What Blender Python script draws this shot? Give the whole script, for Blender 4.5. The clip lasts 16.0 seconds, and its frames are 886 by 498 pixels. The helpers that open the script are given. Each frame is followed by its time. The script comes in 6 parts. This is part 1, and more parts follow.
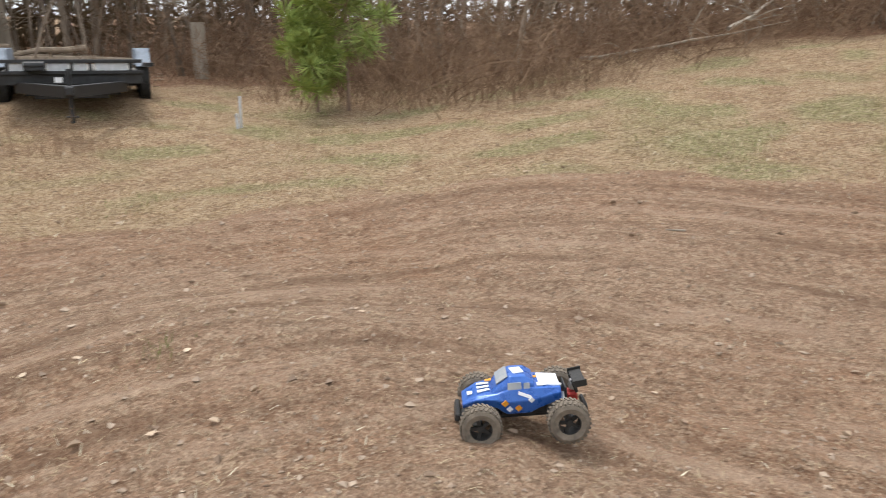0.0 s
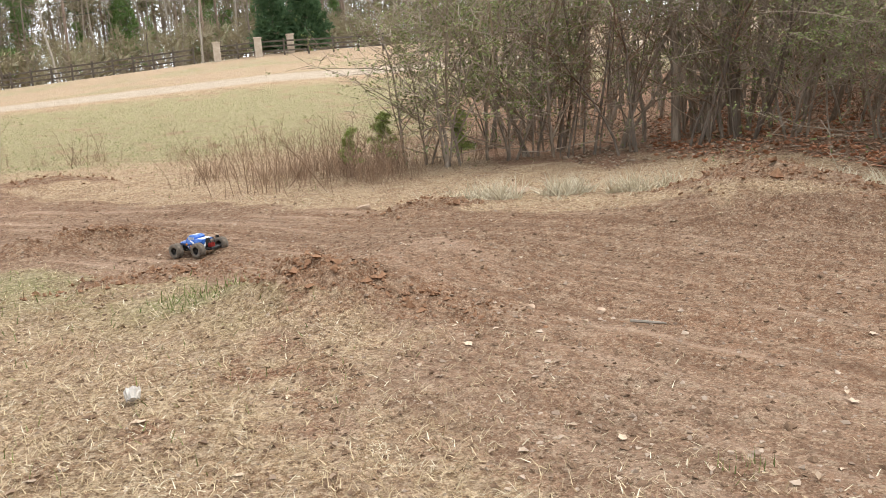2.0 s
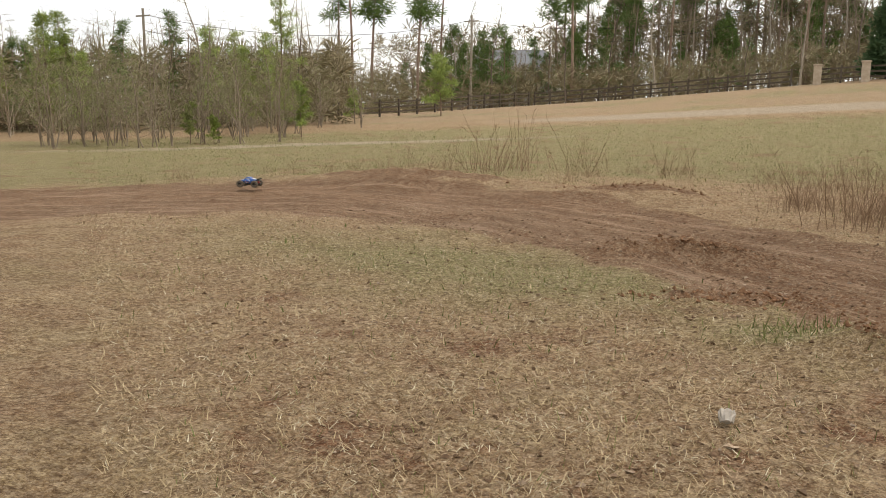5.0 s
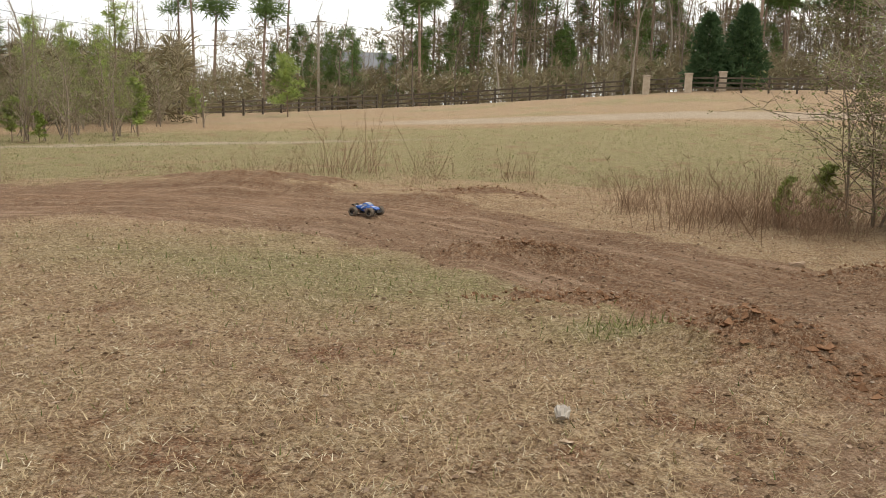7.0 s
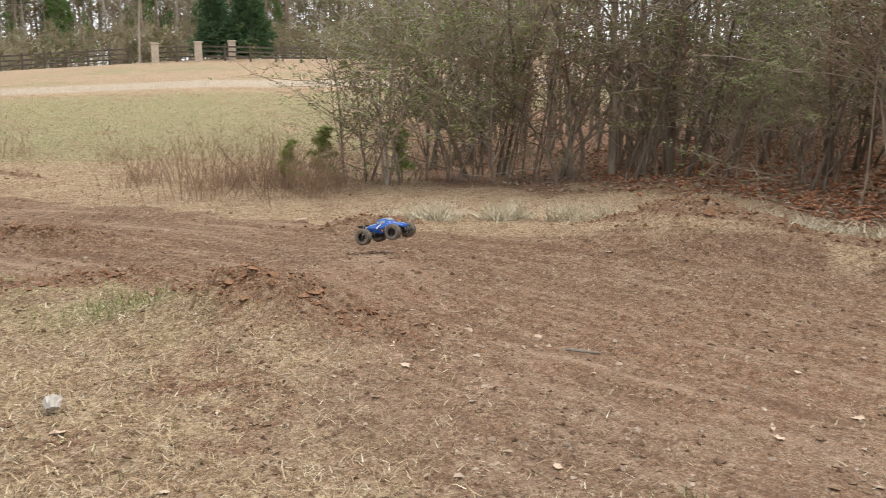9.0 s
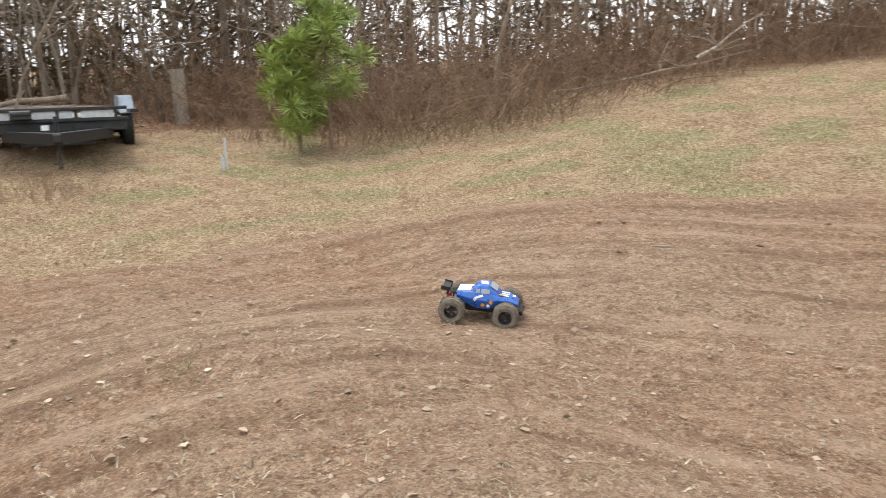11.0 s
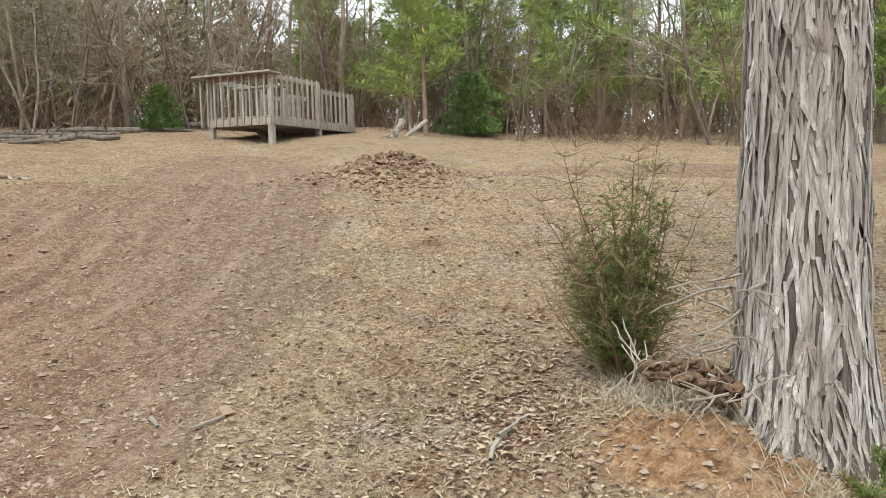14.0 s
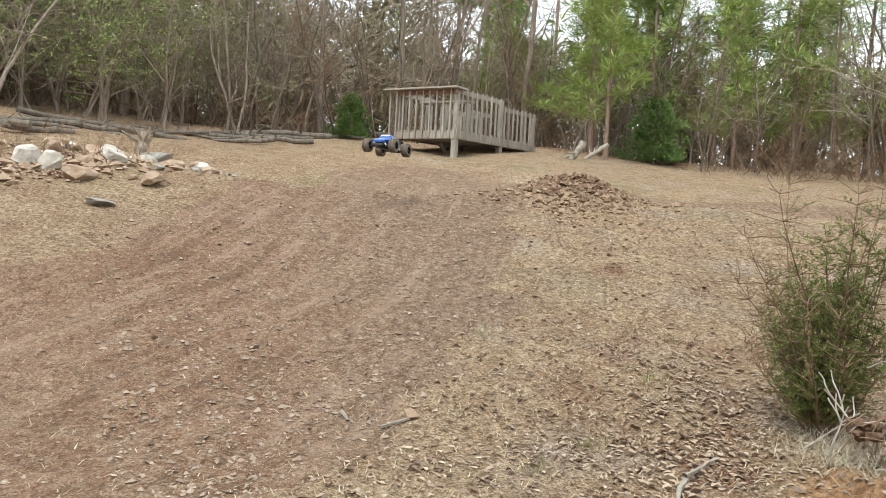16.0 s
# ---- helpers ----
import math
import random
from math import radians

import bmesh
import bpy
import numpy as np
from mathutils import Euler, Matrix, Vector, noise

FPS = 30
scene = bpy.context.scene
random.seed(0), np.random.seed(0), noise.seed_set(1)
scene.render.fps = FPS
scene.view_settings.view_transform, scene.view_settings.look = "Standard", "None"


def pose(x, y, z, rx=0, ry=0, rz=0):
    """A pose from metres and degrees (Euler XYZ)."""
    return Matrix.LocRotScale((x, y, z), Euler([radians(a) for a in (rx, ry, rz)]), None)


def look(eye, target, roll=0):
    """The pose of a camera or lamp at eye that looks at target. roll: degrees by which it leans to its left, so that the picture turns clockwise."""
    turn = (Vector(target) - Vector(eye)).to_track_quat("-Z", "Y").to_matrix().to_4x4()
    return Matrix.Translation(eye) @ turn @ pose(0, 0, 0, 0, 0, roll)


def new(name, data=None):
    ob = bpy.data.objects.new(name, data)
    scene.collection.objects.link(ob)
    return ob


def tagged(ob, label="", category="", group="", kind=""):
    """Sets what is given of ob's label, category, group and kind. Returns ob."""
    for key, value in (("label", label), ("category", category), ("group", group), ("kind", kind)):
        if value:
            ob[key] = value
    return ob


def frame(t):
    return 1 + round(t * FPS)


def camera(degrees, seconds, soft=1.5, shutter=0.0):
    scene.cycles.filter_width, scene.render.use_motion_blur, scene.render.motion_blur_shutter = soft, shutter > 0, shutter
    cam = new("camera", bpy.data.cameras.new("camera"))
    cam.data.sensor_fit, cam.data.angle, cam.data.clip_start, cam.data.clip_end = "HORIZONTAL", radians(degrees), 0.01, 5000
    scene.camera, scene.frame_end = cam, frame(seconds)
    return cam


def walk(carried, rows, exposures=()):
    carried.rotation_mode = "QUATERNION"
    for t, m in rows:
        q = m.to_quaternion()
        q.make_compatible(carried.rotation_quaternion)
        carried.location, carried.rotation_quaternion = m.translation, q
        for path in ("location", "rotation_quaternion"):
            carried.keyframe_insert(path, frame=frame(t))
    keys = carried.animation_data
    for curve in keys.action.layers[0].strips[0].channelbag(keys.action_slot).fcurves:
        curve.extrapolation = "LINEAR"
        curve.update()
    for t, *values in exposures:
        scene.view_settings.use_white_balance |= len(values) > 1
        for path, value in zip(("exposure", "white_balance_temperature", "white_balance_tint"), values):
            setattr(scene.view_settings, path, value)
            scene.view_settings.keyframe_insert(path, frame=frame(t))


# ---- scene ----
# ---------------------------------------------------------------- camera
cam = camera(57.37, 16.0, soft=0.45, shutter=0.06)

# seconds, x, y, z, yaw to the left of +y, pitch up, roll
PATH = [
    (0, 0.225, -0.355, 1.518, -109.65, -15.38, 0.75),
    (0.1, 0.241, -0.278, 1.491, -99.78, -16.84, -0.81),
    (0.2, 0.277, -0.205, 1.459, -88.45, -17.52, -2.68),
    (0.3, 0.252, -0.152, 1.449, -78.70, -18.19, -3.88),
    (0.5, 0.202, -0.068, 1.465, -63.97, -16.56, -4.00),
    (0.7, 0.201, -0.001, 1.465, -53.90, -15.28, -1.95),
    (1, 0.195, 0.068, 1.468, -37.76, -14.40, -0.24),
    (1.5, 0.111, 0.104, 1.497, -17.88, -11.54, -2.40),
    (2, 0.041, 0.119, 1.500, -11.20, -12.07, -3.52),
    (2.5, 0.043, 0.128, 1.508, -5.21, -10.80, -1.71),
    (3, 0.017, 0.147, 1.516, 4.38, -9.09, 1.06),
    (3.5, -0.120, 0.142, 1.508, 7.65, -8.87, 0.22),
    (4, -0.250, 0.134, 1.512, 15.95, -9.43, -0.45),
    (4.2, -0.272, 0.129, 1.514, 19.14, -9.69, -0.21),
    (4.7, -0.286, 0.144, 1.513, 25.12, -9.76, 0.11),
    (5.2, -0.296, 0.181, 1.510, 27.54, -9.65, 0.60),
    (5.7, -0.301, 0.221, 1.505, 27.01, -9.49, 1.08),
    (6.3, -0.298, 0.241, 1.501, 23.35, -9.37, 1.43),
    (6.5, -0.290, 0.235, 1.499, 21.69, -9.36, 1.57),
    (7, -0.262, 0.199, 1.523, 16.40, -9.36, 1.60),
    (7.5, -0.241, 0.168, 1.522, 12.83, -9.71, 1.96),
    (8, -0.194, 0.146, 1.530, 5.65, -10.88, 2.23),
    (8.5, -0.130, 0.199, 1.509, -3.34, -11.19, 1.83),
    (9, -0.011, 0.158, 1.505, -16.14, -10.83, 0.62),
    (9.4, 0.051, 0.065, 1.477, -41.73, -13.70, -3.68),
    (9.7, 0.045, -0.011, 1.471, -58.24, -16.93, -2.78),
    (10, 0.063, -0.071, 1.510, -68.70, -16.14, -1.23),
    (10.2, 0.113, -0.107, 1.503, -72.21, -15.33, -1.32),
    (10.7, 0.104, -0.146, 1.488, -91.87, -13.96, -1.21),
    (11.2, 0.034, -0.198, 1.460, -126.27, -11.58, -0.84),
    (11.7, -0.052, -0.247, 1.433, -164.87, -8.96, -0.38),
    (12.3, -0.110, -0.282, 1.417, -201.86, -6.56, 0.05),
    (12.5, -0.120, -0.296, 1.417, -210.64, -4.80, 0.36),
    (13, -0.067, -0.300, 1.493, -221.34, -3.78, -2.40),
    (13.5, -0.033, -0.315, 1.489, -224.23, -4.66, -2.14),
    (14, 0.022, -0.323, 1.500, -227.34, -4.29, -1.35),
    (14.5, -0.024, -0.312, 1.527, -228.08, -3.47, -0.20),
    (15, -0.021, -0.290, 1.539, -227.53, -2.75, 0.95),
    (15.5, 0.060, -0.340, 1.533, -221.93, -2.28, 3.93),
    (16, 0.167, -0.418, 1.504, -215.90, -3.16, 3.18),
]

def look_row(x, y, z, yaw, pitch, roll):
    a, p = radians(yaw), radians(pitch)
    way = Vector((-math.sin(a) * math.cos(p), math.cos(a) * math.cos(p), math.sin(p)))
    return look((x, y, z), Vector((x, y, z)) + way, roll)


# ---------------------------------------------------------------- light: overcast sky with a thin, wide sun
world = bpy.data.worlds.new("world")
scene.world = world
world.use_nodes = True
wt = world.node_tree
wt.nodes.clear()


def wnode(kind, **inputs):
    n = wt.nodes.new(kind)
    for k, v in inputs.items():
        n.inputs[k].default_value = v
    return n


sky = wnode("ShaderNodeTexSky")
sky.sky_type, sky.sun_disc = "NISHITA", False
sky.sun_elevation, sky.sun_rotation = radians(61), radians(71)
sky.air_density, sky.dust_density = 1.0, 3.0
sky_scale = wnode("ShaderNodeVectorMath")
sky_scale.operation = "SCALE"
sky_scale.inputs["Scale"].default_value = 0.12
wt.links.new(sky.outputs["Color"], sky_scale.inputs[0])
coord = wnode("ShaderNodeTexCoord")
stretch = wnode("ShaderNodeMapping")
stretch.inputs["Scale"].default_value = (1.0, 1.0, 3.5)
wt.links.new(coord.outputs["Generated"], stretch.inputs["Vector"])
clouds = wnode("ShaderNodeTexNoise", Scale=2.2, Detail=6.0, Roughness=0.55)
wt.links.new(stretch.outputs["Vector"], clouds.inputs["Vector"])
ramp = wnode("ShaderNodeValToRGB")
ramp.color_ramp.elements[0].position, ramp.color_ramp.elements[0].color = 0.35, (0.72, 0.78, 0.86, 1)
ramp.color_ramp.elements[1].position, ramp.color_ramp.elements[1].color = 0.62, (0.98, 0.99, 1.0, 1)
wt.links.new(clouds.outputs["Fac"], ramp.inputs["Fac"])
blend = wnode("ShaderNodeMix")
blend.data_type = "RGBA"
blend.inputs["Factor"].default_value = 0.86
wt.links.new(sky_scale.outputs["Vector"], blend.inputs["A"])
wt.links.new(ramp.outputs["Color"], blend.inputs["B"])
background = wnode("ShaderNodeBackground", Strength=1.3)
wt.links.new(blend.outputs["Result"], background.inputs["Color"])
out = wnode("ShaderNodeOutputWorld")
wt.links.new(background.outputs["Background"], out.inputs["Surface"])

sun_data = bpy.data.lights.new("sun", "SUN")
sun_data.energy, sun_data.angle, sun_data.color = 1.4, radians(16), (1.0, 0.95, 0.87)
sun = new("sun", sun_data)
sun.matrix_world = look((0, 0, 30), Vector((0, 0, 30)) - Vector((0.46, 0.16, 0.873)))

walk(cam, [(r[0], look_row(*r[1:])) for r in PATH],
     exposures=[(0.0, 0.74, 6500, 10), (1.0, 0.90, 6500, 10), (2.0, 1.02, 6500, 10), (3.0, 0.88, 6600, 10), (3.6, 0.40, 7000, 10), (4.2, 0.16, 7200, 10), (4.8, 0.14, 7300, 10),
                (7.4, 0.26, 7200, 10), (8.2, 0.46, 7000, 10), (9.0, 0.74, 6600, 10), (9.5, 1.10, 6600, 10), (10.2, 1.04, 6600, 10), (12.3, 0.80, 6250, 5), (16.0, 0.82, 6250, 5)])

# ---------------------------------------------------------------- materials


class Mat:
    """A small builder of node materials."""

    def __init__(self, name, rough=0.9, spec=0.3):
        self.m = bpy.data.materials.new(name)
        self.m.use_nodes = True
        self.t = self.m.node_tree
        self.b = self.t.nodes["Principled BSDF"]
        self.b.inputs["Roughness"].default_value = rough
        self.b.inputs["Specular IOR Level"].default_value = spec
        self.c = self.t.nodes.new("ShaderNodeTexCoord")

    def node(self, kind, **inputs):
        n = self.t.nodes.new(kind)
        for k, v in inputs.items():
            n.inputs[k].default_value = v
        return n

    def put(self, a, b):
        self.t.links.new(a, b)

    def noise(self, scale, detail=4.0, rough=0.6, stretch=None, space="Object"):
        n = self.node("ShaderNodeTexNoise", Scale=scale, Detail=detail, Roughness=rough)
        src = self.c.outputs[space]
        if stretch:
            mp = self.node("ShaderNodeMapping")
            mp.inputs["Scale"].default_value = stretch
            self.put(src, mp.inputs["Vector"])
            src = mp.outputs["Vector"]
        self.put(src, n.inputs["Vector"])
        return n.outputs["Fac"]

    def ramp(self, fac, stops):
        n = self.node("ShaderNodeValToRGB")
        e = n.color_ramp.elements
        while len(e) < len(stops):
            e.new(0.5)
        for k, (p, col) in enumerate(stops):
            e[k].position, e[k].color = p, (*col, 1)
        self.put(fac, n.inputs["Fac"])
        return n.outputs["Color"]

    def range(self, fac, a, b, lo=0.0, hi=1.0):
        n = self.node("ShaderNodeMapRange")
        for k, v in (("From Min", a), ("From Max", b), ("To Min", lo), ("To Max", hi)):
            n.inputs[k].default_value = v
        self.put(fac, n.inputs["Value"])
        return n.outputs["Result"]

    def mix(self, fac, a, b, mode="MIX"):
        n = self.node("ShaderNodeMix")
        n.data_type, n.blend_type = "RGBA", mode
        for v, key in ((fac, "Factor"), (a, "A"), (b, "B")):
            if isinstance(v, (int, float)):
                n.inputs[key].default_value = v
            elif isinstance(v, tuple):
                n.inputs[key].default_value = (*v, 1)
            else:
                self.put(v, n.inputs[key])
        return n.outputs["Result"]

    def math(self, op, a, b):
        n = self.node("ShaderNodeMath")
        n.operation = op
        for k, v in enumerate((a, b)):
            if isinstance(v, (int, float)):
                n.inputs[k].default_value = v
            else:
                self.put(v, n.inputs[k])
        return n.outputs[0]

    def attr(self, name):
        n = self.node("ShaderNodeAttribute")
        n.attribute_name = name
        return n.outputs["Fac"]

    def random(self):
        return self.node("ShaderNodeObjectInfo").outputs["Random"]

    def island(self):
        return self.node("ShaderNodeNewGeometry").outputs["Random Per Island"]

    def done(self, color, bump=None, height=0.01, strength=0.6, rough=None):
        if isinstance(color, tuple):
            self.b.inputs["Base Color"].default_value = (*color, 1)
        else:
            self.put(color, self.b.inputs["Base Color"])
        if bump is not None:
            n = self.node("ShaderNodeBump", Strength=strength, Distance=height)
            self.put(bump, n.inputs["Height"])
            self.put(n.outputs["Normal"], self.b.inputs["Normal"])
        if rough is not None:
            self.put(rough, self.b.inputs["Roughness"])
        return self.m


def ground_material():
    m = Mat("soil_and_dead_grass", 0.97, 0.12)
    big, mid, fine, grit = m.noise(0.35, 3), m.noise(2.2, 4), m.noise(17, 5, 0.7), m.noise(75, 4, 0.75)
    straw_n = m.noise(26, 5, 0.8)
    dirt = m.ramp(fine, [(0.33, (0.15, 0.08, 0.046)), (0.47, (0.31, 0.175, 0.104)), (0.56, (0.40, 0.24, 0.148)), (0.66, (0.56, 0.39, 0.27))])
    dirt = m.mix(m.range(mid, 0.35, 0.7), dirt, (0.345, 0.195, 0.118))
    dirt = m.mix(m.range(big, 0.42, 0.62), dirt, m.mix(0.5, dirt, (0.43, 0.305, 0.215)))
    dirt = m.mix(m.math("MULTIPLY", m.attr("fresh"), 0.85), dirt,
                 m.ramp(fine, [(0.36, (0.15, 0.072, 0.037)), (0.62, (0.40, 0.22, 0.12))]))
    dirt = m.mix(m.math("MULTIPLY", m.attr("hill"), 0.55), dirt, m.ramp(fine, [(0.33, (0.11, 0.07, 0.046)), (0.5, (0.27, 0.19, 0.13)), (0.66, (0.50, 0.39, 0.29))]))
    dirt = m.mix(m.math("MULTIPLY", m.attr("damp"), 0.72), dirt, m.ramp(fine, [(0.33, (0.078, 0.034, 0.017)), (0.5, (0.175, 0.086, 0.043)), (0.66, (0.315, 0.182, 0.103))]))
    straw = m.ramp(straw_n, [(0.34, (0.17, 0.105, 0.055)), (0.45, (0.36, 0.24, 0.135)), (0.54, (0.54, 0.39, 0.235)), (0.66, (0.78, 0.62, 0.42))])
    straw = m.mix(m.range(mid, 0.42, 0.62, 0.0, 0.72), straw, m.ramp(straw_n, [(0.36, (0.14, 0.073, 0.038)), (0.5, (0.32, 0.185, 0.105)), (0.64, (0.52, 0.36, 0.225))]))
    green = m.ramp(straw_n, [(0.35, (0.10, 0.105, 0.036)), (0.5, (0.25, 0.255, 0.10)), (0.64, (0.50, 0.45, 0.25))])
    litter = m.ramp(straw_n, [(0.36, (0.075, 0.033, 0.018)), (0.5, (0.24, 0.108, 0.056)), (0.64, (0.46, 0.27, 0.165))])
    patchy = m.math("ADD", m.math("MULTIPLY", mid, 0.7), m.math("MULTIPLY", fine, 0.5))
    coarse = m.math("ADD", m.math("MULTIPLY", big, 0.6), m.math("MULTIPLY", m.noise(0.9, 5, 0.7), 0.8))
    color = m.mix(m.range(m.math("ADD", m.attr("green"), coarse), 0.88, 1.42, 0.0, 0.85), straw, green)
    color = m.mix(m.range(m.math("ADD", m.attr("litter"), patchy), 0.9, 1.2), color, litter)
    color = m.mix(m.range(m.math("ADD", m.attr("pale"), patchy), 0.9, 1.3, 0.0, 0.9), color, m.ramp(straw_n, [(0.38, (0.24, 0.19, 0.14)), (0.5, (0.50, 0.425, 0.33)), (0.62, (0.76, 0.67, 0.545))]))
    dirt_f = m.range(m.math("ADD", m.attr("dirt"), m.math("MULTIPLY", patchy, 0.8)), 0.82, 1.04)
    color = m.mix(dirt_f, color, dirt)
    for scale, amount in ((7.0, 0.5), (24.0, 0.9), (60.0, 1.15), (130.0, 1.2)):
        cell = m.node("ShaderNodeTexVoronoi", Scale=scale, Randomness=1.0)
        m.put(m.c.outputs["Object"], cell.inputs["Vector"])
        split = m.node("ShaderNodeSeparateColor")
        m.put(cell.outputs["Color"], split.inputs["Color"])
        color = m.mix(m.range(split.outputs["Red"], 0.0, 0.45, amount * 0.62, 0.0), color, m.mix(0.62, color, (0.075, 0.04, 0.022)))
        color = m.mix(m.range(split.outputs["Green"], 0.7, 1.0, 0.0, amount * 0.5), color, m.mix(0.5, color, (0.75, 0.6, 0.43)))
    color = m.mix(m.range(m.math("ADD", m.attr("clay"), m.math("MULTIPLY", patchy, 0.6)), 0.75, 1.05), color, m.ramp(fine, [(0.36, (0.24, 0.125, 0.06)), (0.5, (0.48, 0.28, 0.145)), (0.64, (0.66, 0.44, 0.26))]))
    rut_at = m.node("ShaderNodeCombineXYZ")
    m.put(m.attr("across"), rut_at.inputs["X"])
    m.put(m.math("MULTIPLY", m.attr("along"), 0.10), rut_at.inputs["Y"])
    rut = m.node("ShaderNodeTexNoise", Scale=4.2, Detail=5.0, Roughness=0.65)
    m.put(rut_at.outputs["Vector"], rut.inputs["Vector"])
    worn = m.math("MULTIPLY", m.attr("dirt"), m.math("SUBTRACT", 1.0, m.attr("fresh")))
    color = m.mix(m.math("MULTIPLY", m.math("MULTIPLY", worn, m.math("SUBTRACT", 1.0, m.math("MULTIPLY", m.attr("hill"), 0.5))), m.range(rut.outputs["Fac"], 0.36, 0.47, 0.55, 0.0)), color, (0.17, 0.10, 0.062))
    color = m.mix(m.math("MULTIPLY", worn, m.range(rut.outputs["Fac"], 0.53, 0.66, 0.0, 0.5)), color, (0.52, 0.37, 0.265))
    vor = m.node("ShaderNodeTexVoronoi", Scale=34.0)
    m.put(m.c.outputs["Object"], vor.inputs["Vector"])
    stone = m.range(vor.outputs["Distance"], 0.1, 0.2, 1.0, 0.0)
    few = m.range(m.noise(9, 2), 0.56, 0.66)
    color = m.mix(m.math("MULTIPLY", m.math("MULTIPLY", stone, few), 0.6), color, (0.46, 0.37, 0.28))
    color = m.mix(m.range(grit, 0.42, 0.6, 0.5, 0.0), color, m.mix(0.5, color, (0.07, 0.04, 0.025)))
    bump = m.math("ADD", m.math("MULTIPLY", grit, 0.6), m.math("ADD", fine, m.math("MULTIPLY", straw_n, 0.9)))
    return m.done(color, bump, 0.045, 0.9)


def bark_material(name, a, b, scale=9.0):
    m = Mat(name, 0.95, 0.15)
    n = m.noise(scale, 5, 0.7, (1, 1, 0.22))
    col = m.ramp(n, [(0.3, a), (0.7, b)])
    col = m.mix(m.range(m.random(), 0, 1, 0.0, 0.4), col, tuple(0.9 * v for v in a))
    return m.done(col, n, 0.02, 0.5)


def leaf_material(name, a, b, rough=0.7):
    m = Mat(name, rough, 0.25)
    col = m.ramp(m.island(), [(0.0, a), (1.0, b)])
    col = m.mix(m.range(m.random(), 0, 1, 0.0, 0.35), col, tuple(0.6 * v for v in b))
    return m.done(col)


def plain(name, a, b=None, scale=20.0, rough=0.6, spec=0.4, metal=0.0, bump=0.004):
    m = Mat(name, rough, spec)
    m.b.inputs["Metallic"].default_value = metal
    n = m.noise(scale, 5, 0.65)
    col = m.ramp(n, [(0.3, a), (0.7, b or tuple(min(1, 1.25 * v) for v in a))])
    return m.done(col, n, bump, 0.4, m.range(n, 0.2, 0.8, max(0.05, rough - 0.12), min(1, rough + 0.12)))


def weathered_wood():
    m = Mat("weathered_wood", 0.9, 0.2)
    n = m.noise(6, 6, 0.75, (3, 3, 0.5))
    k = m.noise(1.1, 3)
    col = m.ramp(n, [(0.25, (0.16, 0.138, 0.115)), (0.5, (0.38, 0.34, 0.29)), (0.75, (0.56, 0.52, 0.455))])
    col = m.mix(m.range(k, 0.4, 0.7, 0, 0.35), col, (0.24, 0.18, 0.13))
    col = m.mix(m.range(m.random(), 0, 1, 0.0, 0.4), col, (0.17, 0.14, 0.11))
    return m.done(col, n, 0.006, 0.6)


GROUND = ground_material()
BARK_GREY = bark_material("grey_brown_bark", (0.15, 0.118, 0.09), (0.45, 0.37, 0.29))
BARK_DARK = bark_material("dark_bark", (0.085, 0.066, 0.052), (0.25, 0.2, 0.155))
BARK_ROTTEN = bark_material("rotten_bark", (0.085, 0.07, 0.055), (0.27, 0.225, 0.18))
BARK_PALE = bark_material("pale_bark", (0.22, 0.185, 0.145), (0.46, 0.41, 0.34))
BARK_PINE = bark_material("pine_bark", (0.157, 0.107, 0.079), (0.412, 0.297, 0.231))
TWIG = bark_material("twig", (0.17, 0.128, 0.094), (0.47, 0.39, 0.30), 4)
TWIG_RED = bark_material("reddish_twig", (0.11, 0.066, 0.042), (0.33, 0.225, 0.148), 4)
STALK = bark_material("dry_stalk", (0.17, 0.105, 0.066), (0.43, 0.30, 0.20), 4)
NEEDLE_PINE = leaf_material("pine_needles", (0.068, 0.130, 0.034), (0.195, 0.285, 0.078))
NEEDLE_YOUNG = leaf_material("young_pine_needles", (0.17, 0.26, 0.06), (0.40, 0.47, 0.13))
NEEDLE_DARK = leaf_material("dark_needles", (0.035, 0.075, 0.034), (0.10, 0.17, 0.07))
LEAF_OLIVE = leaf_material("olive_leaves", (0.10, 0.135, 0.042), (0.28, 0.305, 0.115))
LEAF_BUD = leaf_material("fresh_bud_leaves", (0.16, 0.20, 0.07), (0.30, 0.32, 0.13))
LEAF_JUNIPER = leaf_material("juniper_sprays", (0.08, 0.135, 0.03), (0.27, 0.31, 0.085))
LEAF_DEAD = leaf_material("dead_leaves", (0.20, 0.128, 0.082), (0.58, 0.46, 0.34), 0.8)
LEAF_RUST = leaf_material("rusty_dead_leaves", (0.27, 0.11, 0.055), (0.55, 0.29, 0.17), 0.8)
LEAF_DAMP = leaf_material("damp_leaves", (0.10, 0.065, 0.042), (0.30, 0.215, 0.15), 0.7)
LEAF_PALE = leaf_material("bleached_leaves", (0.30, 0.20, 0.13), (0.52, 0.40, 0.29), 0.8)
LEAF_GREEN = leaf_material("spring_leaves", (0.15, 0.20, 0.06), (0.33, 0.39, 0.13))
GRASS_DRY = leaf_material("dry_grass", (0.27, 0.185, 0.10), (0.62, 0.50, 0.32), 0.85)
GRASS_BLEACHED = leaf_material("bleached_grass", (0.40, 0.335, 0.225), (0.70, 0.63, 0.475), 0.85)
GRASS_GREEN = leaf_material("green_grass", (0.09, 0.13, 0.03), (0.24, 0.27, 0.09), 0.8)
PEBBLE = leaf_material("pebbles", (0.19, 0.13, 0.09), (0.42, 0.33, 0.25), 0.9)
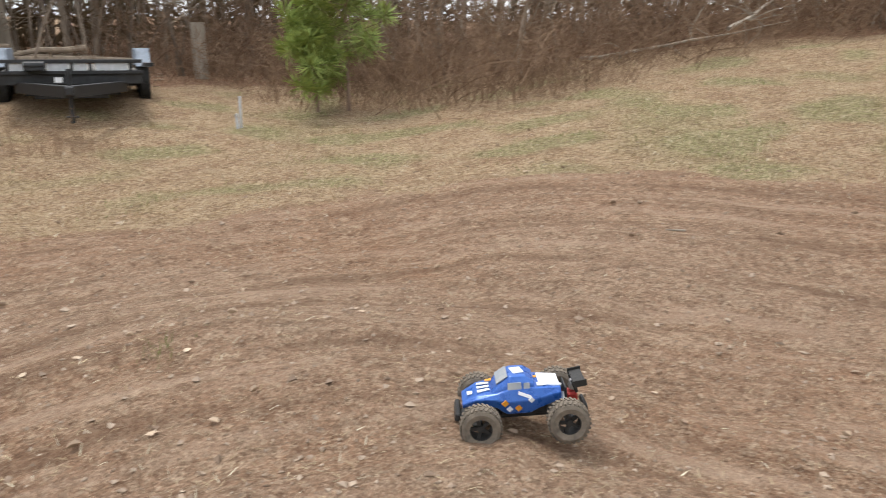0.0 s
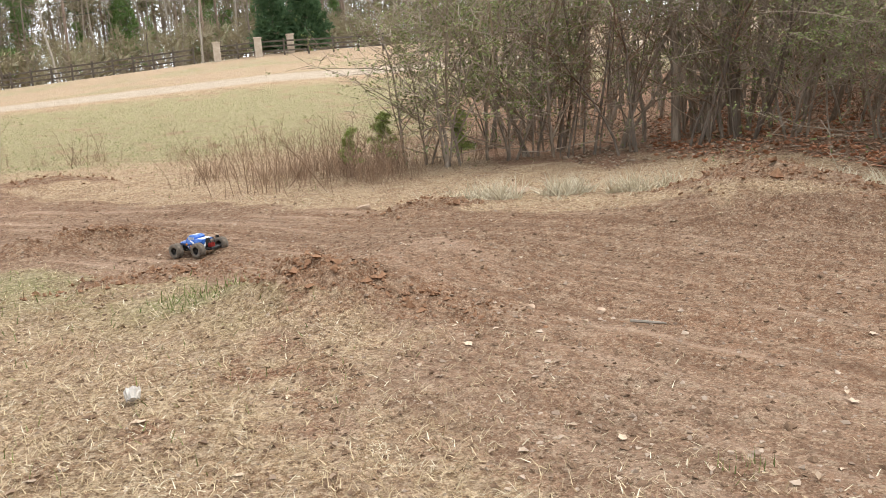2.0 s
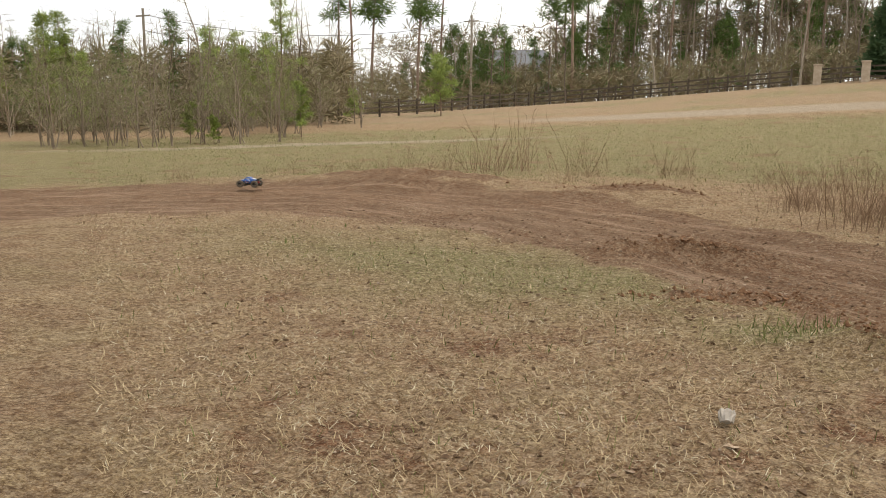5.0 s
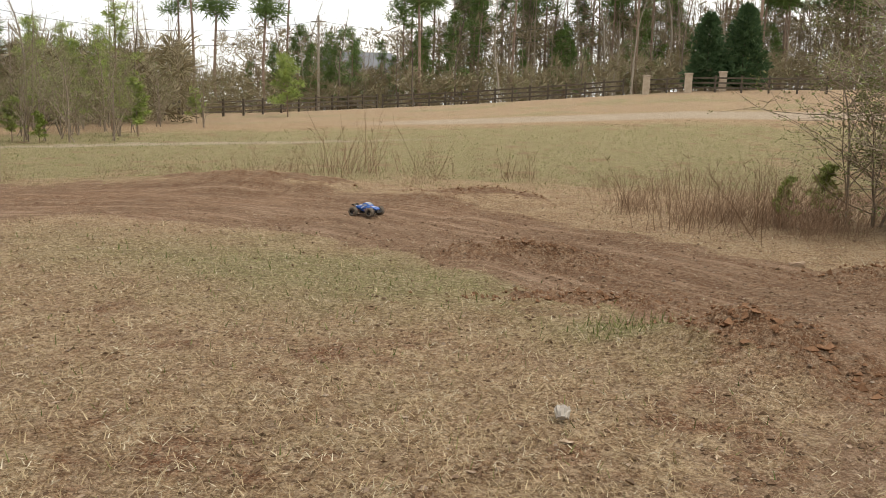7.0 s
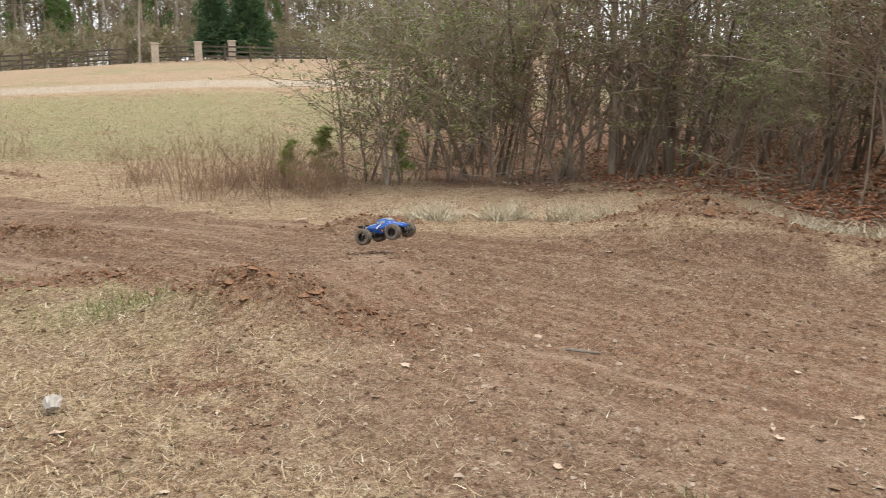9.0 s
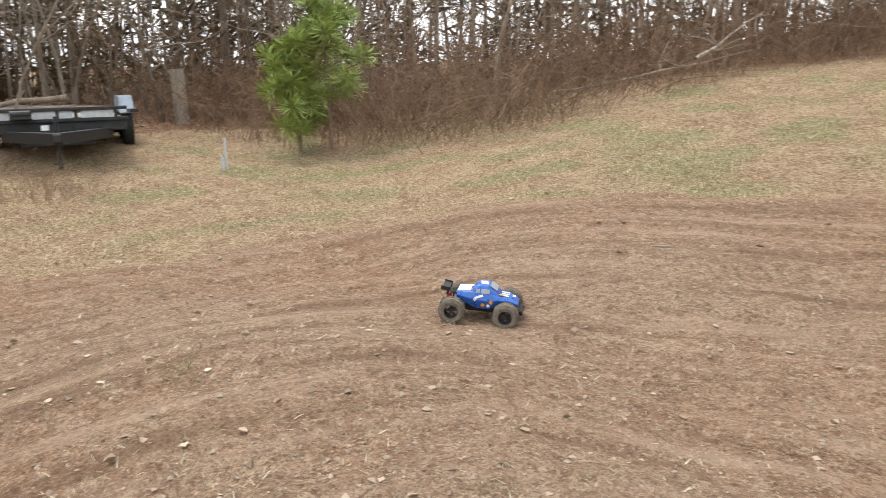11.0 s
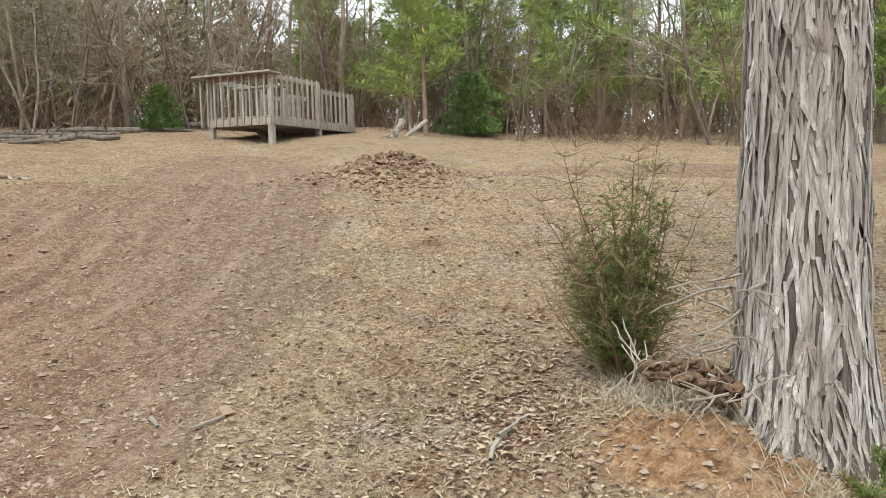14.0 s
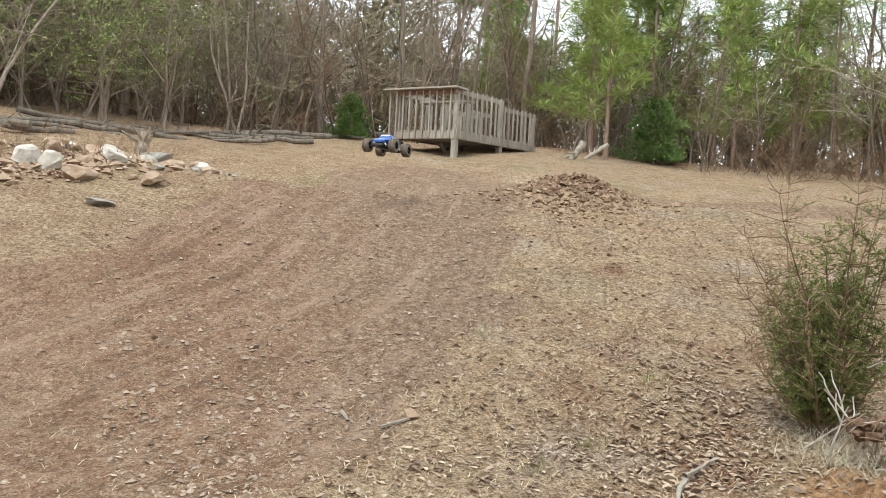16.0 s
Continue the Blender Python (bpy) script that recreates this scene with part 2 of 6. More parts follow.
CLOD_BROWN = plain("brown_earth_clods", (0.20, 0.13, 0.085), (0.40, 0.285, 0.195), 30, 0.98, 0.05, 0, 0.02)
CLOD_HEAP = plain("dark_earth_clods", (0.09, 0.056, 0.036), (0.24, 0.16, 0.105), 30, 0.98, 0.05, 0, 0.02)
CLOD = plain("red_clay_clods", (0.15, 0.078, 0.044), (0.31, 0.18, 0.108), 30, 0.98, 0.05, 0, 0.02)
ROCK_WHITE = plain("white_quartz", (0.36, 0.31, 0.25), (0.68, 0.64, 0.57), 7, 0.85, 0.25, 0, 0.03)
ROCK_GREY = plain("grey_rock", (0.16, 0.14, 0.12), (0.40, 0.37, 0.32), 6, 0.9, 0.2, 0, 0.03)
ROCK_TAN = plain("tan_rock", (0.24, 0.15, 0.095), (0.47, 0.36, 0.26), 6, 0.9, 0.2, 0, 0.03)
WOOD = weathered_wood()
WOOD_RED = plain("stained_wood", (0.19, 0.095, 0.06), (0.33, 0.2, 0.14), 9, 0.9, 0.2)

# ---------------------------------------------------------------- the lie of the land
rng = np.random.default_rng(7)


def smooth(a, b, v):
    u = np.clip((v - a) / (b - a), 0, 1)
    return u * u * (3 - 2 * u)


def hump(x, y, cx, cy, height, along, across, turn=0.0):
    c, s = math.cos(radians(turn)), math.sin(radians(turn))
    u, v = (x - cx) * c + (y - cy) * s, -(x - cx) * s + (y - cy) * c
    return height * np.exp(-((u / along) ** 2 + (v / across) ** 2))


# the dirt track: x, y, half width
TRACK = [(-8.3, -13.6, 1.4), (-6.9, -11.6, 1.5), (-5.2, -9.4, 1.7), (-3.0, -7.2, 1.8), (-0.5, -5.7, 2.0), (2.6, -4.2, 2.5), (4.2, -2.1, 2.3),
         (4.15, 0.5, 1.95), (4.3, 2.9, 2.3), (3.2, 4.9, 2.1), (1.6, 6.8, 1.7), (-0.4, 8.6, 1.6), (-2.4, 10.2, 1.7),
         (-5.0, 11.7, 2.0), (-8.5, 12.2, 2.2), (-12.0, 11.2, 2.5), (-17.0, 8.0, 2.6)]
TRACK_FAR = [(-8.5, -12.5, 0.9), (-12.0, -10.9, 0.8), (-16.0, -8.2, 0.8), (-21.0, -4.0, 0.9), (-27.0, 2.0, 1.0)]


def track_side(x, y, line, whole=False):
    """Signed place across the track, 0 in the middle, 1 at the edge (outer side positive)."""
    best, side, metres, run, done = np.full(np.shape(x), 1e9), np.zeros(np.shape(x)), np.zeros(np.shape(x)), np.zeros(np.shape(x)), 0.0
    for (ax, ay, aw), (bx, by, bw) in zip(line, line[1:]):
        dx, dy = bx - ax, by - ay
        u = np.clip(((x - ax) * dx + (y - ay) * dy) / (dx * dx + dy * dy), 0, 1)
        px, py = x - ax - u * dx, y - ay - u * dy
        d = np.hypot(px, py) / (aw + u * (bw - aw))
        closer = d < best
        best = np.where(closer, d, best)
        sign = np.sign(px * dy - py * dx)
        side = np.where(closer, sign * d, side)
        metres = np.where(closer, sign * np.hypot(px, py), metres)
        run = np.where(closer, done + u * math.hypot(dx, dy), run)
        done += math.hypot(dx, dy)
    return (side, metres, run) if whole else side


def waves(x, y, size, seed):
    """Cheap smooth noise of about unit height."""
    r = np.random.default_rng(seed)
    z = 0.0 * x
    for k in range(7):
        a, f, p = r.uniform(0, 6.28), r.uniform(0.6, 1.7) * 6.28 / size, r.uniform(0, 6.28)
        z = z + np.sin(f * (x * math.cos(a) + y * math.sin(a)) + p + 1.3 * np.sin(0.7 * f * (x * math.sin(a) - y * math.cos(a)) + 2 * p))
    return z / 3.2


def hill_plan(x, y):
    """The hill's plan is drawn a little larger than life: the factor by which it shrinks towards the eye."""
    r, az = np.hypot(x, y), np.degrees(np.arctan2(x, y)) % 360
    k = 1 - 0.15 * smooth(145, 178, az) * (1 - smooth(285, 310, az)) * smooth(0.8, 3.2, r)
    return -0.05 + (x + 0.05) / k, -0.3 + (y + 0.3) / k, k


def terrain(x, y):
    x, y = np.asarray(x, float), np.asarray(y, float)
    x, y, k = hill_plan(x, y)
    return 1.5 - k * (1.5 - land(x, y))


def land(x, y):
    r, az = np.hypot(x, y), np.degrees(np.arctan2(x, y))
    # the hill towards the deck
    up = -0.6 * x - 0.8 * y
    z = np.interp(up, [-5, 2.5, 5.0, 6.5, 8.3, 9.8, 11.2, 12.2, 13.4, 15.0, 17.0, 19.4, 25, 40, 80],
                  [0.0, 0.05, 0.2, 0.5, 0.93, 1.32, 1.68, 1.65, 1.48, 1.64, 2.2, 2.6, 3.4, 4.1, 4.6])
    # the field, rising to the gate
    lift = np.interp(az, [-75, -45, -30, -15, 0, 25], [0.0, 0.12, 0.3, 0.62, 1.0, 1.15])
    lift = lift * (1 - smooth(40, 80, az))
    z = z + lift * np.interp(r, [18, 22, 30, 40, 50, 60, 70, 90, 140], [0, 0.05, 0.5, 1.15, 2.0, 2.9, 4.1, 4.5, 4.8])
    # the wood's floor and the bank by the trailer
    wood = smooth(18, 40, az) * (1 - smooth(135, 165, az))
    z = z + wood * np.interp(r, [8, 10, 14, 20, 30, 60], [0, 0.08, 0.3, 0.62, 1.0, 1.4])
    z = z + smooth(98, 142, az % 360) * (1 - smooth(172, 205, az % 360)) * np.interp(r, [5, 8, 14, 20, 40], [0, 0.15, 0.85, 1.2, 1.3])
    z = z + 0.22 * smooth(106, 126, az % 360) * (1 - smooth(158, 180, az % 360)) * np.interp(r, [3.5, 6, 9, 13, 20], [0, 1, 1, 0.5, 0.2])
    # the level lawn beside the deck lies lower than the ramp
    z = z - 0.28 * smooth(221, 231, az % 360) * (1 - smooth(300, 330, az % 360)) * smooth(10.5, 15, r) * (1 - smooth(45, 80, r))
    # the rise by which the track passes, and the jump
    z = z + hump(x, y, 3.1, -0.7, 0.27, 1.6, 1.2) + hump(x, y, 6.2, -2.5, 0.14, 2.5, 2.5)
    z = z + hump(x, y, 1.15, 6.35, 0.27, 1.5, 0.75, 38) + hump(x, y, 0.12, 5.75, 0.15, 0.6, 0.36, -25)
    z = z + hump(x, y, 4.6, 7.3, 0.36, 1.1, 0.8, -40) + hump(x, y, 5.9, 5.3, 0.28, 1.7, 0.6, -62) + hump(x, y, 6.4, 3.3, 0.16, 1.6, 0.7, -80)
    z = z + hump(x, y, -1.95, 8.95, 0.22, 0.9, 0.33, 20) + hump(x, y, -3.6, 14.2, 0.24, 1.6, 0.8) + hump(x, y, -8.5, 14.9, 0.3, 3.0, 0.8, 5)
    z = z + hump(x, y, -0.3, 7.2, 0.05, 0.6, 0.4) + hump(x, y, 1.75, 9.2, 0.12, 0.5, 0.3)
    z = z + hump(x, y, -8.6, -9.2, 0.34, 1.3, 0.75, 30) + hump(x, y, -9.4, -8.8, 0.14, 0.5, 0.4) + hump(x, y, -8.1, -9.6, 0.1, 0.5, 0.4) + hump(x, y, -4.0, -1.9, 0.12, 0.9, 0.7) + hump(x, y, -3.68, -1.98, 0.13, 0.36, 0.34) + hump(x, y, 13.5, 0.6, 0.16, 2.2, 1.8)
    s = np.abs(track_side(x, y, TRACK))
    z = z - 0.05 * (1 - smooth(0.5, 1.05, s)) * (r < 30)
    near = 1 - smooth(25, 60, r)
    side, across, along = track_side(x, y, TRACK, True)
    z = z + near * (1 - smooth(0.8, 1.1, np.abs(side))) * 0.012 * (np.sin(9.0 * across + 0.6 * np.sin(0.8 * along)) + np.sin(16.0 * across + 1.7 * np.sin(0.5 * along)) * 0.6)
    z = z + near * (0.022 * waves(x, y, 3.1, 1) + 0.010 * waves(x, y, 0.9, 2))
    f = fresh(x, y)
    z = z + f * (0.045 * waves(x, y, 0.36, 3) + 0.03 * waves(x, y, 0.17, 4) + 0.02)
    return z + smooth(60, 200, r) * 1.2 * waves(x, y, 160, 5)


def clay(x, y):
    return np.clip(hump(x, y, -3.72, -2.0, 1.4, 0.62, 0.6, 20), 0, 1)


def fresh(x, y):
    """Where clay has been turned over."""
    f = hump(x, y, 0.1, 5.8, 0.85, 0.4, 0.28, -30) + hump(x, y, 0.75, 5.25, 0.7, 0.75, 0.28, -35) + hump(x, y, 4.7, 7.5, 1.1, 1.0, 0.55, -40) + hump(x, y, 5.9, 5.3, 0.7, 1.6, 0.35, -62)
    f = f + hump(x, y, -1.9, 8.9, 1.1, 0.8, 0.2, 20) + hump(x, y, 1.75, 9.2, 1.2, 0.6, 0.25) + hump(x, y, -1.0, 7.0, 0.9, 0.8, 0.3, 15)
    f = f + hump(x, y, -3.6, 14.2, 0.9, 1.3, 0.4) + hump(x, y, -8.5, 14.7, 0.8, 2.6, 0.4, 5) + hump(x, y, -8.7, -9.1, 1.2, 1.35, 0.8, 30)
    f = f + clay(x, y) * 0.7
    return np.clip(f, 0, 1)


def gz(x, y):
    return float(terrain(x, y))


def ground_masks(x, y):
    x, y, _ = hill_plan(x, y)
    r, az = np.hypot(x, y), np.degrees(np.arctan2(x, y))
    s = np.abs(track_side(x, y, TRACK)) + 0.10 * waves(x, y, 1.4, 11)
    s2 = np.abs(track_side(x, y, TRACK_FAR)) + 0.12 * waves(x, y, 1.4, 12)
    dirt = np.maximum(1 - smooth(0.8, 1.3, s), 0.9 * (1 - smooth(0.7, 1.3, s2)))
    side, across, along = track_side(x, y, TRACK, True)
    frs = fresh(x, y)
    dirt = np.maximum(dirt, smooth(0.25, 0.6, frs))
    # worn, bare ground between the jump and the camera
    dirt = np.maximum(dirt, hump(x, y, 1.9, 3.8, 0.95, 1.75, 1.75) + hump(x, y, 2.3, 1.6, 0.8, 0.9, 1.5))
    field = smooth(17, 23, r) * smooth(-75, -50, az) * (1 - smooth(40, 60, az))
    green = field * (1 - smooth(40, 47, r)) * (0.78 + 0.3 * waves(x, y, 5.0, 18))
    green = green + smooth(75, 95, az) * (1 - smooth(150, 170, az)) * smooth(6, 8, r) * (1 - smooth(14, 16, r)) * np.clip(0.1 + 0.75 * waves(x, y, 2.4, 19), 0, 0.8)
    green = green + hump(x, y, -3.6, 7.2, 0.62, 3.2, 1.3, -10) + 0.16 * (1 - smooth(0, 12, az)) * smooth(-80, -55, az) * smooth(2, 4, r) + hump(x, y, 9.9, 2.6, 1.2, 2.0, 0.9, 20) + hump(x, y, 11.0, -2.4, 0.45, 2.2, 0.7)
    green = green + hump(x, y, -0.6, 5.9, 0.6, 0.4, 0.25) + hump(x, y, -4.2, -13.0, 0.7, 2.8, 1.3, 30) + hump(x, y, 7.5, -5.5, 0.55, 2.0, 0.8, -30)
    pale = smooth(46, 48, r) * (1 - smooth(50, 53, r)) * smooth(-30, -10, az) * (1 - smooth(40, 60, az))
    pale = pale + hump(x, y, -20, 27, 0.8, 14, 1.2, 38) + 0.35 * field * smooth(44, 56, r)
    edge = np.interp(az, [5, 11, 35, 43, 50, 60, 70, 80, 90], [16, 13.5, 11.6, 10.2, 9.6, 11.0, 14.5, 16.5, 17])
    litter = smooth(-0.3, 1.6, r - edge + 0.6 * waves(x, y, 2.5, 13)) * (1 - smooth(28, 36, r)) * smooth(8, 16, az + 3 * waves(x, y, 4, 14)) * (1 - smooth(78, 92, az))
    litter = litter + smooth(15, 17, r) * smooth(80, 92, az) * (1 - smooth(150, 170, az))
    litter = litter + hump(x, y, -3.4, -3.2, 0.45, 1.6, 1.0, 40) + smooth(22, 26, -0.6 * x - 0.8 * y) * 0.8
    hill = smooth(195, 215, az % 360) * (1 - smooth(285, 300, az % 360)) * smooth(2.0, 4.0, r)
    pale = pale + 0.36 * hill * (0.8 + 0.45 * waves(x, y, 2.2, 15))
    litter = litter + hill * (1 - smooth(9, 12, r)) * np.clip(0.04 + 0.3 * waves(x, y, 1.3, 27), 0, 0.4)
    green = green + 0.5 * hump(x, y, -13.5, -7.0, 1.0, 5.0, 3.0, -20) * (0.6 + 0.5 * waves(x, y, 2.6, 16)) + 0.35 * hill * smooth(5, 10, r) * np.clip(waves(x, y, 3.4, 17), 0, 1)
    litter = litter + field * (1 - smooth(44, 52, r)) * np.clip(0.1 + 0.45 * waves(x, y, 2.2, 22), 0, 0.5)
    litter = litter + smooth(-62, -45, az) * (1 - smooth(22, 36, az)) * (1 - smooth(6.0, 9.0, r)) * np.clip(0.1 + 0.34 * waves(x, y, 1.5, 24) + 0.2 * waves(x, y, 0.5, 26), 0, 0.5)
    red = field * smooth(50, 56, r)
    green = green + 0.55 * red * np.clip(waves(x, y, 9.0, 28) + 0.4 * waves(x, y, 3.0, 29), 0, 1)
    litter = np.clip(litter, 0, 1)
    return {"dirt": np.clip(dirt, 0, 1), "fresh": np.clip(frs, 0, 1), "green": np.clip(green, 0, 1),
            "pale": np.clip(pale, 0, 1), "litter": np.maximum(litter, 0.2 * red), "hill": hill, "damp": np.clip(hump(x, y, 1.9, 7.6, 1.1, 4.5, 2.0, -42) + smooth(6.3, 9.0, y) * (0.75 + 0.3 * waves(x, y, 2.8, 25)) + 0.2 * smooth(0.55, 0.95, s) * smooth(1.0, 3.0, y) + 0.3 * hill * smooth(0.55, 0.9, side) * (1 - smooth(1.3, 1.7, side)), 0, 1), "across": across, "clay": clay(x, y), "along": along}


def mesh_object(name, verts, faces, material, parent=None, flat=False):
    me = bpy.data.meshes.new(name)
    me.from_pydata(verts, [], faces)
    me.materials.append(material)
    if not flat:
        me.shade_smooth()
    ob = new(name, me)
    if parent:
        ob.parent = parent
    return ob


def ground():
    turns = 620
    radii = np.concatenate([[0.25], np.geomspace(0.6, 22, 330), np.geomspace(22.5, 100, 50), np.geomspace(106, 3500, 22)])
    a = np.arange(turns) / turns * 2 * math.pi
    rr, aa = np.meshgrid(radii, a, indexing="ij")
    x, y = (rr * np.sin(aa)).ravel(), (rr * np.cos(aa)).ravel()
    z = terrain(x, y)
    verts = np.column_stack([x, y, z])
    i, j = np.meshgrid(np.arange(len(radii) - 1), np.arange(turns), indexing="ij")
    n = (j + 1) % turns
    quads = np.stack([i * turns + j, i * turns + n, (i + 1) * turns + n, (i + 1) * turns + j], -1).reshape(-1, 4)[:, ::-1]
    me = bpy.data.meshes.new("ground")
    me.vertices.add(len(verts))
    me.vertices.foreach_set("co", verts.ravel())
    me.loops.add(quads.size + turns)
    me.loops.foreach_set("vertex_index", np.concatenate([quads.ravel(), np.arange(turns)[::-1]]))
    me.polygons.add(len(quads) + 1)
    me.polygons.foreach_set("loop_start", np.concatenate([np.arange(len(quads)) * 4, [quads.size]]))
    me.update(calc_edges=True)
    me.validate()
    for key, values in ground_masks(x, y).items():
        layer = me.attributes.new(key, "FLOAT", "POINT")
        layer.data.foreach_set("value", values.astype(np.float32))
    me.materials.append(GROUND)
    me.shade_smooth()
    return tagged(new("ground", me), "brown clay track through dead winter grass", "ground", kind="structure")


ground()


# ---------------------------------------------------------------- small mesh tools
def part(name, bm, material, parent, label=""):
    me = bpy.data.meshes.new(name)
    bm.normal_update()
    bm.to_mesh(me)
    bm.free()
    me.materials.append(material)
    ob = new(name, me)
    ob.parent = parent
    return tagged(ob, label) if label else ob


def empty(name, label, category, group="", m=None):
    ob = tagged(new(name), label, category, group)
    ob.empty_display_size = 0.2
    if m is not None:
        ob.matrix_world = m
    return ob


def box(bm, size, at=(0, 0, 0), turn=(0, 0, 0), bevel=0.0):
    made = bmesh.ops.create_cube(bm, size=1.0, matrix=pose(*at, *turn) @ Matrix.Diagonal((*size, 1)))
    if bevel:
        edges = list({e for v in made["verts"] for e in v.link_edges})
        bmesh.ops.bevel(bm, geom=edges, offset=bevel, segments=1, affect="EDGES")
    return bm


def cyl(bm, radius, depth, at=(0, 0, 0), turn=(0, 0, 0), sides=16, top=None):
    bmesh.ops.create_cone(bm, cap_ends=True, segments=sides, radius1=radius, radius2=radius if top is None else top, depth=depth,
                          matrix=pose(*at, *turn))
    return bm


def revolve(bm, profile, steps, axis="y"):
    """A closed ring from a profile of (radius, place along the axis)."""
    rings = []
    for k in range(steps):
        a = 2 * math.pi * k / steps
        rings.append([bm.verts.new((r * math.cos(a), s, r * math.sin(a))) for r, s in profile])
    n = len(profile)
    for k in range(steps):
        a, b = rings[k], rings[(k + 1) % steps]
        for q in range(n):
            bm.faces.new((a[q], b[q], b[(q + 1) % n], a[(q + 1) % n]))
    bmesh.ops.recalc_face_normals(bm, faces=bm.faces)
    return bm


class Tubes:
    """Collects tapered tubes and leaf blades for one mesh."""

    def __init__(self):
        self.v, self.f = [], []

    def tube(self, points, radii, sides=4):
        base = len(self.v)
        points = [Vector(p) for p in points]
        for k, p in enumerate(points):
            way = (points[min(k + 1, len(points) - 1)] - points[max(k - 1, 0)]).normalized()
            a = way.orthogonal().normalized()
            b = way.cross(a)
            for q in range(sides):
                t = 2 * math.pi * q / sides
                self.v.append(p + radii[k] * (math.cos(t) * a + math.sin(t) * b))
        for k in range(len(points) - 1):
            for q in range(sides):
                u, w = base + k * sides + q, base + k * sides + (q + 1) % sides
                self.f.append((u, w, w + sides, u + sides))

    def spike(self, at, tip, radius):
        at, tip = Vector(at), Vector(tip)
        way = (tip - at).normalized()
        a = way.orthogonal().normalized() * radius
        b = way.cross(a)
        n = len(self.v)
        self.v += [at + a, at - 0.5 * a + 0.87 * b, at - 0.5 * a - 0.87 * b, tip]
        self.f += [(n, n + 1, n + 3), (n + 1, n + 2, n + 3), (n + 2, n, n + 3)]

    def blade(self, at, way, side, length, width):
        at, way, side = Vector(at), Vector(way), Vector(side)
        n = len(self.v)
        mid = at + way * length * 0.5 + way.cross(side) * length * 0.08
        self.v += [at, mid - side * width / 2, at + way * length, mid + side * width / 2]
        self.f += [(n, n + 1, n + 2), (n, n + 2, n + 3)]

    def needle_clump(self, at, r, size, count, width, flat=1.0):
        for _ in range(count):
            d = Vector((r.gauss(0, 1), r.gauss(0, 1), r.gauss(0, flat) + 0.25)).normalized()
            self.blade(Vector(at) + d * size * r.uniform(0, 0.35), d, d.orthogonal().normalized(), size * r.uniform(0.5, 1.0), width)

    def mesh(self, name, material):
        me = bpy.data.meshes.new(name)
        me.from_pydata(self.v, [], self.f)
        me.materials.append(material)
        return me


def wobbly(r, start, way, length, steps, wild, rise=0.0):
    p, d = Vector(start), Vector(way).normalized()
    points = [p.copy()]
    for _ in range(steps):
        d = (d + wild * Vector((r.gauss(0, 1), r.gauss(0, 1), r.gauss(0, 0.6) + rise))).normalized()
        p = p + d * length / steps
        points.append(p.copy())
    return points


def taper(points, r0, r1):
    n = len(points) - 1
    return [r0 + (r1 - r0) * k / n for k in range(n + 1)]

# ---------------------------------------------------------------- the truck
BLUE = plain("blue_lacquer", (0.018, 0.085, 0.35), (0.04, 0.14, 0.47), 22, 0.3, 0.5, 0.15, 0.001)
BLACK = plain("black_plastic", (0.012, 0.012, 0.012), (0.03, 0.028, 0.026), 30, 0.55, 0.4)
RUBBER = plain("dusty_rubber", (0.105, 0.09, 0.073), (0.23, 0.19, 0.15), 26, 0.95, 0.1)
SILVER = plain("dull_aluminium", (0.45, 0.45, 0.45), (0.62, 0.62, 0.62), 40, 0.35, 0.5, 0.9)
RED = plain("red_anodised", (0.28, 0.02, 0.02), (0.42, 0.05, 0.04), 40, 0.4, 0.5, 0.5)
STICKER_WHITE = plain("white_sticker", (0.66, 0.68, 0.70), (0.8, 0.8, 0.8), 60, 0.35)
STICKER_ORANGE = plain("orange_sticker", (0.62, 0.24, 0.02), (0.75, 0.34, 0.03), 60, 0.35)
SMOKED = plain("smoked_window", (0.26, 0.30, 0.34), (0.42, 0.42, 0.42), 14, 0.12, 0.6)


def loft(sections, material, name, parent, label=""):
    """A closed skin over equal-sized rings of points."""
    bm = bmesh.new()
    rings = [[bm.verts.new(p) for p in ring] for ring in sections]
    n = len(rings[0])
    for a, b in zip(rings, rings[1:]):
        for q in range(n):
            bm.faces.new((a[q], a[(q + 1) % n], b[(q + 1) % n], b[q]))
    bm.faces.new(rings[0][::-1])
    bm.faces.new(rings[-1])
    bmesh.ops.recalc_face_normals(bm, faces=bm.faces)
    bmesh.ops.bevel(bm, geom=bm.edges[:], offset=0.003, segments=1, affect="EDGES")
    return part(name, bm, material, parent, label)


def hull_ring(x, w0, z0, w1, z1, w2, z2):
    return [(x, -w0, z0), (x, -w1, z1), (x, -w2, z2), (x, w2, z2), (x, w1, z1), (x, w0, z0)]


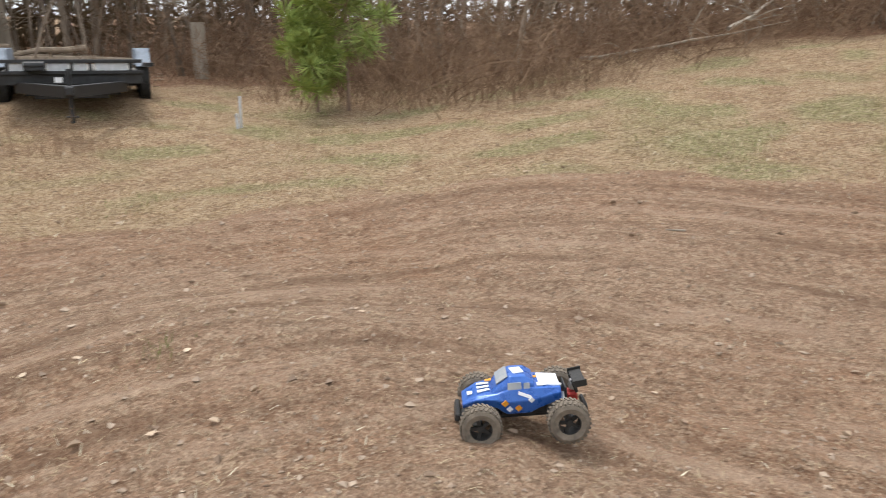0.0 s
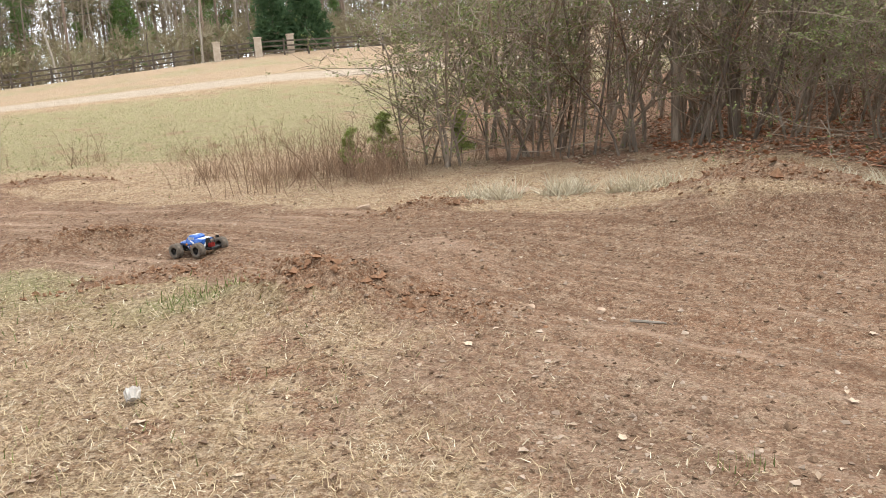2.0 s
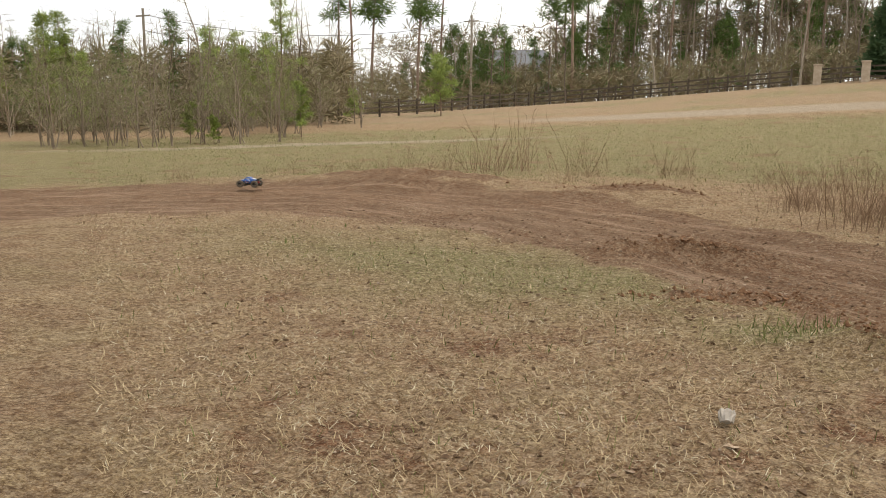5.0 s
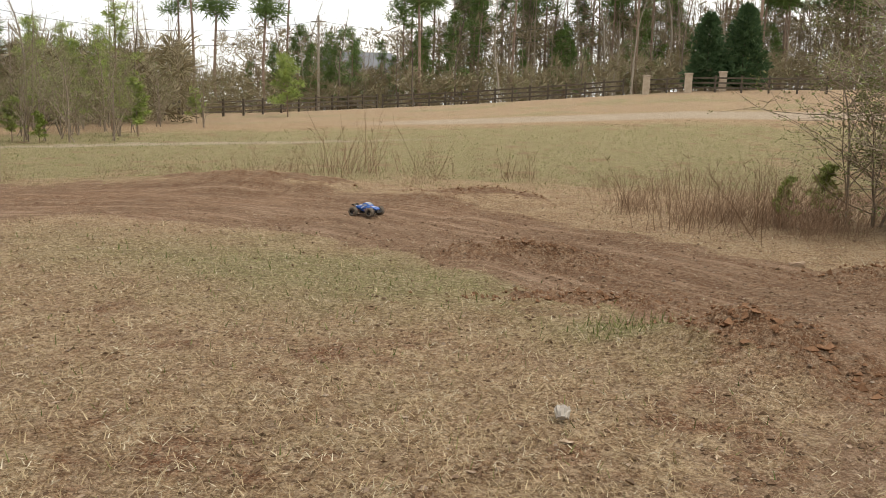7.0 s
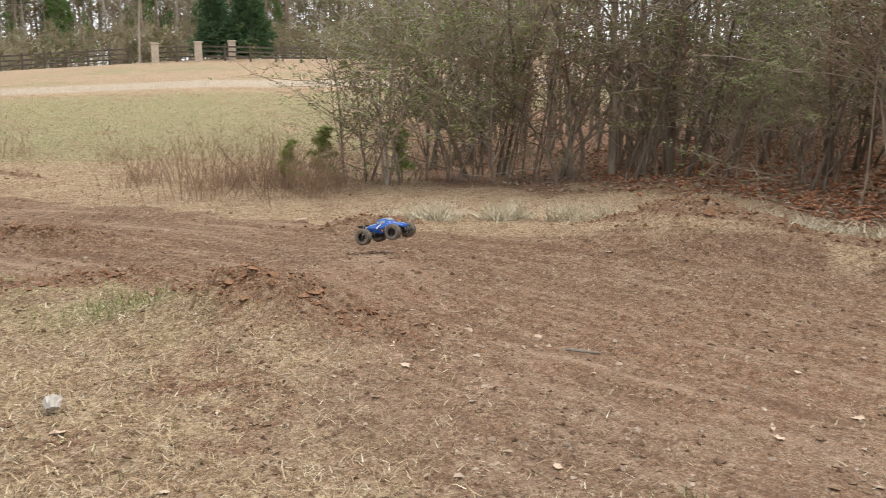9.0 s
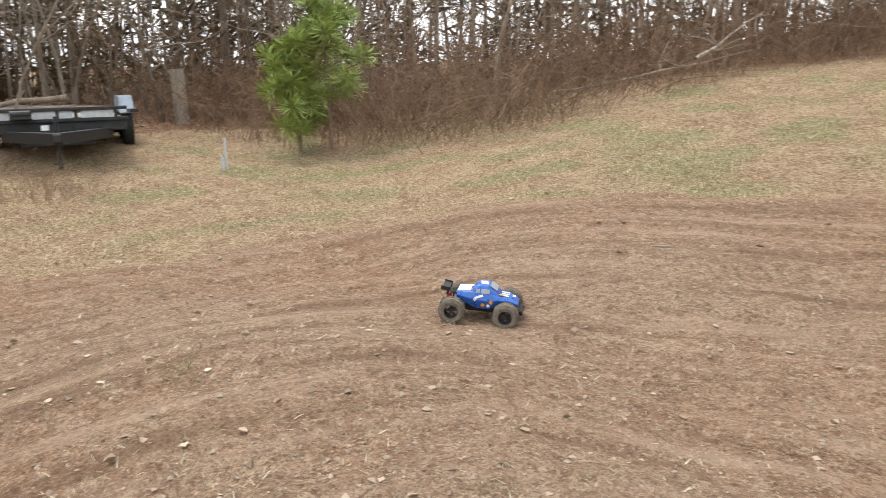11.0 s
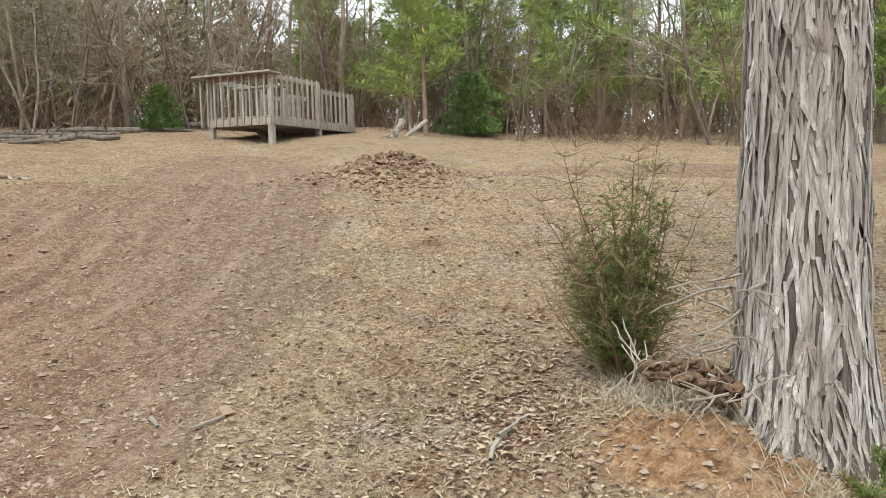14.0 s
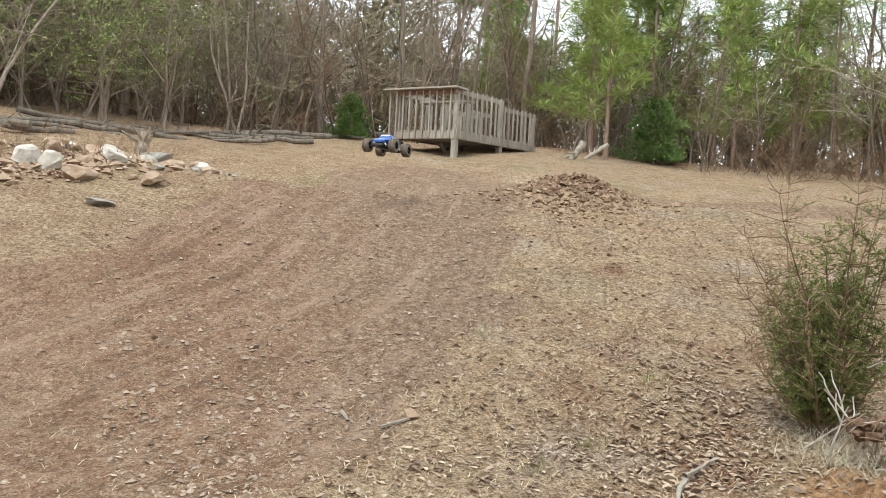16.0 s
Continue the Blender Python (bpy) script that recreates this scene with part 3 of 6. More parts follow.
def rc_truck():
    truck = empty("radio_control_truck", "blue radio-control monster truck with stickers and big dusty tyres", "toy truck")
    # origin at axle height midway between the axles, +x ahead
    shell = loft([hull_ring(-0.145, 0.075, 0.045, 0.085, 0.075, 0.07, 0.092), hull_ring(-0.06, 0.085, 0.02, 0.098, 0.062, 0.08, 0.098),
                  hull_ring(-0.03, 0.085, 0.005, 0.10, 0.058, 0.082, 0.10), hull_ring(0.055, 0.085, 0.005, 0.10, 0.055, 0.085, 0.095),
                  hull_ring(0.09, 0.082, 0.03, 0.098, 0.066, 0.085, 0.085), hull_ring(0.16, 0.075, 0.045, 0.088, 0.068, 0.07, 0.078),
                  hull_ring(0.215, 0.06, 0.028, 0.068, 0.045, 0.055, 0.052)], BLUE, "body_shell", truck)
    cab = loft([hull_ring(-0.05, 0.078, 0.09, 0.074, 0.105, 0.06, 0.118), hull_ring(-0.02, 0.082, 0.09, 0.074, 0.118, 0.058, 0.138),
                hull_ring(0.035, 0.082, 0.09, 0.074, 0.118, 0.058, 0.14), hull_ring(0.085, 0.078, 0.084, 0.070, 0.100, 0.056, 0.110),
                hull_ring(0.105, 0.074, 0.080, 0.066, 0.085, 0.052, 0.090)], BLUE, "cab", truck)
    for side in (-1, 1):
        bm = box(bmesh.new(), (0.05, 0.004, 0.026), (0.022, side * 0.0785, 0.108), (side * 13, 0, 0), 0.001)
        part("side_window", bm, SMOKED, truck)
        bm = box(bmesh.new(), (0.022, 0.004, 0.022), (-0.022, side * 0.0790, 0.107), (side * 12, 0, 0), 0.001)
        part("side_window", bm, SMOKED, truck)
    part("windscreen", box(bmesh.new(), (0.05, 0.115, 0.004), (0.066, 0, 0.1265), (0, 31, 0), 0.001), SMOKED, truck)
    for x, y, w, l, mat in ((0.185, 0.02, 0.03, 0.02, STICKER_WHITE), (0.11, -0.05, 0.02, 0.03, STICKER_ORANGE), (-0.075, 0.05, 0.03, 0.03, STICKER_WHITE), (-0.07, -0.03, 0.02, 0.03, STICKER_ORANGE)):
        part("top_sticker", box(bmesh.new(), (l, w, 0.002), (x, y, 0.072 if x > 0.15 else 0.0915 if x > 0 else 0.1), (0, 7 if x > 0 else 0, 30 * y)), mat, truck)
    for y in (-0.035, 0.0, 0.035):
        part("bonnet_sticker", box(bmesh.new(), (0.045, 0.018, 0.002), (0.135, y, 0.0845), (0, 6, 9 * y / 0.035)), STICKER_WHITE, truck)
    part("roof_sticker", box(bmesh.new(), (0.04, 0.06, 0.002), (0.008, 0.0, 0.1405), (0, 0, 12)), STICKER_WHITE, truck)
    for side in (-1, 1):
        for x, z, mat, size in ((0.06, 0.052, STICKER_ORANGE, 0.02), (0.045, 0.028, STICKER_WHITE, 0.017), (0.012, 0.03, STICKER_ORANGE, 0.02),
                                (-0.035, 0.06, STICKER_WHITE, 0.017)):
            part("door_sticker", box(bmesh.new(), (size, 0.003, size), (x, side * (0.0995 if z > 0.04 else 0.0935), z), (-side * 13, 40, 0)), mat, truck)
        part("door_sticker", box(bmesh.new(), (0.05, 0.003, 0.012), (-0.012, side * 0.0945, 0.078), (side * 24, -24, 0)), STICKER_WHITE, truck)
    part("chassis", box(box(bmesh.new(), (0.36, 0.075, 0.012), (0, 0, -0.022), bevel=0.003), (0.17, 0.09, 0.03), (-0.01, 0, -0.002), bevel=0.004), BLACK, truck)
    part("bed_tray", box(bmesh.new(), (0.075, 0.12, 0.004), (-0.105, 0, 0.097), (0, -6, 0)), STICKER_WHITE, truck, "scuffed pale truck bed")
    for x, h in ((0.165, 0.06), (-0.165, 0.085)):
        part("shock_tower", box(bmesh.new(), (0.008, 0.11, 0.05), (x, 0, h - 0.03), bevel=0.002), BLACK, truck)
        part("axle", cyl(bmesh.new(), 0.008, 0.30, (x - 0.008, 0, 0), (90, 0, 0), 8), BLACK, truck)
        for side in (-1, 1):
            part("suspension_arm", box(bmesh.new(), (0.035, 0.09, 0.01), (x, side * 0.08, -0.012), (side * -6, 0, 0), 0.002), BLACK, truck)
            part("damper", cyl(bmesh.new(), 0.009, 0.075, (x + 0.012, side * 0.06, 0.028), (side * 35, 0, 0), 8), SILVER, truck)
    part("front_bumper", box(box(bmesh.new(), (0.02, 0.15, 0.03), (0.235, 0, 0.0), (0, -18, 0), 0.005), (0.06, 0.08, 0.01), (0.21, 0, -0.015)), BLACK, truck)
    part("rear_bumper", box(box(bmesh.new(), (0.015, 0.11, 0.025), (-0.235, 0, -0.005), bevel=0.004), (0.05, 0.05, 0.01), (-0.21, 0, -0.015)), BLACK, truck)
    part("gearbox", box(bmesh.new(), (0.05, 0.06, 0.045), (-0.185, 0, 0.025), bevel=0.006), RED, truck, "red anodised gearbox")
    part("motor_plate", box(bmesh.new(), (0.02, 0.05, 0.03), (-0.195, 0.0, 0.07), (0, -20, 0), 0.004), SILVER, truck)
    wing = part("rear_wing", box(bmesh.new(), (0.045, 0.14, 0.005), (-0.215, 0, 0.098), (0, 10, 0), 0.002), BLACK, truck, "black rear wing")
    for side in (-1, 1):
        part("end_plate", box(bmesh.new(), (0.05, 0.004, 0.024), (-0.215, side * 0.07, 0.098), (0, 8, 0)), BLACK, wing)
        part("wing_stay", box(bmesh.new(), (0.012, 0.006, 0.05), (-0.20, side * 0.03, 0.074), (0, 20, 0)), BLACK, wing)
    for x in (0.155, -0.155):
        for side in (-1, 1):
            wheel = new("wheel")
            wheel.parent = truck
            wheel.location = (x, side * 0.165, 0)
            prof = [(0.040, -0.036), (0.058, -0.040), (0.069, -0.034), (0.0725, -0.015), (0.0725, 0.015), (0.069, 0.034), (0.058, 0.040), (0.040, 0.036)]
            bm = revolve(bmesh.new(), prof, 28)
            for k in range(28):
                for row, tilt in ((-0.018, 22), (0.018, -22)):
                    a = 360 * (k + (0.5 if row > 0 else 0)) / 28
                    at = pose(0, 0, 0, 0, a, 0) @ pose(0.0735, row, 0, tilt, 0, 0)
                    bmesh.ops.create_cube(bm, size=1.0, matrix=at @ Matrix.Diagonal((0.004, 0.028, 0.009, 1)))
            part("tyre", bm, RUBBER, wheel, "chunky tyre grey with dust")
            bm = revolve(bmesh.new(), [(0.043, -0.03), (0.043, 0.03), (0.038, 0.03), (0.038, -0.03)], 24)
            for k in range(5):
                at = pose(0, 0, 0, 0, 72 * k, 0)
                bmesh.ops.create_cube(bm, size=1.0, matrix=at @ pose(0.022, side * 0.014, 0) @ Matrix.Diagonal((0.036, 0.008, 0.012, 1)))
            cyl(bm, 0.012, 0.03, (0, side * 0.012, 0), (90, 0, 0), 10)
            part("rim", bm, BLACK, wheel, "black five-spoke rim")
    return truck


truck = rc_truck()
truck.scale = (0.94, 0.94, 0.94)

# ---------------------------------------------------------------- the deck on the hill
def deck():
    u, v = Vector((-0.945, -0.327, 0)), Vector((0.327, -0.945, 0))
    corner = Vector((-9.67, -13.79, 0))
    base, rim, rail = 2.32, 2.85, 3.86
    long, mid, wide = 3.32, 1.79, 1.57
    turn = math.degrees(math.atan2(u.y, u.x))
    d = empty("wooden_deck", "weathered grey wooden deck on posts with baluster railing", "deck", m=pose(corner.x, corner.y, base, 0, 0, turn))
    # in the deck's own space: x along the long side, y across it, z up from the ground
    f, t, low = rim - base, rail - base, rail - base - 0.14

    def stick(name, size, at, turn=(0, 0, 0), mat=WOOD, label="", bevel=0.004):
        return part(name, box(bmesh.new(), size, at, turn, bevel), mat, d, label)

    for x in (0.05, mid, long - 0.05):
        for y in (0.05, wide - 0.05):
            drop = gz(*(corner + u * x + v * y).xy) - base - 0.08
            stick("post", (0.11, 0.11, f - drop), (x, y, (f + drop) / 2))
    for y in (0.0, wide):
        stick("rim_board", (long, 0.04, 0.15), (long / 2, y, f + 0.075))
    for x in (0.0, long):
        stick("rim_board", (0.04, wide - 0.04, 0.15), (x, wide / 2, f + 0.075))
    for k in range(8):
        stick("joist", (0.04, wide - 0.05, 0.13), (0.25 + k * (long - 0.5) / 7, wide / 2, f + 0.063), mat=WOOD)
    n = 14
    for k in range(n):
        stick("floor_board", (long + 0.04, wide / n - 0.008, 0.03), (long / 2, (k + 0.5) * wide / n, f + 0.168), bevel=0.003)
    for x, y, top in ((0.05, 0.05, t), (mid, 0.05, t), (long - 0.05, 0.05, low), (0.05, wide - 0.05, t), (long - 0.05, wide - 0.05, low), (mid, wide - 0.05, t)):
        stick("rail_post", (0.09, 0.09, top - f), (x, y, (top + f) / 2))
    for y in (0.02, wide - 0.02):
        stick("top_rail", (mid + 0.05, 0.035, 0.09), (mid / 2, y, t - 0.05))
        stick("top_rail", (long - mid, 0.035, 0.09), (mid + (long - mid) / 2, y, low - 0.05))
        for k in range(int(long / 0.19)):
            x = 0.15 + k * 0.19
            top = t if x < mid else low
            stick("baluster", (0.036, 0.032, top - f - 0.0), (x, y - 0.035 if y < 1 else y + 0.035, (top + f) / 2 + 0.02), (0, random.uniform(-0.8, 0.8), 0), bevel=0.0)
    stick("top_rail", (0.035, wide, 0.09), (0.0, wide / 2, t - 0.05), mat=WOOD_RED)
    for k in range(10):
        stick("baluster", (0.032, 0.036, t - f), (-0.035, 0.14 + k * 0.175, (t + f) / 2 + 0.02), (random.uniform(-0.8, 0.8), 0, 0), bevel=0.0)
    # a narrow counter laid over the short side, and a bench inside
    stick("counter_board", (0.42, wide + 0.35, 0.035), (0.05, wide / 2 + 0.1, t + 0.02), (0, 1.5, 0), WOOD, "broad grey board on top of the railing")
    stick("bench_board", (0.3, wide - 0.3, 0.04), (0.75, wide / 2, f + 0.85), mat=WOOD)
    stick("handrail", (0.9, 0.05, 0.09), (1.9, wide * 0.45, f + 0.75))
    stick("newel", (0.09, 0.09, 0.8), (1.45, wide * 0.45, f + 0.55))
    for x, y, a in ((0.9, 0.8, 38), (1.3, 0.9, -38)):
        stick("brace", (0.75, 0.05, 0.09), (x, y, f * 0.45), (0, a, 0))
    return d


deck()


# ---------------------------------------------------------------- the trailer
STEEL_BLACK = plain("black_paint_on_steel", (0.010, 0.011, 0.013), (0.035, 0.036, 0.038), 8, 0.5, 0.4, 0.0)
STEEL_BLUE = plain("grey_blue_fender", (0.13, 0.16, 0.20), (0.25, 0.29, 0.34), 10, 0.55, 0.4)
PLATE_GREY = plain("pale_plate", (0.40, 0.42, 0.44), (0.58, 0.60, 0.62), 10, 0.6, 0.4)
PLANK_GREY = plain("grey_bed_planks", (0.17, 0.16, 0.15), (0.36, 0.34, 0.31), 6, 0.9, 0.2)
TYRE = plain("worn_tyre", (0.012, 0.012, 0.012), (0.04, 0.038, 0.035), 25, 0.9, 0.2)


def trailer():
    at = Vector((12.0, 0.62, 0))
    g = gz(12.6, 0.9)
    t = empty("flatbed_trailer", "black steel flatbed trailer with grey fenders parked on grass", "trailer", m=pose(at.x, at.y, g, 0, 1.5, 3.0))
    # x runs back from the bed's front edge
    bed = 0.56

    def bar(name, size, p, turn=(0, 0, 0), mat=STEEL_BLACK, label="", bevel=0.006):
        return part(name, box(bmesh.new(), size, p, turn, bevel), mat, t, label)

    bar("front_beam", (0.08, 2.16, 0.16), (0, 0, bed - 0.07))
    for s in (-1, 1):
        bar("side_beam", (4.2, 0.08, 0.16), (2.1, s * 1.04, bed - 0.07))
        bar("tongue_bar", (1.75, 0.09, 0.15), (-0.68, s * 0.42, bed - 0.19), (0, 0, s * 27))
    for k in range(12):
        bar("bed_plank", (4.1, 0.155, 0.04), (2.12, -0.92 + k * 0.167, bed + 0.032), mat=PLANK_GREY)
    # added black cross members, whose bulk stands in for shadow under the bed
    for x in (-0.35, 0.55, 1.2):
        bar("shade_cross_member", (0.08, 1.5 if x > 0 else 1.1, 0.18), (x, 0, bed - 0.24))
    bar("rear_beam", (0.08, 2.16, 0.14), (4.2, 0, bed - 0.07))
    bar("top_rail", (0.05, 2.2, 0.05), (-0.06, 0, bed + 0.17))
    bar("lower_rail", (0.05, 2.2, 0.05), (-0.06, 0, bed + 0.015))
    for y in (-0.92, -0.3, -0.02, 0.38, 0.92):
        bar("rail_stud", (0.045, 0.05, 0.13), (-0.06, y, bed + 0.09))
    for y, w in ((-0.63, 0.5), (-0.15, 0.2), (0.18, 0.32), (0.66, 0.46)):
        bar("pale_plate", (0.012, w, 0.105), (-0.05, y, bed + 0.092), mat=PLATE_GREY, bevel=0.0)
    bar("winch", (0.16, 0.3, 0.11), (-0.16, 0.52, bed + 0.1), mat=STEEL_BLACK, label="black hand winch on the front rail")
    part("winch_drum", cyl(bmesh.new(), 0.05, 0.3, (-0.2, 0.52, bed + 0.12), (90, 0, 0), 14), STEEL_BLACK, t)
    bar("coupler", (0.3, 0.12, 0.12), (-1.45, 0, bed - 0.18), label="black hitch coupler", bevel=0.02)
    bar("rail_cap", (0.3, 0.14, 0.05), (0.1, -1.2, bed + 0.12), (0, 0, 8))
    jack = part("jack", cyl(bmesh.new(), 0.035, bed + 0.14, (-1.15, 0.0, bed / 2 + 0.02), sides=12), STEEL_BLACK, t)
    part("jack_foot", cyl(bmesh.new(), 0.09, 0.02, (-1.15, 0.0, 0.03), sides=14), STEEL_BLACK, jack)
    bar("white_tag", (0.012, 0.11, 0.07), (-0.55, 0.17, bed - 0.07), mat=STICKER_WHITE, bevel=0)
    for s in (-1, 1):
        fender = part("fender", box(box(box(bmesh.new(), (0.9, 0.26, 0.02), (2.35, s * 1.2, bed + 0.33), bevel=0.006),
                                         (0.42, 0.26, 0.02), (1.75, s * 1.2, bed + 0.2), (0, -42, 0)), (0.42, 0.26, 0.02), (2.95, s * 1.2, bed + 0.2), (0, 42, 0)),
                      STEEL_BLUE, t, "grey-blue steel fender")
        part("fender_skirt", box(bmesh.new(), (1.2, 0.015, 0.24), (2.35, s * 1.075, bed + 0.2)), STEEL_BLUE, fender)
        for x in (1.95, 2.75):
            wheel = part("wheel", cyl(bmesh.new(), 0.16, 0.16, (x, s * 1.2, 0.34), (90, 0, 0), 20), STEEL_BLUE, t)
            bm = revolve(bmesh.new(), [(0.17, -0.1), (0.32, -0.1), (0.345, -0.07), (0.345, 0.07), (0.32, 0.1), (0.17, 0.1)], 26)
            bmesh.ops.translate(bm, verts=bm.verts, vec=(x, s * 1.2, 0.34))
            part("tyre", bm, TYRE, wheel)
    part("axle", cyl(bmesh.new(), 0.04, 2.2, (1.95, 0, 0.34), (90, 0, 0), 10), STEEL_BLACK, t)
    t.scale = (0.84, 0.8, 0.92)
    return t


trailer()


# ---------------------------------------------------------------- stones, logs, posts
def stone_mesh(name, seed, material, size, detail=2):
    r = random.Random(seed)
    bm = bmesh.new()
    bmesh.ops.create_icosphere(bm, subdivisions=detail, radius=0.5)
    planes = [(Vector((r.gauss(0, 1), r.gauss(0, 1), r.gauss(0, 1))).normalized(), r.uniform(0.22, 0.4)) for _ in range(13)]
    off = Vector((r.uniform(0, 50), r.uniform(0, 50), 0))
    for v in bm.verts:
        p = v.co.copy()
        for n, d in planes:
            over = p.dot(n) - d
            if over > 0:
                p -= n * over
        p *= 1 + 0.1 * noise.noise(p * 5 + off) + 0.07 * noise.noise(p * 13 + off)
        v.co = Vector((p.x * size[0], p.y * size[1], p.z * size[2])) * 1.25
    me = bpy.data.meshes.new(name)
    bm.to_mesh(me)
    bm.free()
    me.materials.append(material)
    return me


def rocks():
    def rock(mat, label, size, x, y, seed, turn=0, sink=0.2, group="rocks in the rock pile"):
        x, y, size = 0.8 * x, 0.8 * y, [0.62 * v for v in size]
        ob = tagged(new("rock", stone_mesh("rock", seed, mat, size, 3)), label, "rock", group)
        ob.matrix_world = pose(x, y, gz(x, y) + size[2] * (0.5 - sink), 0, 0, turn)

    rock(ROCK_WHITE, "white quartz boulder at the rock pile's end", (0.42, 0.34, 0.36), -1.55, -12.35, 1, 20)
    rock(ROCK_WHITE, "white and grey quartz boulder", (0.42, 0.36, 0.34), -1.8, -12.1, 2, -30)
    rock(ROCK_TAN, "tan slab leaning on the rock pile", (0.6, 0.4, 0.28), -2.05, -11.6, 3, 40)
    rock(ROCK_GREY, "dark flat stone lying apart from the pile", (0.5, 0.3, 0.16), -2.1, -10.6, 4, 10)
    rock(ROCK_GREY, "large grey slab in the rock pile", (0.8, 0.5, 0.42), -3.55, -13.6, 5, 25)
    rock(ROCK_WHITE, "small white rock before the slab", (0.32, 0.26, 0.26), -3.3, -12.95, 6, 0)
    r = random.Random(5)
    for k in range(44):
        x, y = r.uniform(-4.5, -2.0), -13.0 + r.gauss(0, 0.5)
        mat = r.choice([ROCK_TAN, ROCK_TAN, ROCK_WHITE, ROCK_GREY])
        s = r.uniform(0.14, 0.4)
        label = {"tan_rock": "tan field stone in the rock pile", "white_quartz": "whitish field stone in the rock pile", "grey_rock": "grey field stone in the rock pile"}[mat.name]
        rock(mat, label, (s * 1.2, s, s * 0.75), x, y, 20 + k, r.uniform(0, 180))
    for k in range(9):
        s = r.uniform(0.1, 0.26)
        rock(ROCK_TAN, "pale stone half sunk by the track", (s * 1.6, s, s * 0.5), 0.9 + r.uniform(-0.5, 0.5), -7.4 + r.uniform(-0.3, 0.3), 80 + k, r.uniform(0, 180), 0.25, "stones by the track")


rocks()


def log(x, y, length, radius, turn, tilt=0, mat=None, label="fallen grey log at the wood's edge", group="fallen logs", lift=0.0, name="fallen_log"):
    r = random.Random(int(1000 * abs(x) + 77 * abs(y)))
    tb = Tubes()
    pts = [Vector((-length / 2 + length * k / 7, r.uniform(-0.045, 0.045) * length * 0.6, r.uniform(-0.014, 0.014) * length)) for k in range(8)]
    tb.tube(pts, [radius * r.uniform(0.85, 1.1) * (1 - 0.035 * k) for k in range(8)], 9)
    n = len(tb.v)
    tb.f += [tuple(range(8, -1, -1)), tuple(range(n - 9, n))]
    for k in range(3):
        p = pts[r.randrange(2, 6)]
        stub = wobbly(r, p, (r.uniform(-1, 1), r.uniform(-1, 1), 0.6), radius * 4, 2, 0.2)
        tb.tube(stub, taper(stub, radius * 0.35, radius * 0.15), 5)
    ob = tagged(new(name, tb.mesh("log", mat or BARK_PALE)), label, "log", group)
    ob.matrix_world = pose(x, y, gz(x, y) + radius * 0.75 + lift, 0, tilt, turn)
    return ob


LOGS = [(-6.5, -19.6, 4.5, 0.17, -22), (-9.0, -20.7, 4.0, 0.2, -28), (-4.0, -18.9, 4.2, 0.16, -14), (-1.6, -18.0, 3.6, 0.16, -10), (-11.3, -21.3, 3.0, 0.18, -30),
        (-7.8, -20.4, 3.4, 0.13, -18), (-5.3, -19.5, 3.0, 0.12, -30), (-9.8, -21.4, 3.6, 0.14, -16), (-3.0, -18.9, 2.5, 0.12, -35), (0.6, -17.4, 3.5, 0.18, -6)]
for x, y, ln, rad, turn in LOGS:
    for k in range(3):
        log(0.86 * x + random.uniform(-1.2, 1.2), 0.86 * y + random.uniform(-0.5, 0.5), ln * random.uniform(0.3, 0.75), rad * random.uniform(0.2, 0.45), turn + random.uniform(-26, 26), random.uniform(-5, 5), BARK_ROTTEN, lift=0.025 * k - 0.02)
for k in range(14):
    log(17.6 + 0.12 * (k % 4), 4.2 - 0.22 * (k // 4) + 0.1 * (k % 3), random.uniform(2.2, 3.6), random.uniform(0.05, 0.09), 90 + random.uniform(-14, 14), random.uniform(-3, 3),
        TWIG, "long dry pole in a heap behind the trailer", "poles in the brush heap", 0.11 * (k // 3), "cut_pole")
for k in range(10):
    log(18.0 + 0.15 * (k % 4), 1.3 + 0.25 * (k % 5), random.uniform(2.2, 3.4), random.uniform(0.05, 0.08), 95 + random.uniform(-18, 18), random.uniform(-3, 3),
        TWIG, "long dry pole in a heap behind the trailer", "poles in the brush heap", 0.11 * (k // 3), "cut_pole")


def wooden_post(x, y, height, radius, label, mat=BARK_PALE, name="fence_post"):
    bm = cyl(bmesh.new(), radius, height + 0.1, (0, 0, height / 2 - 0.05), sides=14, top=radius * 0.94)
    for v in bm.verts:
        v.co.x += 0.01 * math.sin(9 * v.co.z)
    me = bpy.data.meshes.new(name)
    bm.to_mesh(me)
    bm.free()
    me.materials.append(mat)
    ob = tagged(new(name, me), label, "post")
    ob.matrix_world = pose(x, y, gz(x, y), random.uniform(-3, 3), random.uniform(-3, 3), 0)


wooden_post(16.95, -1.3, 1.05, 0.14, "thick grey wooden post beside the brush")
for x, y, h in ((11.4, -1.45, 0.42), (11.35, -1.4, 0.2)):
    wooden_post(x, y, h, 0.018, "thin white stake leaning in the grass", PLATE_GREY, "stake")


# ---------------------------------------------------------------- the far fence, gate and house
PILLAR = plain("tan_stone_pillar", (0.34, 0.27, 0.20), (0.52, 0.44, 0.35), 3, 0.9, 0.2, 0, 0.03)
FENCE = plain("dark_fence_wood", (0.055, 0.045, 0.036), (0.14, 0.115, 0.09), 4, 0.95, 0.1)
WALL_WHITE = plain("white_siding", (0.62, 0.64, 0.67), (0.74, 0.75, 0.77), 3, 0.7, 0.3)
ROOF_GREY = plain("grey_shingles", (0.16, 0.17, 0.19), (0.27, 0.28, 0.30), 3, 0.9, 0.2)
GLASS_DARK = plain("dark_pane", (0.05, 0.06, 0.08), (0.09, 0.1, 0.12), 3, 0.1, 0.5)


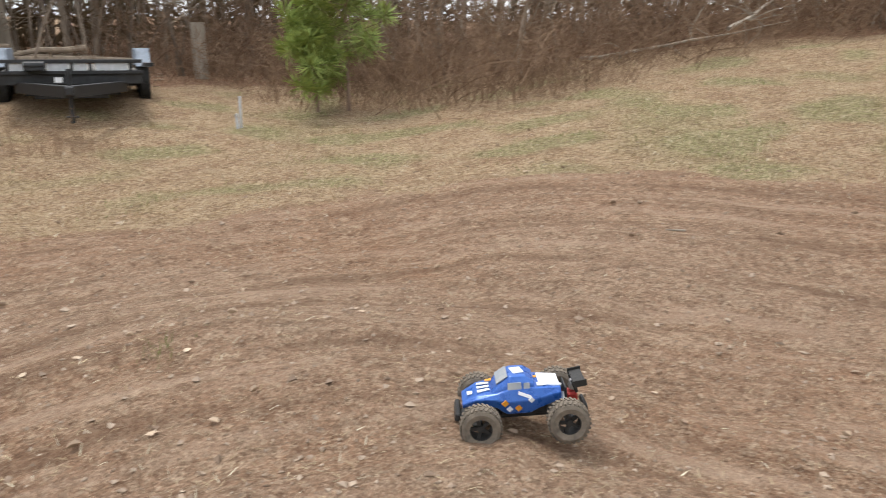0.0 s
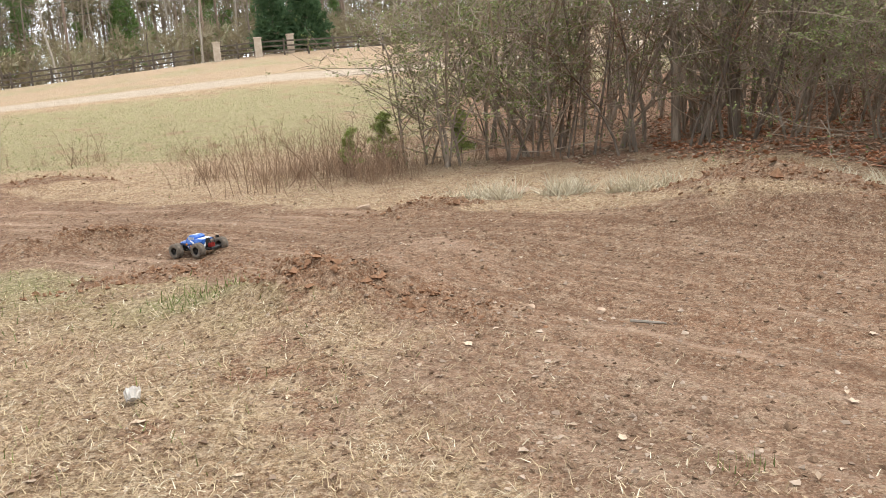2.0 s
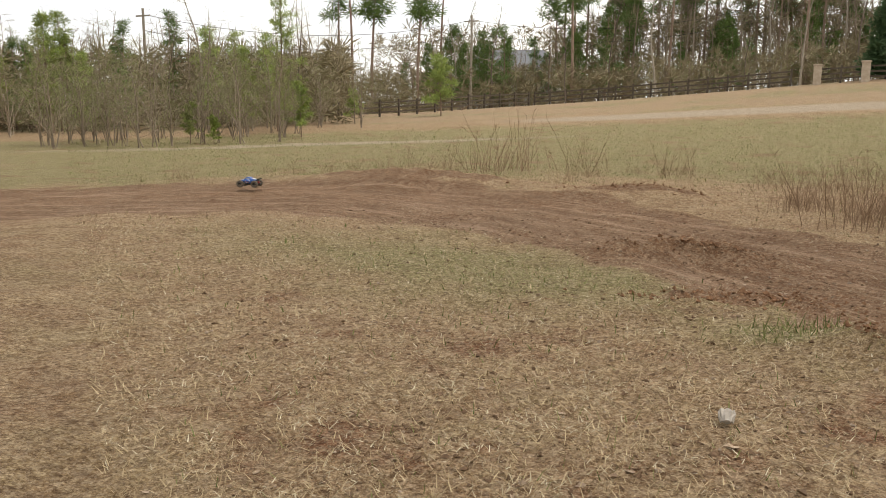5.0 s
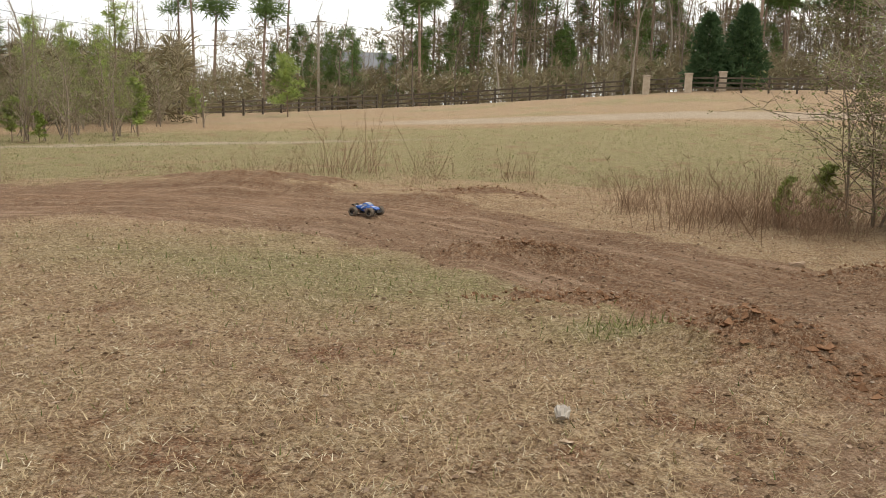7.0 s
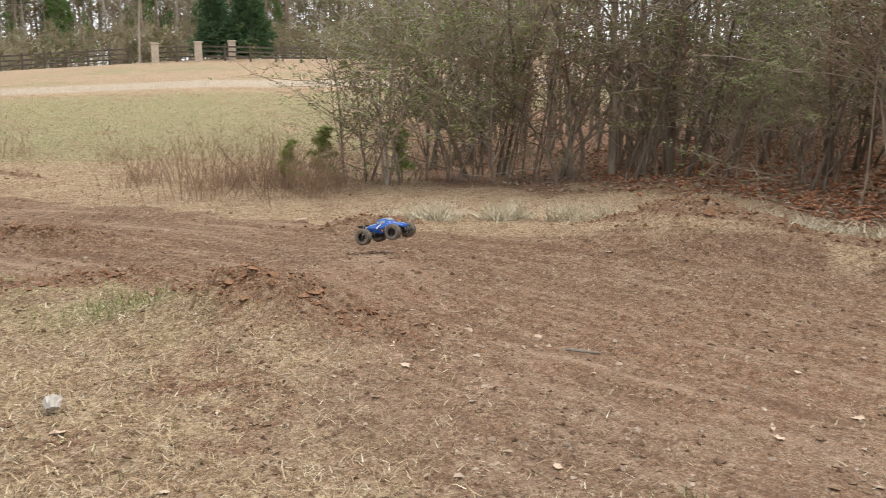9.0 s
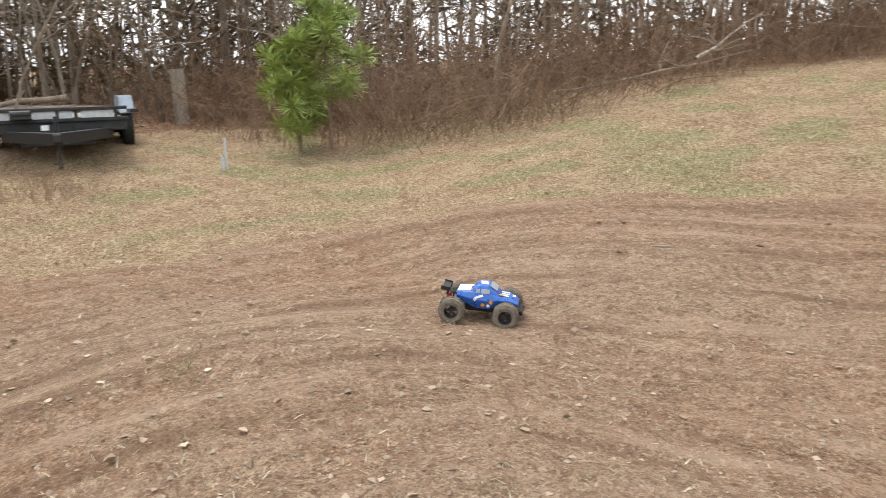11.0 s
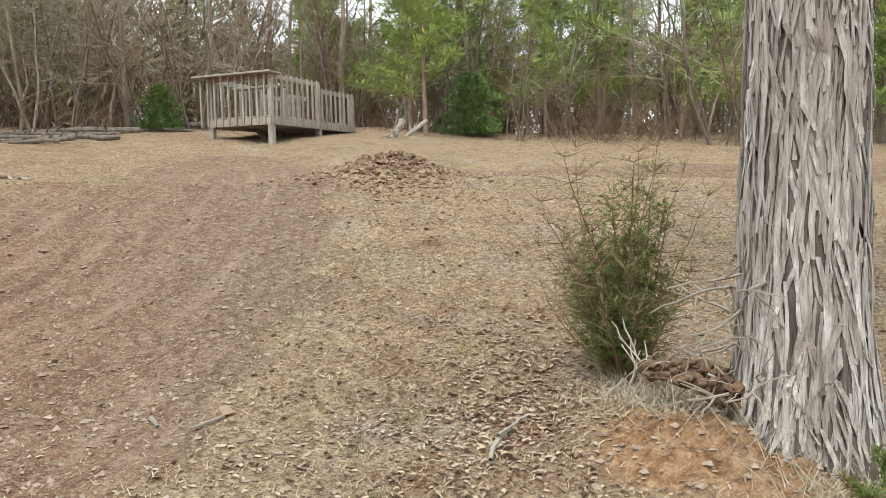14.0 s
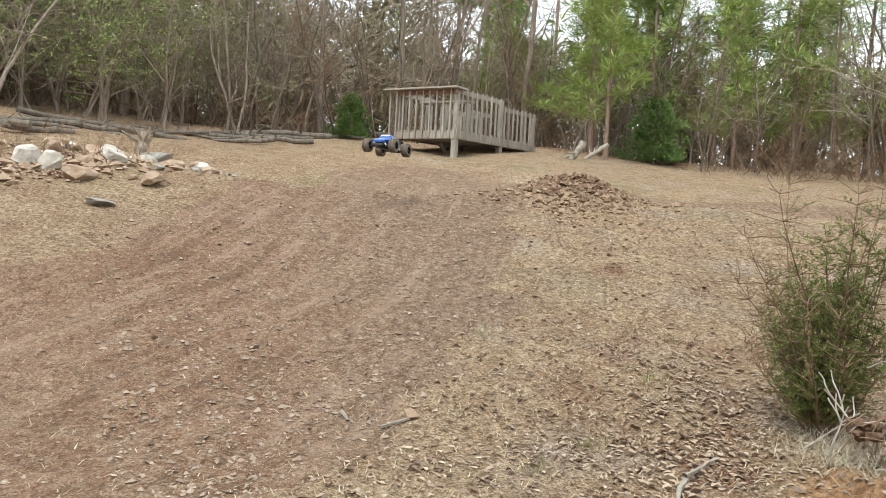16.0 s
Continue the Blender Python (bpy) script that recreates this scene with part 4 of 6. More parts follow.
def polar(az, r):
    return r * math.sin(radians(az)), r * math.cos(radians(az))


for az, r in ((-3.1, 69), (-0.4, 68), (1.75, 69)):
    x, y = polar(az, r)
    p = empty("gate_pillar", "tan stone gate pillar in the far fence", "pillar", "gate pillars", pose(x, y, gz(x, y) - 0.1, 0, 0, 5))
    part("shaft", box(bmesh.new(), (0.55, 0.55, 1.5), (0, 0, 0.75), bevel=0.02), PILLAR, p)
    part("cap", box(bmesh.new(), (0.66, 0.66, 0.12), (0, 0, 1.56), bevel=0.02), PILLAR, p)


def rail_fence(name, a, b, bays, label):
    f = empty(name, label, "fence", m=pose(a[0], a[1], 0))
    pts = [Vector((a[0] + (b[0] - a[0]) * k / bays, a[1] + (b[1] - a[1]) * k / bays)) for k in range(bays + 1)]
    for p in pts:
        q = p - Vector(a)
        part("post", box(bmesh.new(), (0.14, 0.14, 1.35), (q.x, q.y, gz(*p) + 0.62)), FENCE, f)
    for p, q in zip(pts, pts[1:]):
        for h in (0.35, 0.72, 1.1):
            s, e = Vector((p.x - a[0], p.y - a[1], gz(*p) + h)), Vector((q.x - a[0], q.y - a[1], gz(*q) + h))
            d = e - s
            rail = part("rail", box(bmesh.new(), (d.length, 0.05, 0.12)), FENCE, f)
            rail.matrix_local = Matrix.Translation((s + e) / 2) @ d.to_track_quat("X", "Z").to_matrix().to_4x4()


rail_fence("rail_fence", polar(-21, 78), polar(-4.6, 70), 14, "dark wooden rail fence along the field's far edge")
rail_fence("rail_fence", polar(-36, 62), polar(-21.4, 77), 12, "dark wooden rail fence along the field's far edge")
rail_fence("rail_fence", polar(-3.0, 69.5), polar(-0.5, 68.5), 2, "dark gate between stone pillars")
rail_fence("rail_fence", polar(-0.3, 68.6), polar(8, 66), 5, "dark wooden rail fence beside the stone pillars")


def house():
    x, y = polar(-22.6, 118)
    h = empty("house", "white house with grey roof half hidden by trees", "house", m=pose(x, y, gz(x, y) - 0.3, 0, 0, 20))
    part("wall", box(bmesh.new(), (11, 8, 5.6), (0, 0, 2.8)), WALL_WHITE, h)
    bm = bmesh.new()
    a = [bm.verts.new(p) for p in ((-6, -4.6, 5.5), (6, -4.6, 5.5), (6, 4.6, 5.5), (-6, 4.6, 5.5), (-4.5, 0, 8.6), (4.5, 0, 8.6))]
    for f in ((0, 1, 5, 4), (2, 3, 4, 5), (1, 2, 5), (3, 0, 4), (3, 2, 1, 0)):
        bm.faces.new([a[k] for k in f])
    part("roof", bm, ROOF_GREY, h)
    for zz in (1.5, 4.2):
        for xx in (-4, -1.4, 1.4, 4):
            w = part("window", box(bmesh.new(), (1.1, 0.08, 1.5), (xx, -4.03, zz)), GLASS_DARK, h)
            part("frame", box(bmesh.new(), (1.3, 0.05, 0.12), (xx, -4.06, zz + 0.8)), WALL_WHITE, w)


house()
for az, r, hgt in ((-25.4, 84, 9.5), (-47, 75, 9.5)):
    x, y = polar(az, r)
    p = empty("utility_pole", "grey utility pole at the far fence", "utility pole", "utility poles", pose(x, y, gz(x, y) - 0.2))
    part("shaft", cyl(bmesh.new(), 0.14, hgt, (0, 0, hgt / 2), sides=10, top=0.1), BARK_PALE, p)
    part("cross_arm", box(bmesh.new(), (1.6, 0.1, 0.12), (0, 0, hgt - 0.6)), BARK_PALE, p)
tb = Tubes()
spots = [polar(-47, 75), polar(-25.4, 84), polar(-6, 92)]
for (ax, ay), (bx, by) in zip(spots, spots[1:]):
    for up in (7.5, 8.8):
        line = [(ax + (bx - ax) * k / 12, ay + (by - ay) * k / 12, gz(ax, ay) + (gz(bx, by) - gz(ax, ay)) * k / 12 + up - 1.6 * (1 - (k / 6 - 1) ** 2)) for k in range(13)]
        tb.tube(line, [0.022] * 13, 3)
tagged(new("power_line", tb.mesh("power_line", STEEL_BLACK)), "thin dark cables strung between utility poles", "cable")

# ---------------------------------------------------------------- trees and brush
def bare_tree(seed, height, radius, limbs, bark, twig, spread=0.42, low=0.25, stems=1, twigs=5, lean=0.05, buds=None):
    """Meshes of trunk and bare crown (and buds) in the tree's own space."""
    r = random.Random(seed)
    trunk, crown, leaf = Tubes(), Tubes(), Tubes()
    for s in range(stems):
        start = Vector((r.uniform(-0.25, 0.25), r.uniform(-0.25, 0.25), -0.1)) if stems > 1 else Vector((0, 0, -0.15))
        h = height * (1 if s == 0 else r.uniform(0.55, 1.0))
        rad = radius * (1 if s == 0 else r.uniform(0.5, 0.9))
        stem = wobbly(r, start, (r.gauss(0, lean), r.gauss(0, lean), 1), h, 10, 0.10 if stems > 1 else 0.075, 0.10)
        trunk.tube(stem, taper(stem, rad, rad * 0.15), 6)
        for k in range(limbs):
            u = low + (1 - low) * (k + r.random()) / limbs
            i = min(9, int(u * 10))
            p = stem[i].lerp(stem[i + 1], u * 10 - i)
            a = r.uniform(0, 6.28)
            ln = h * spread * (1.15 - u) * r.uniform(0.6, 1.3) + 0.25
            limb = wobbly(r, p, (math.cos(a), math.sin(a), r.uniform(0.2, 1.2)), ln, 5, 0.2, 0.15)
            crown.tube(limb, taper(limb, rad * 0.42 * (1.1 - u) + 0.003, 0.004), 3)
            for q in range(3):
                b = limb[r.randrange(1, 5)]
                br = wobbly(r, b, (r.gauss(0, 1), r.gauss(0, 1), r.uniform(-0.2, 1)), ln * r.uniform(0.3, 0.6), 3, 0.28, 0.1)
                crown.tube(br, taper(br, rad * 0.15 * (1.1 - u) + 0.003, 0.0025), 3)
                for _ in range(twigs):
                    c = br[r.randrange(1, 4)]
                    tw = wobbly(r, c, (r.gauss(0, 1), r.gauss(0, 1), r.uniform(-0.4, 0.9)), ln * r.uniform(0.16, 0.38), 2, 0.25)
                    crown.spike(tw[0], tw[2], 0.0055)
                    if buds:
                        for _ in range(buds[1]):
                            d = Vector((r.gauss(0, 1), r.gauss(0, 1), r.gauss(0, 1))).normalized()
                            at = tw[r.randrange(3)] + d * 0.03
                            leaf.blade(at, d, d.orthogonal().normalized(), buds[2] * r.uniform(0.6, 1.3), buds[2] * 0.45)
    return [("trunk", trunk.mesh("trunk", bark)), ("crown", crown.mesh("crown", twig))] + ([("foliage", leaf.mesh("foliage", buds[0]))] if buds else [])


def pine_tree(seed, height, radius, needles, low, clump, count, bark=BARK_PINE, width=0.4, wide=0.03, per=26):
    r = random.Random(seed)
    trunk, leaf = Tubes(), Tubes()
    stem = wobbly(r, (0, 0, -0.2), (r.gauss(0, 0.02), r.gauss(0, 0.02), 1), height, 10, 0.02, 0.1)
    trunk.tube(stem, taper(stem, radius, radius * 0.25), 7)
    for k in range(count):
        u = low + (1 - low) * (k + r.random()) / count
        i = min(9, int(u * 10))
        p = stem[i].lerp(stem[i + 1], u * 10 - i)
        a = r.uniform(0, 6.28)
        ln = height * width * (1.12 - u) * r.uniform(0.45, 1.1) + 0.15
        limb = wobbly(r, p, (math.cos(a), math.sin(a), r.uniform(-0.1, 0.5)), ln, 4, 0.15, 0.15)
        trunk.tube(limb, taper(limb, radius * 0.22 + 0.004, 0.006), 3)
        for q in (1, 2, 3, 4, 4):
            c = limb[q] + Vector((r.gauss(0, 0.3), r.gauss(0, 0.3), r.gauss(0, 0.2))) * clump
            leaf.needle_clump(c, r, clump * r.uniform(0.7, 1.2), per, wide, 0.7)
    leaf.needle_clump(stem[-1], r, clump, per, wide)
    return [("trunk", trunk.mesh("trunk", bark)), ("crown", leaf.mesh("crown", needles))]


def cone_tree(seed, height, width, needles, per, size, wide, uneven=0.2, round_off=0.75):
    r = random.Random(seed)
    trunk, leaf = Tubes(), Tubes()
    stem = wobbly(r, (0, 0, -0.1), (0, 0, 1), height * 0.97, 8, 0.015)
    trunk.tube(stem, taper(stem, height * 0.018, 0.01), 6)
    for k in range(per):
        u = r.random() ** 1.3
        a = r.uniform(0, 6.28)
        lump = 1 + 0.22 * math.sin(3 * a + 9 * u + seed) + 0.12 * math.sin(5 * a - 17 * u)
        rad = width / 2 * (1 - u) ** round_off * r.uniform(0.35, 1.0 + uneven) * lump
        p = Vector((rad * math.cos(a), rad * math.sin(a), 0.06 * height + u * height * 0.93))
        out = Vector((math.cos(a), math.sin(a), r.uniform(0.0, 0.9)))
        for _ in range(7):
            d = (out + 0.6 * Vector((r.gauss(0, 1), r.gauss(0, 1), r.gauss(0, 1)))).normalized()
            leaf.blade(p, d, d.orthogonal().normalized(), size * r.uniform(0.6, 1.3), wide)
    return [("trunk", trunk.mesh("trunk", BARK_DARK)), ("crown", leaf.mesh("crown", needles))]


def plant(kind, meshes, name, label, category, group, x, y, scale=1.0, turn=None, lean=(0, 0)):
    ob = empty(name, label, category, group, pose(x, y, gz(x, y), lean[0], lean[1], random.uniform(0, 360) if turn is None else turn))
    for key, me in meshes:
        p = new(key, me)
        p.parent = ob
        p.scale = (scale, scale, scale)
        if key in ("stalk_tuft", "cane_tangle"):
            tagged(p, kind="stuff")
    return ob


BARE = [bare_tree(11 + k, h, rad, 15, bark, TWIG, 0.30, 0.3) for k, (h, rad, bark) in
        enumerate(((11, 0.11, BARK_GREY), (13, 0.14, BARK_PALE), (9, 0.08, BARK_GREY), (12, 0.12, BARK_DARK)))]
SAPLING = [bare_tree(31 + k, h, rad, 10, bark, twig, 0.36, 0.22, stems, 4, 0.1) for k, (h, rad, bark, twig, stems) in
           enumerate(((5.5, 0.03, BARK_GREY, TWIG, 2), (6.5, 0.045, BARK_DARK, TWIG, 3), (4.2, 0.024, BARK_PALE, TWIG, 3), (5.0, 0.03, BARK_DARK, TWIG_RED, 3), (7.0, 0.05, BARK_GREY, TWIG, 1)))]
LEAFY = [bare_tree(51 + k, h, 0.03, 13, BARK_GREY, TWIG, 0.62, 0.1, 4, 4, 0.24, buds=(LEAF_OLIVE, 7, 0.055)) for k, h in enumerate((4.6, 3.8))]
BUDDED = [bare_tree(61 + k, h, 0.05, 10, BARK_GREY, TWIG, 0.42, 0.12, 3, 3, 0.15, buds=(LEAF_OLIVE, 6, 0.075)) for k, h in enumerate((6.5, 7.5))]
GREENED = [bare_tree(65 + k, h, 0.05, 10, BARK_GREY, TWIG, 0.42, 0.1, 4, 3, 0.15, buds=(LEAF_GREEN, 10, 0.08)) for k, h in enumerate((5.5, 6.5))]
PINE_TALL = [pine_tree(71 + k, h, 0.17, NEEDLE_PINE, low, 1.15, 24, BARK_PINE, 0.16, 0.085, 19) for k, (h, low) in enumerate(((21, 0.55), (18, 0.5), (23, 0.62)))]
PINE_MID = [pine_tree(81 + k, h, 0.1, NEEDLE_YOUNG if k < 2 else NEEDLE_PINE, 0.15, 0.5, 28, BARK_PINE, 0.24, 0.021, 27) for k, h in enumerate((9.5, 7.5, 8.5))]
PINE_YOUNG = [pine_tree(91 + k, h, 0.03, NEEDLE_YOUNG, 0.3, 0.2, 16, BARK_PINE, 0.24, 0.0042, 75) for k, h in enumerate((2.4, 1.6))]
CEDAR = [cone_tree(101, 7.0, 3.0, NEEDLE_DARK, 1500, 0.5, 0.1, 0.35, 0.5), cone_tree(102, 2.6, 1.9, NEEDLE_PINE, 900, 0.2, 0.05, 0.4, 0.45)]
STALKS = []
for k in range(3):
    tb, r = Tubes(), random.Random(200 + k)
    for _ in range(26):
        s = Vector((r.gauss(0, 0.42), r.gauss(0, 0.42), -0.03))
        st = wobbly(r, s, (r.gauss(0, 0.3), r.gauss(0, 0.3), 1), r.uniform(0.25, 1.25), 4, 0.14)
        tb.tube(st, taper(st, 0.006, 0.002), 3)
        for _ in range(8):
            b = st[r.randrange(1, 5)]
            tw = wobbly(r, b, (r.gauss(0, 1), r.gauss(0, 1), 0.7), r.uniform(0.08, 0.3), 2, 0.2)
            tb.spike(tw[0], tw[2], 0.003)
    STALKS.append([("stalk_tuft", tb.mesh("stalk_tuft", STALK))])
BRAMBLE = []
for k in range(3):
    tb, r = Tubes(), random.Random(230 + k)
    for _ in range(44):
        s = Vector((r.gauss(0, 0.7), r.gauss(0, 0.7), -0.03))
        a = r.uniform(0, 6.28)
        st = wobbly(r, s, (math.cos(a), math.sin(a), 1.3), r.uniform(0.7, 2.2), 4, 0.26, -0.3)
        tb.tube(st, taper(st, 0.007, 0.002), 3)
        for _ in range(3):
            b = st[r.randrange(1, 5)]
            tw = wobbly(r, b, (r.gauss(0, 1), r.gauss(0, 1), 0.4), r.uniform(0.2, 0.5), 2, 0.2)
            tb.spike(tw[0], tw[2], 0.005)
    BRAMBLE.append([("cane_tangle", tb.mesh("cane_tangle", TWIG_RED))])

pick = random.Random(9)


def spot(az0, az1, r0, r1):
    return polar(pick.uniform(az0, az1), pick.uniform(r0, r1))


def edge_spot(az0, az1, d0, d1):
    az = pick.uniform(az0, az1)
    return polar(az, wood_edge(az) + pick.uniform(d0, d1))


def bare_sapling(x, y, k=None, scale=None):
    plant("sapling", SAPLING[pick.randrange(5) if k is None else k], "bare_sapling", "thin leafless sapling with tangled grey twigs in the thicket", "sapling",
          "saplings in the thicket", x, y, scale or pick.uniform(0.75, 1.15), None, (pick.uniform(-6, 6), pick.uniform(-6, 6)))


def wood_edge(az):
    return float(np.interp(az, [11, 20, 35, 43, 50, 58, 66, 75, 92, 102, 109, 115, 122, 129, 136, 178], [15, 14, 13.4, 11.6, 10.6, 12.2, 14, 17.5, 17.0, 14.2, 13.2, 13.0, 13.8, 15.0, 16.2, 16.5]))


# the thicket beside the jump
for k in range(92):
    az = 15 + 74 * (k + pick.random()) / 92
    bare_sapling(*polar(az, wood_edge(az) + pick.random() ** 1.5 * 7.5))
for az, r, s in ((12.5, 13.6, 1.1), (15.5, 14.2, 1.1), (10.0, 14.2, 0.9), (19, 14.6, 1.1), (24, 15, 1.0), (29, 14.6, 1.0), (34, 14.0, 1.05), (40, 13.2, 0.95), (47, 12.2, 0.95), (55, 13.2, 1.0), (63, 14.6, 1.0)):
    plant("leafy", LEAFY[pick.randrange(2)], "leafy_bush", "tall loose bush with small olive leaves at the thicket's edge", "bush", "leafy bushes", *polar(az, r), s)
for k in range(16):
    plant("budded", BUDDED[pick.randrange(2)], "budding_tree", "slender tree with a thin veil of olive leaves in the thicket", "tree", "budding trees", *spot(18, 62, 14.5, 21), pick.uniform(0.7, 1.0))
for k in range(22):
    plant("bare", BARE[pick.randrange(4)], "bare_tree", "leafless grey-brown tree in the wood", "tree", "bare trees in the wood", *spot(16, 95, 18, 30), pick.uniform(0.7, 1.1))
for k in range(18):
    plant("bramble", BRAMBLE[pick.randrange(3)], "bramble", "arching reddish bramble canes at the wood's edge", "bramble", "brambles", *edge_spot(14, 88, 2.5, 7), pick.uniform(0.5, 0.9))
# a leaning dead branch and fallen limbs at the corner of the wood
def dead_branch(x, y, z, way, length, radius, seed, label):
    r = random.Random(seed)
    ob = empty("dead_branch", label, "branch", "dead branches", pose(x, y, gz(x, y) + z))
    tb = Tubes()
    st = wobbly(r, (0, 0, 0), way, length, 9, 0.10, -0.02)
    tb.tube(st, taper(st, radius, 0.006), 6)
    new("limb", tb.mesh("limb", BARK_PALE)).parent = ob
    for k in range(9):
        tb = Tubes()
        b = st[r.randrange(2, 9)]
        br = wobbly(r, b, (r.gauss(0, 1), r.gauss(0, 1), r.uniform(-0.8, 0.6)), length * r.uniform(0.12, 0.35), 5, 0.28, -0.1)
        tb.tube(br, taper(br, radius * 0.4, 0.004), 4)
        new("side_twig", tb.mesh("side_twig", BARK_PALE)).parent = ob


dead_branch(10.2, 5.6, 2.7, (-0.55, -0.35, -0.62), 3.6, 0.035, 301, "pale dead branch hanging out of the thicket")
dead_branch(10.0, 6.2, 1.5, (-0.3, -0.75, -0.12), 2.6, 0.03, 302, "pale dead branch hanging out of the thicket")
dead_branch(12.8, 5.3, 0.06, (-0.35, -0.95, 0.03), 3.8, 0.05, 303, "fallen grey limb lying on leaf litter")
dead_branch(13.6, 5.8, 0.08, (-0.75, -0.6, 0.04), 3.6, 0.05, 304, "fallen grey limb lying on leaf litter")
dead_branch(12.2, 6.2, 0.05, (0.2, -0.98, 0.12), 3.2, 0.04, 305, "fallen grey limb lying on leaf litter")
dead_branch(13.2, -7.5, 0.1, (-0.5, -0.85, 0.05), 3.4, 0.04, 306, "fallen grey limb lying on leaf litter")
dead_branch(11.2, -9.0, 0.4, (0.6, -0.7, 0.2), 3.0, 0.04, 307, "fallen grey limb lying on leaf litter")

# brush behind the trailer and along the bank
for k in range(56):
    az = 84 + 92 * (k + pick.random()) / 56
    bare_sapling(*polar(az, wood_edge(az) + 0.8 + pick.random() * 6), scale=pick.uniform(0.6, 1.0))
for k in range(120):
    az = 92 + 86 * (k + pick.random()) / 120
    plant("bramble", BRAMBLE[pick.randrange(3)], "bramble", "arching reddish bramble canes at the wood's edge", "bramble", "brambles",
          *polar(az, wood_edge(az) + pick.random() * 4), pick.uniform(0.7, 1.3))
for k in range(24):
    plant("bare", BARE[pick.randrange(4)], "bare_tree", "leafless grey-brown tree in the wood", "tree", "bare trees in the wood", *spot(84, 185, 18, 32), pick.uniform(0.7, 1.1))
plant("pine", PINE_YOUNG[0], "young_pine", "soft green young pine growing in the dead grass", "pine", "young pines", *polar(104.3, 12.7), 1.15)
plant("pine", PINE_YOUNG[1], "young_pine", "soft green young pine growing in the dead grass", "pine", "young pines", *polar(102.3, 12.6), 1.1)
for k in range(34):
    az = 98 + 60 * (k + pick.random()) / 34
    plant("stalks", STALKS[pick.randrange(3)], "weed_clump", "dry reddish-brown brush before the wood", "weeds", "weed clumps", *polar(az, wood_edge(az) - pick.uniform(0.0, 1.2)), pick.uniform(0.6, 1.2) * (1.0 if az < 120 else 0.6))
# weeds about the trailer's tongue
for x, y, s in ((9.9, 0.75, 0.45), (10.0, 1.15, 0.5), (10.15, 0.45, 0.45), (10.4, 1.6, 0.35), (9.7, 0.2, 0.3)):
    plant("stalks", STALKS[pick.randrange(3)], "weed_clump", "dry brown weed stalks standing in the grass", "weeds", "weed clumps", x, y, s)
for k in range(11):
    plant("bare", BARE[3 if k % 3 else 0], "bare_tree", "dark leafless trunk at the thicket's edge", "tree", "bare trees in the wood", *edge_spot(15, 62, 0.4, 4.5), pick.uniform(0.6, 0.85))
# weeds at the ditch before the field
for k in range(26):
    plant("stalks", STALKS[pick.randrange(3)], "weed_clump", "dense dry reddish-brown weeds along the ditch", "weeds", "weed clumps", *spot(-6, 8.5, 12.9, 15.4), pick.uniform(0.22, 0.8))
for k in range(15):
    x, y = polar(pick.gauss(7, 5), pick.uniform(12.0, 14.8))
    plant("stalks", STALKS[pick.randrange(3)], "weed_clump", "dry brown weed stalks standing in the grass", "weeds", "weed clumps", x, y, pick.uniform(0.3, 1.0))
for k in range(6):
    x, y = polar(pick.uniform(3, 10), pick.uniform(12.2, 13.6))
    plant("stalks", STALKS[pick.randrange(3)], "weed_clump", "tall reddish weed stalks standing in the grass", "weeds", "weed clumps", x, y, pick.uniform(0.7, 1.0))
for az, r, s in ((7.5, 14, 0.42), (5.2, 13.2, 0.34), (13, 14.2, 0.4)):
    plant("pine", PINE_YOUNG[0], "young_pine", "soft green young pine growing in the dead grass", "pine", "young pines", *polar(az, r), s)
for az, r, s in ((-22.5, 21, 1.5), (-23.6, 20.6, 1.1), (-18, 22, 0.8), (-2, 18, 0.6), (-12, 20, 0.9), (-30, 20, 0.7), (-26, 21, 0.8)):
    plant("stalks", STALKS[pick.randrange(3)], "weed_clump", "tall reddish weed stalks standing in the grass", "weeds", "weed clumps", *polar(az, r), s)
for k in range(30):
    plant("stalks", STALKS[pick.randrange(3)], "weed_clump", "dry brown weed stalks standing in the grass", "weeds", "weed clumps", *spot(-48, 2, 17.5, 22), pick.uniform(0.15, 0.5))

# the far side of the field
for az, r, s in ((0.7, 71, 0.86), (2.9, 72, 0.95)):
    plant("cedar", CEDAR[0], "dark_cedar", "dense dark green conifer behind the gate", "conifer", "conifers at the gate", *polar(az, r), s)
for az, r, s in ((-37.2, 40, 1.15), (-44.5, 38, 0.8), (-43, 36, 0.55), (-27.5, 62, 2.0), (-33.5, 55, 1.0)):
    plant("pine", PINE_YOUNG[0], "young_pine", "bright green young pine at the field's edge", "pine", "young pines", *polar(az, r), s)
for k in range(34):
    plant("pine", PINE_TALL[pick.randrange(3)], "tall_pine", "tall slender pine with a high crown", "pine", "tall pines", *spot(-20, 22, 84, 112), pick.uniform(0.85, 1.15))
for az, r, s in ((-33.5, 90, 1.0), (-32.2, 92, 1.1), (-29.0, 90, 1.05), (-34.5, 96, 0.95), (-27.6, 95, 0.95)):
    plant("pine", PINE_TALL[pick.randrange(3)], "tall_pine", "tall slender pine with a high crown", "pine", "tall pines", *polar(az, r), s)
for k in range(20):
    plant("pine", PINE_MID[2], "green_pine", "bushy green pine behind the far fence", "pine", "bushy pines", *spot(-30, -8, 84, 105), pick.uniform(0.7, 1.1))
for k in range(36):
    plant("bare", BARE[pick.randrange(4)], "bare_tree", "leafless grey-brown tree behind the field", "tree", "bare trees behind the field", *spot(-36, 20, 74, 105), pick.uniform(0.5, 0.95))
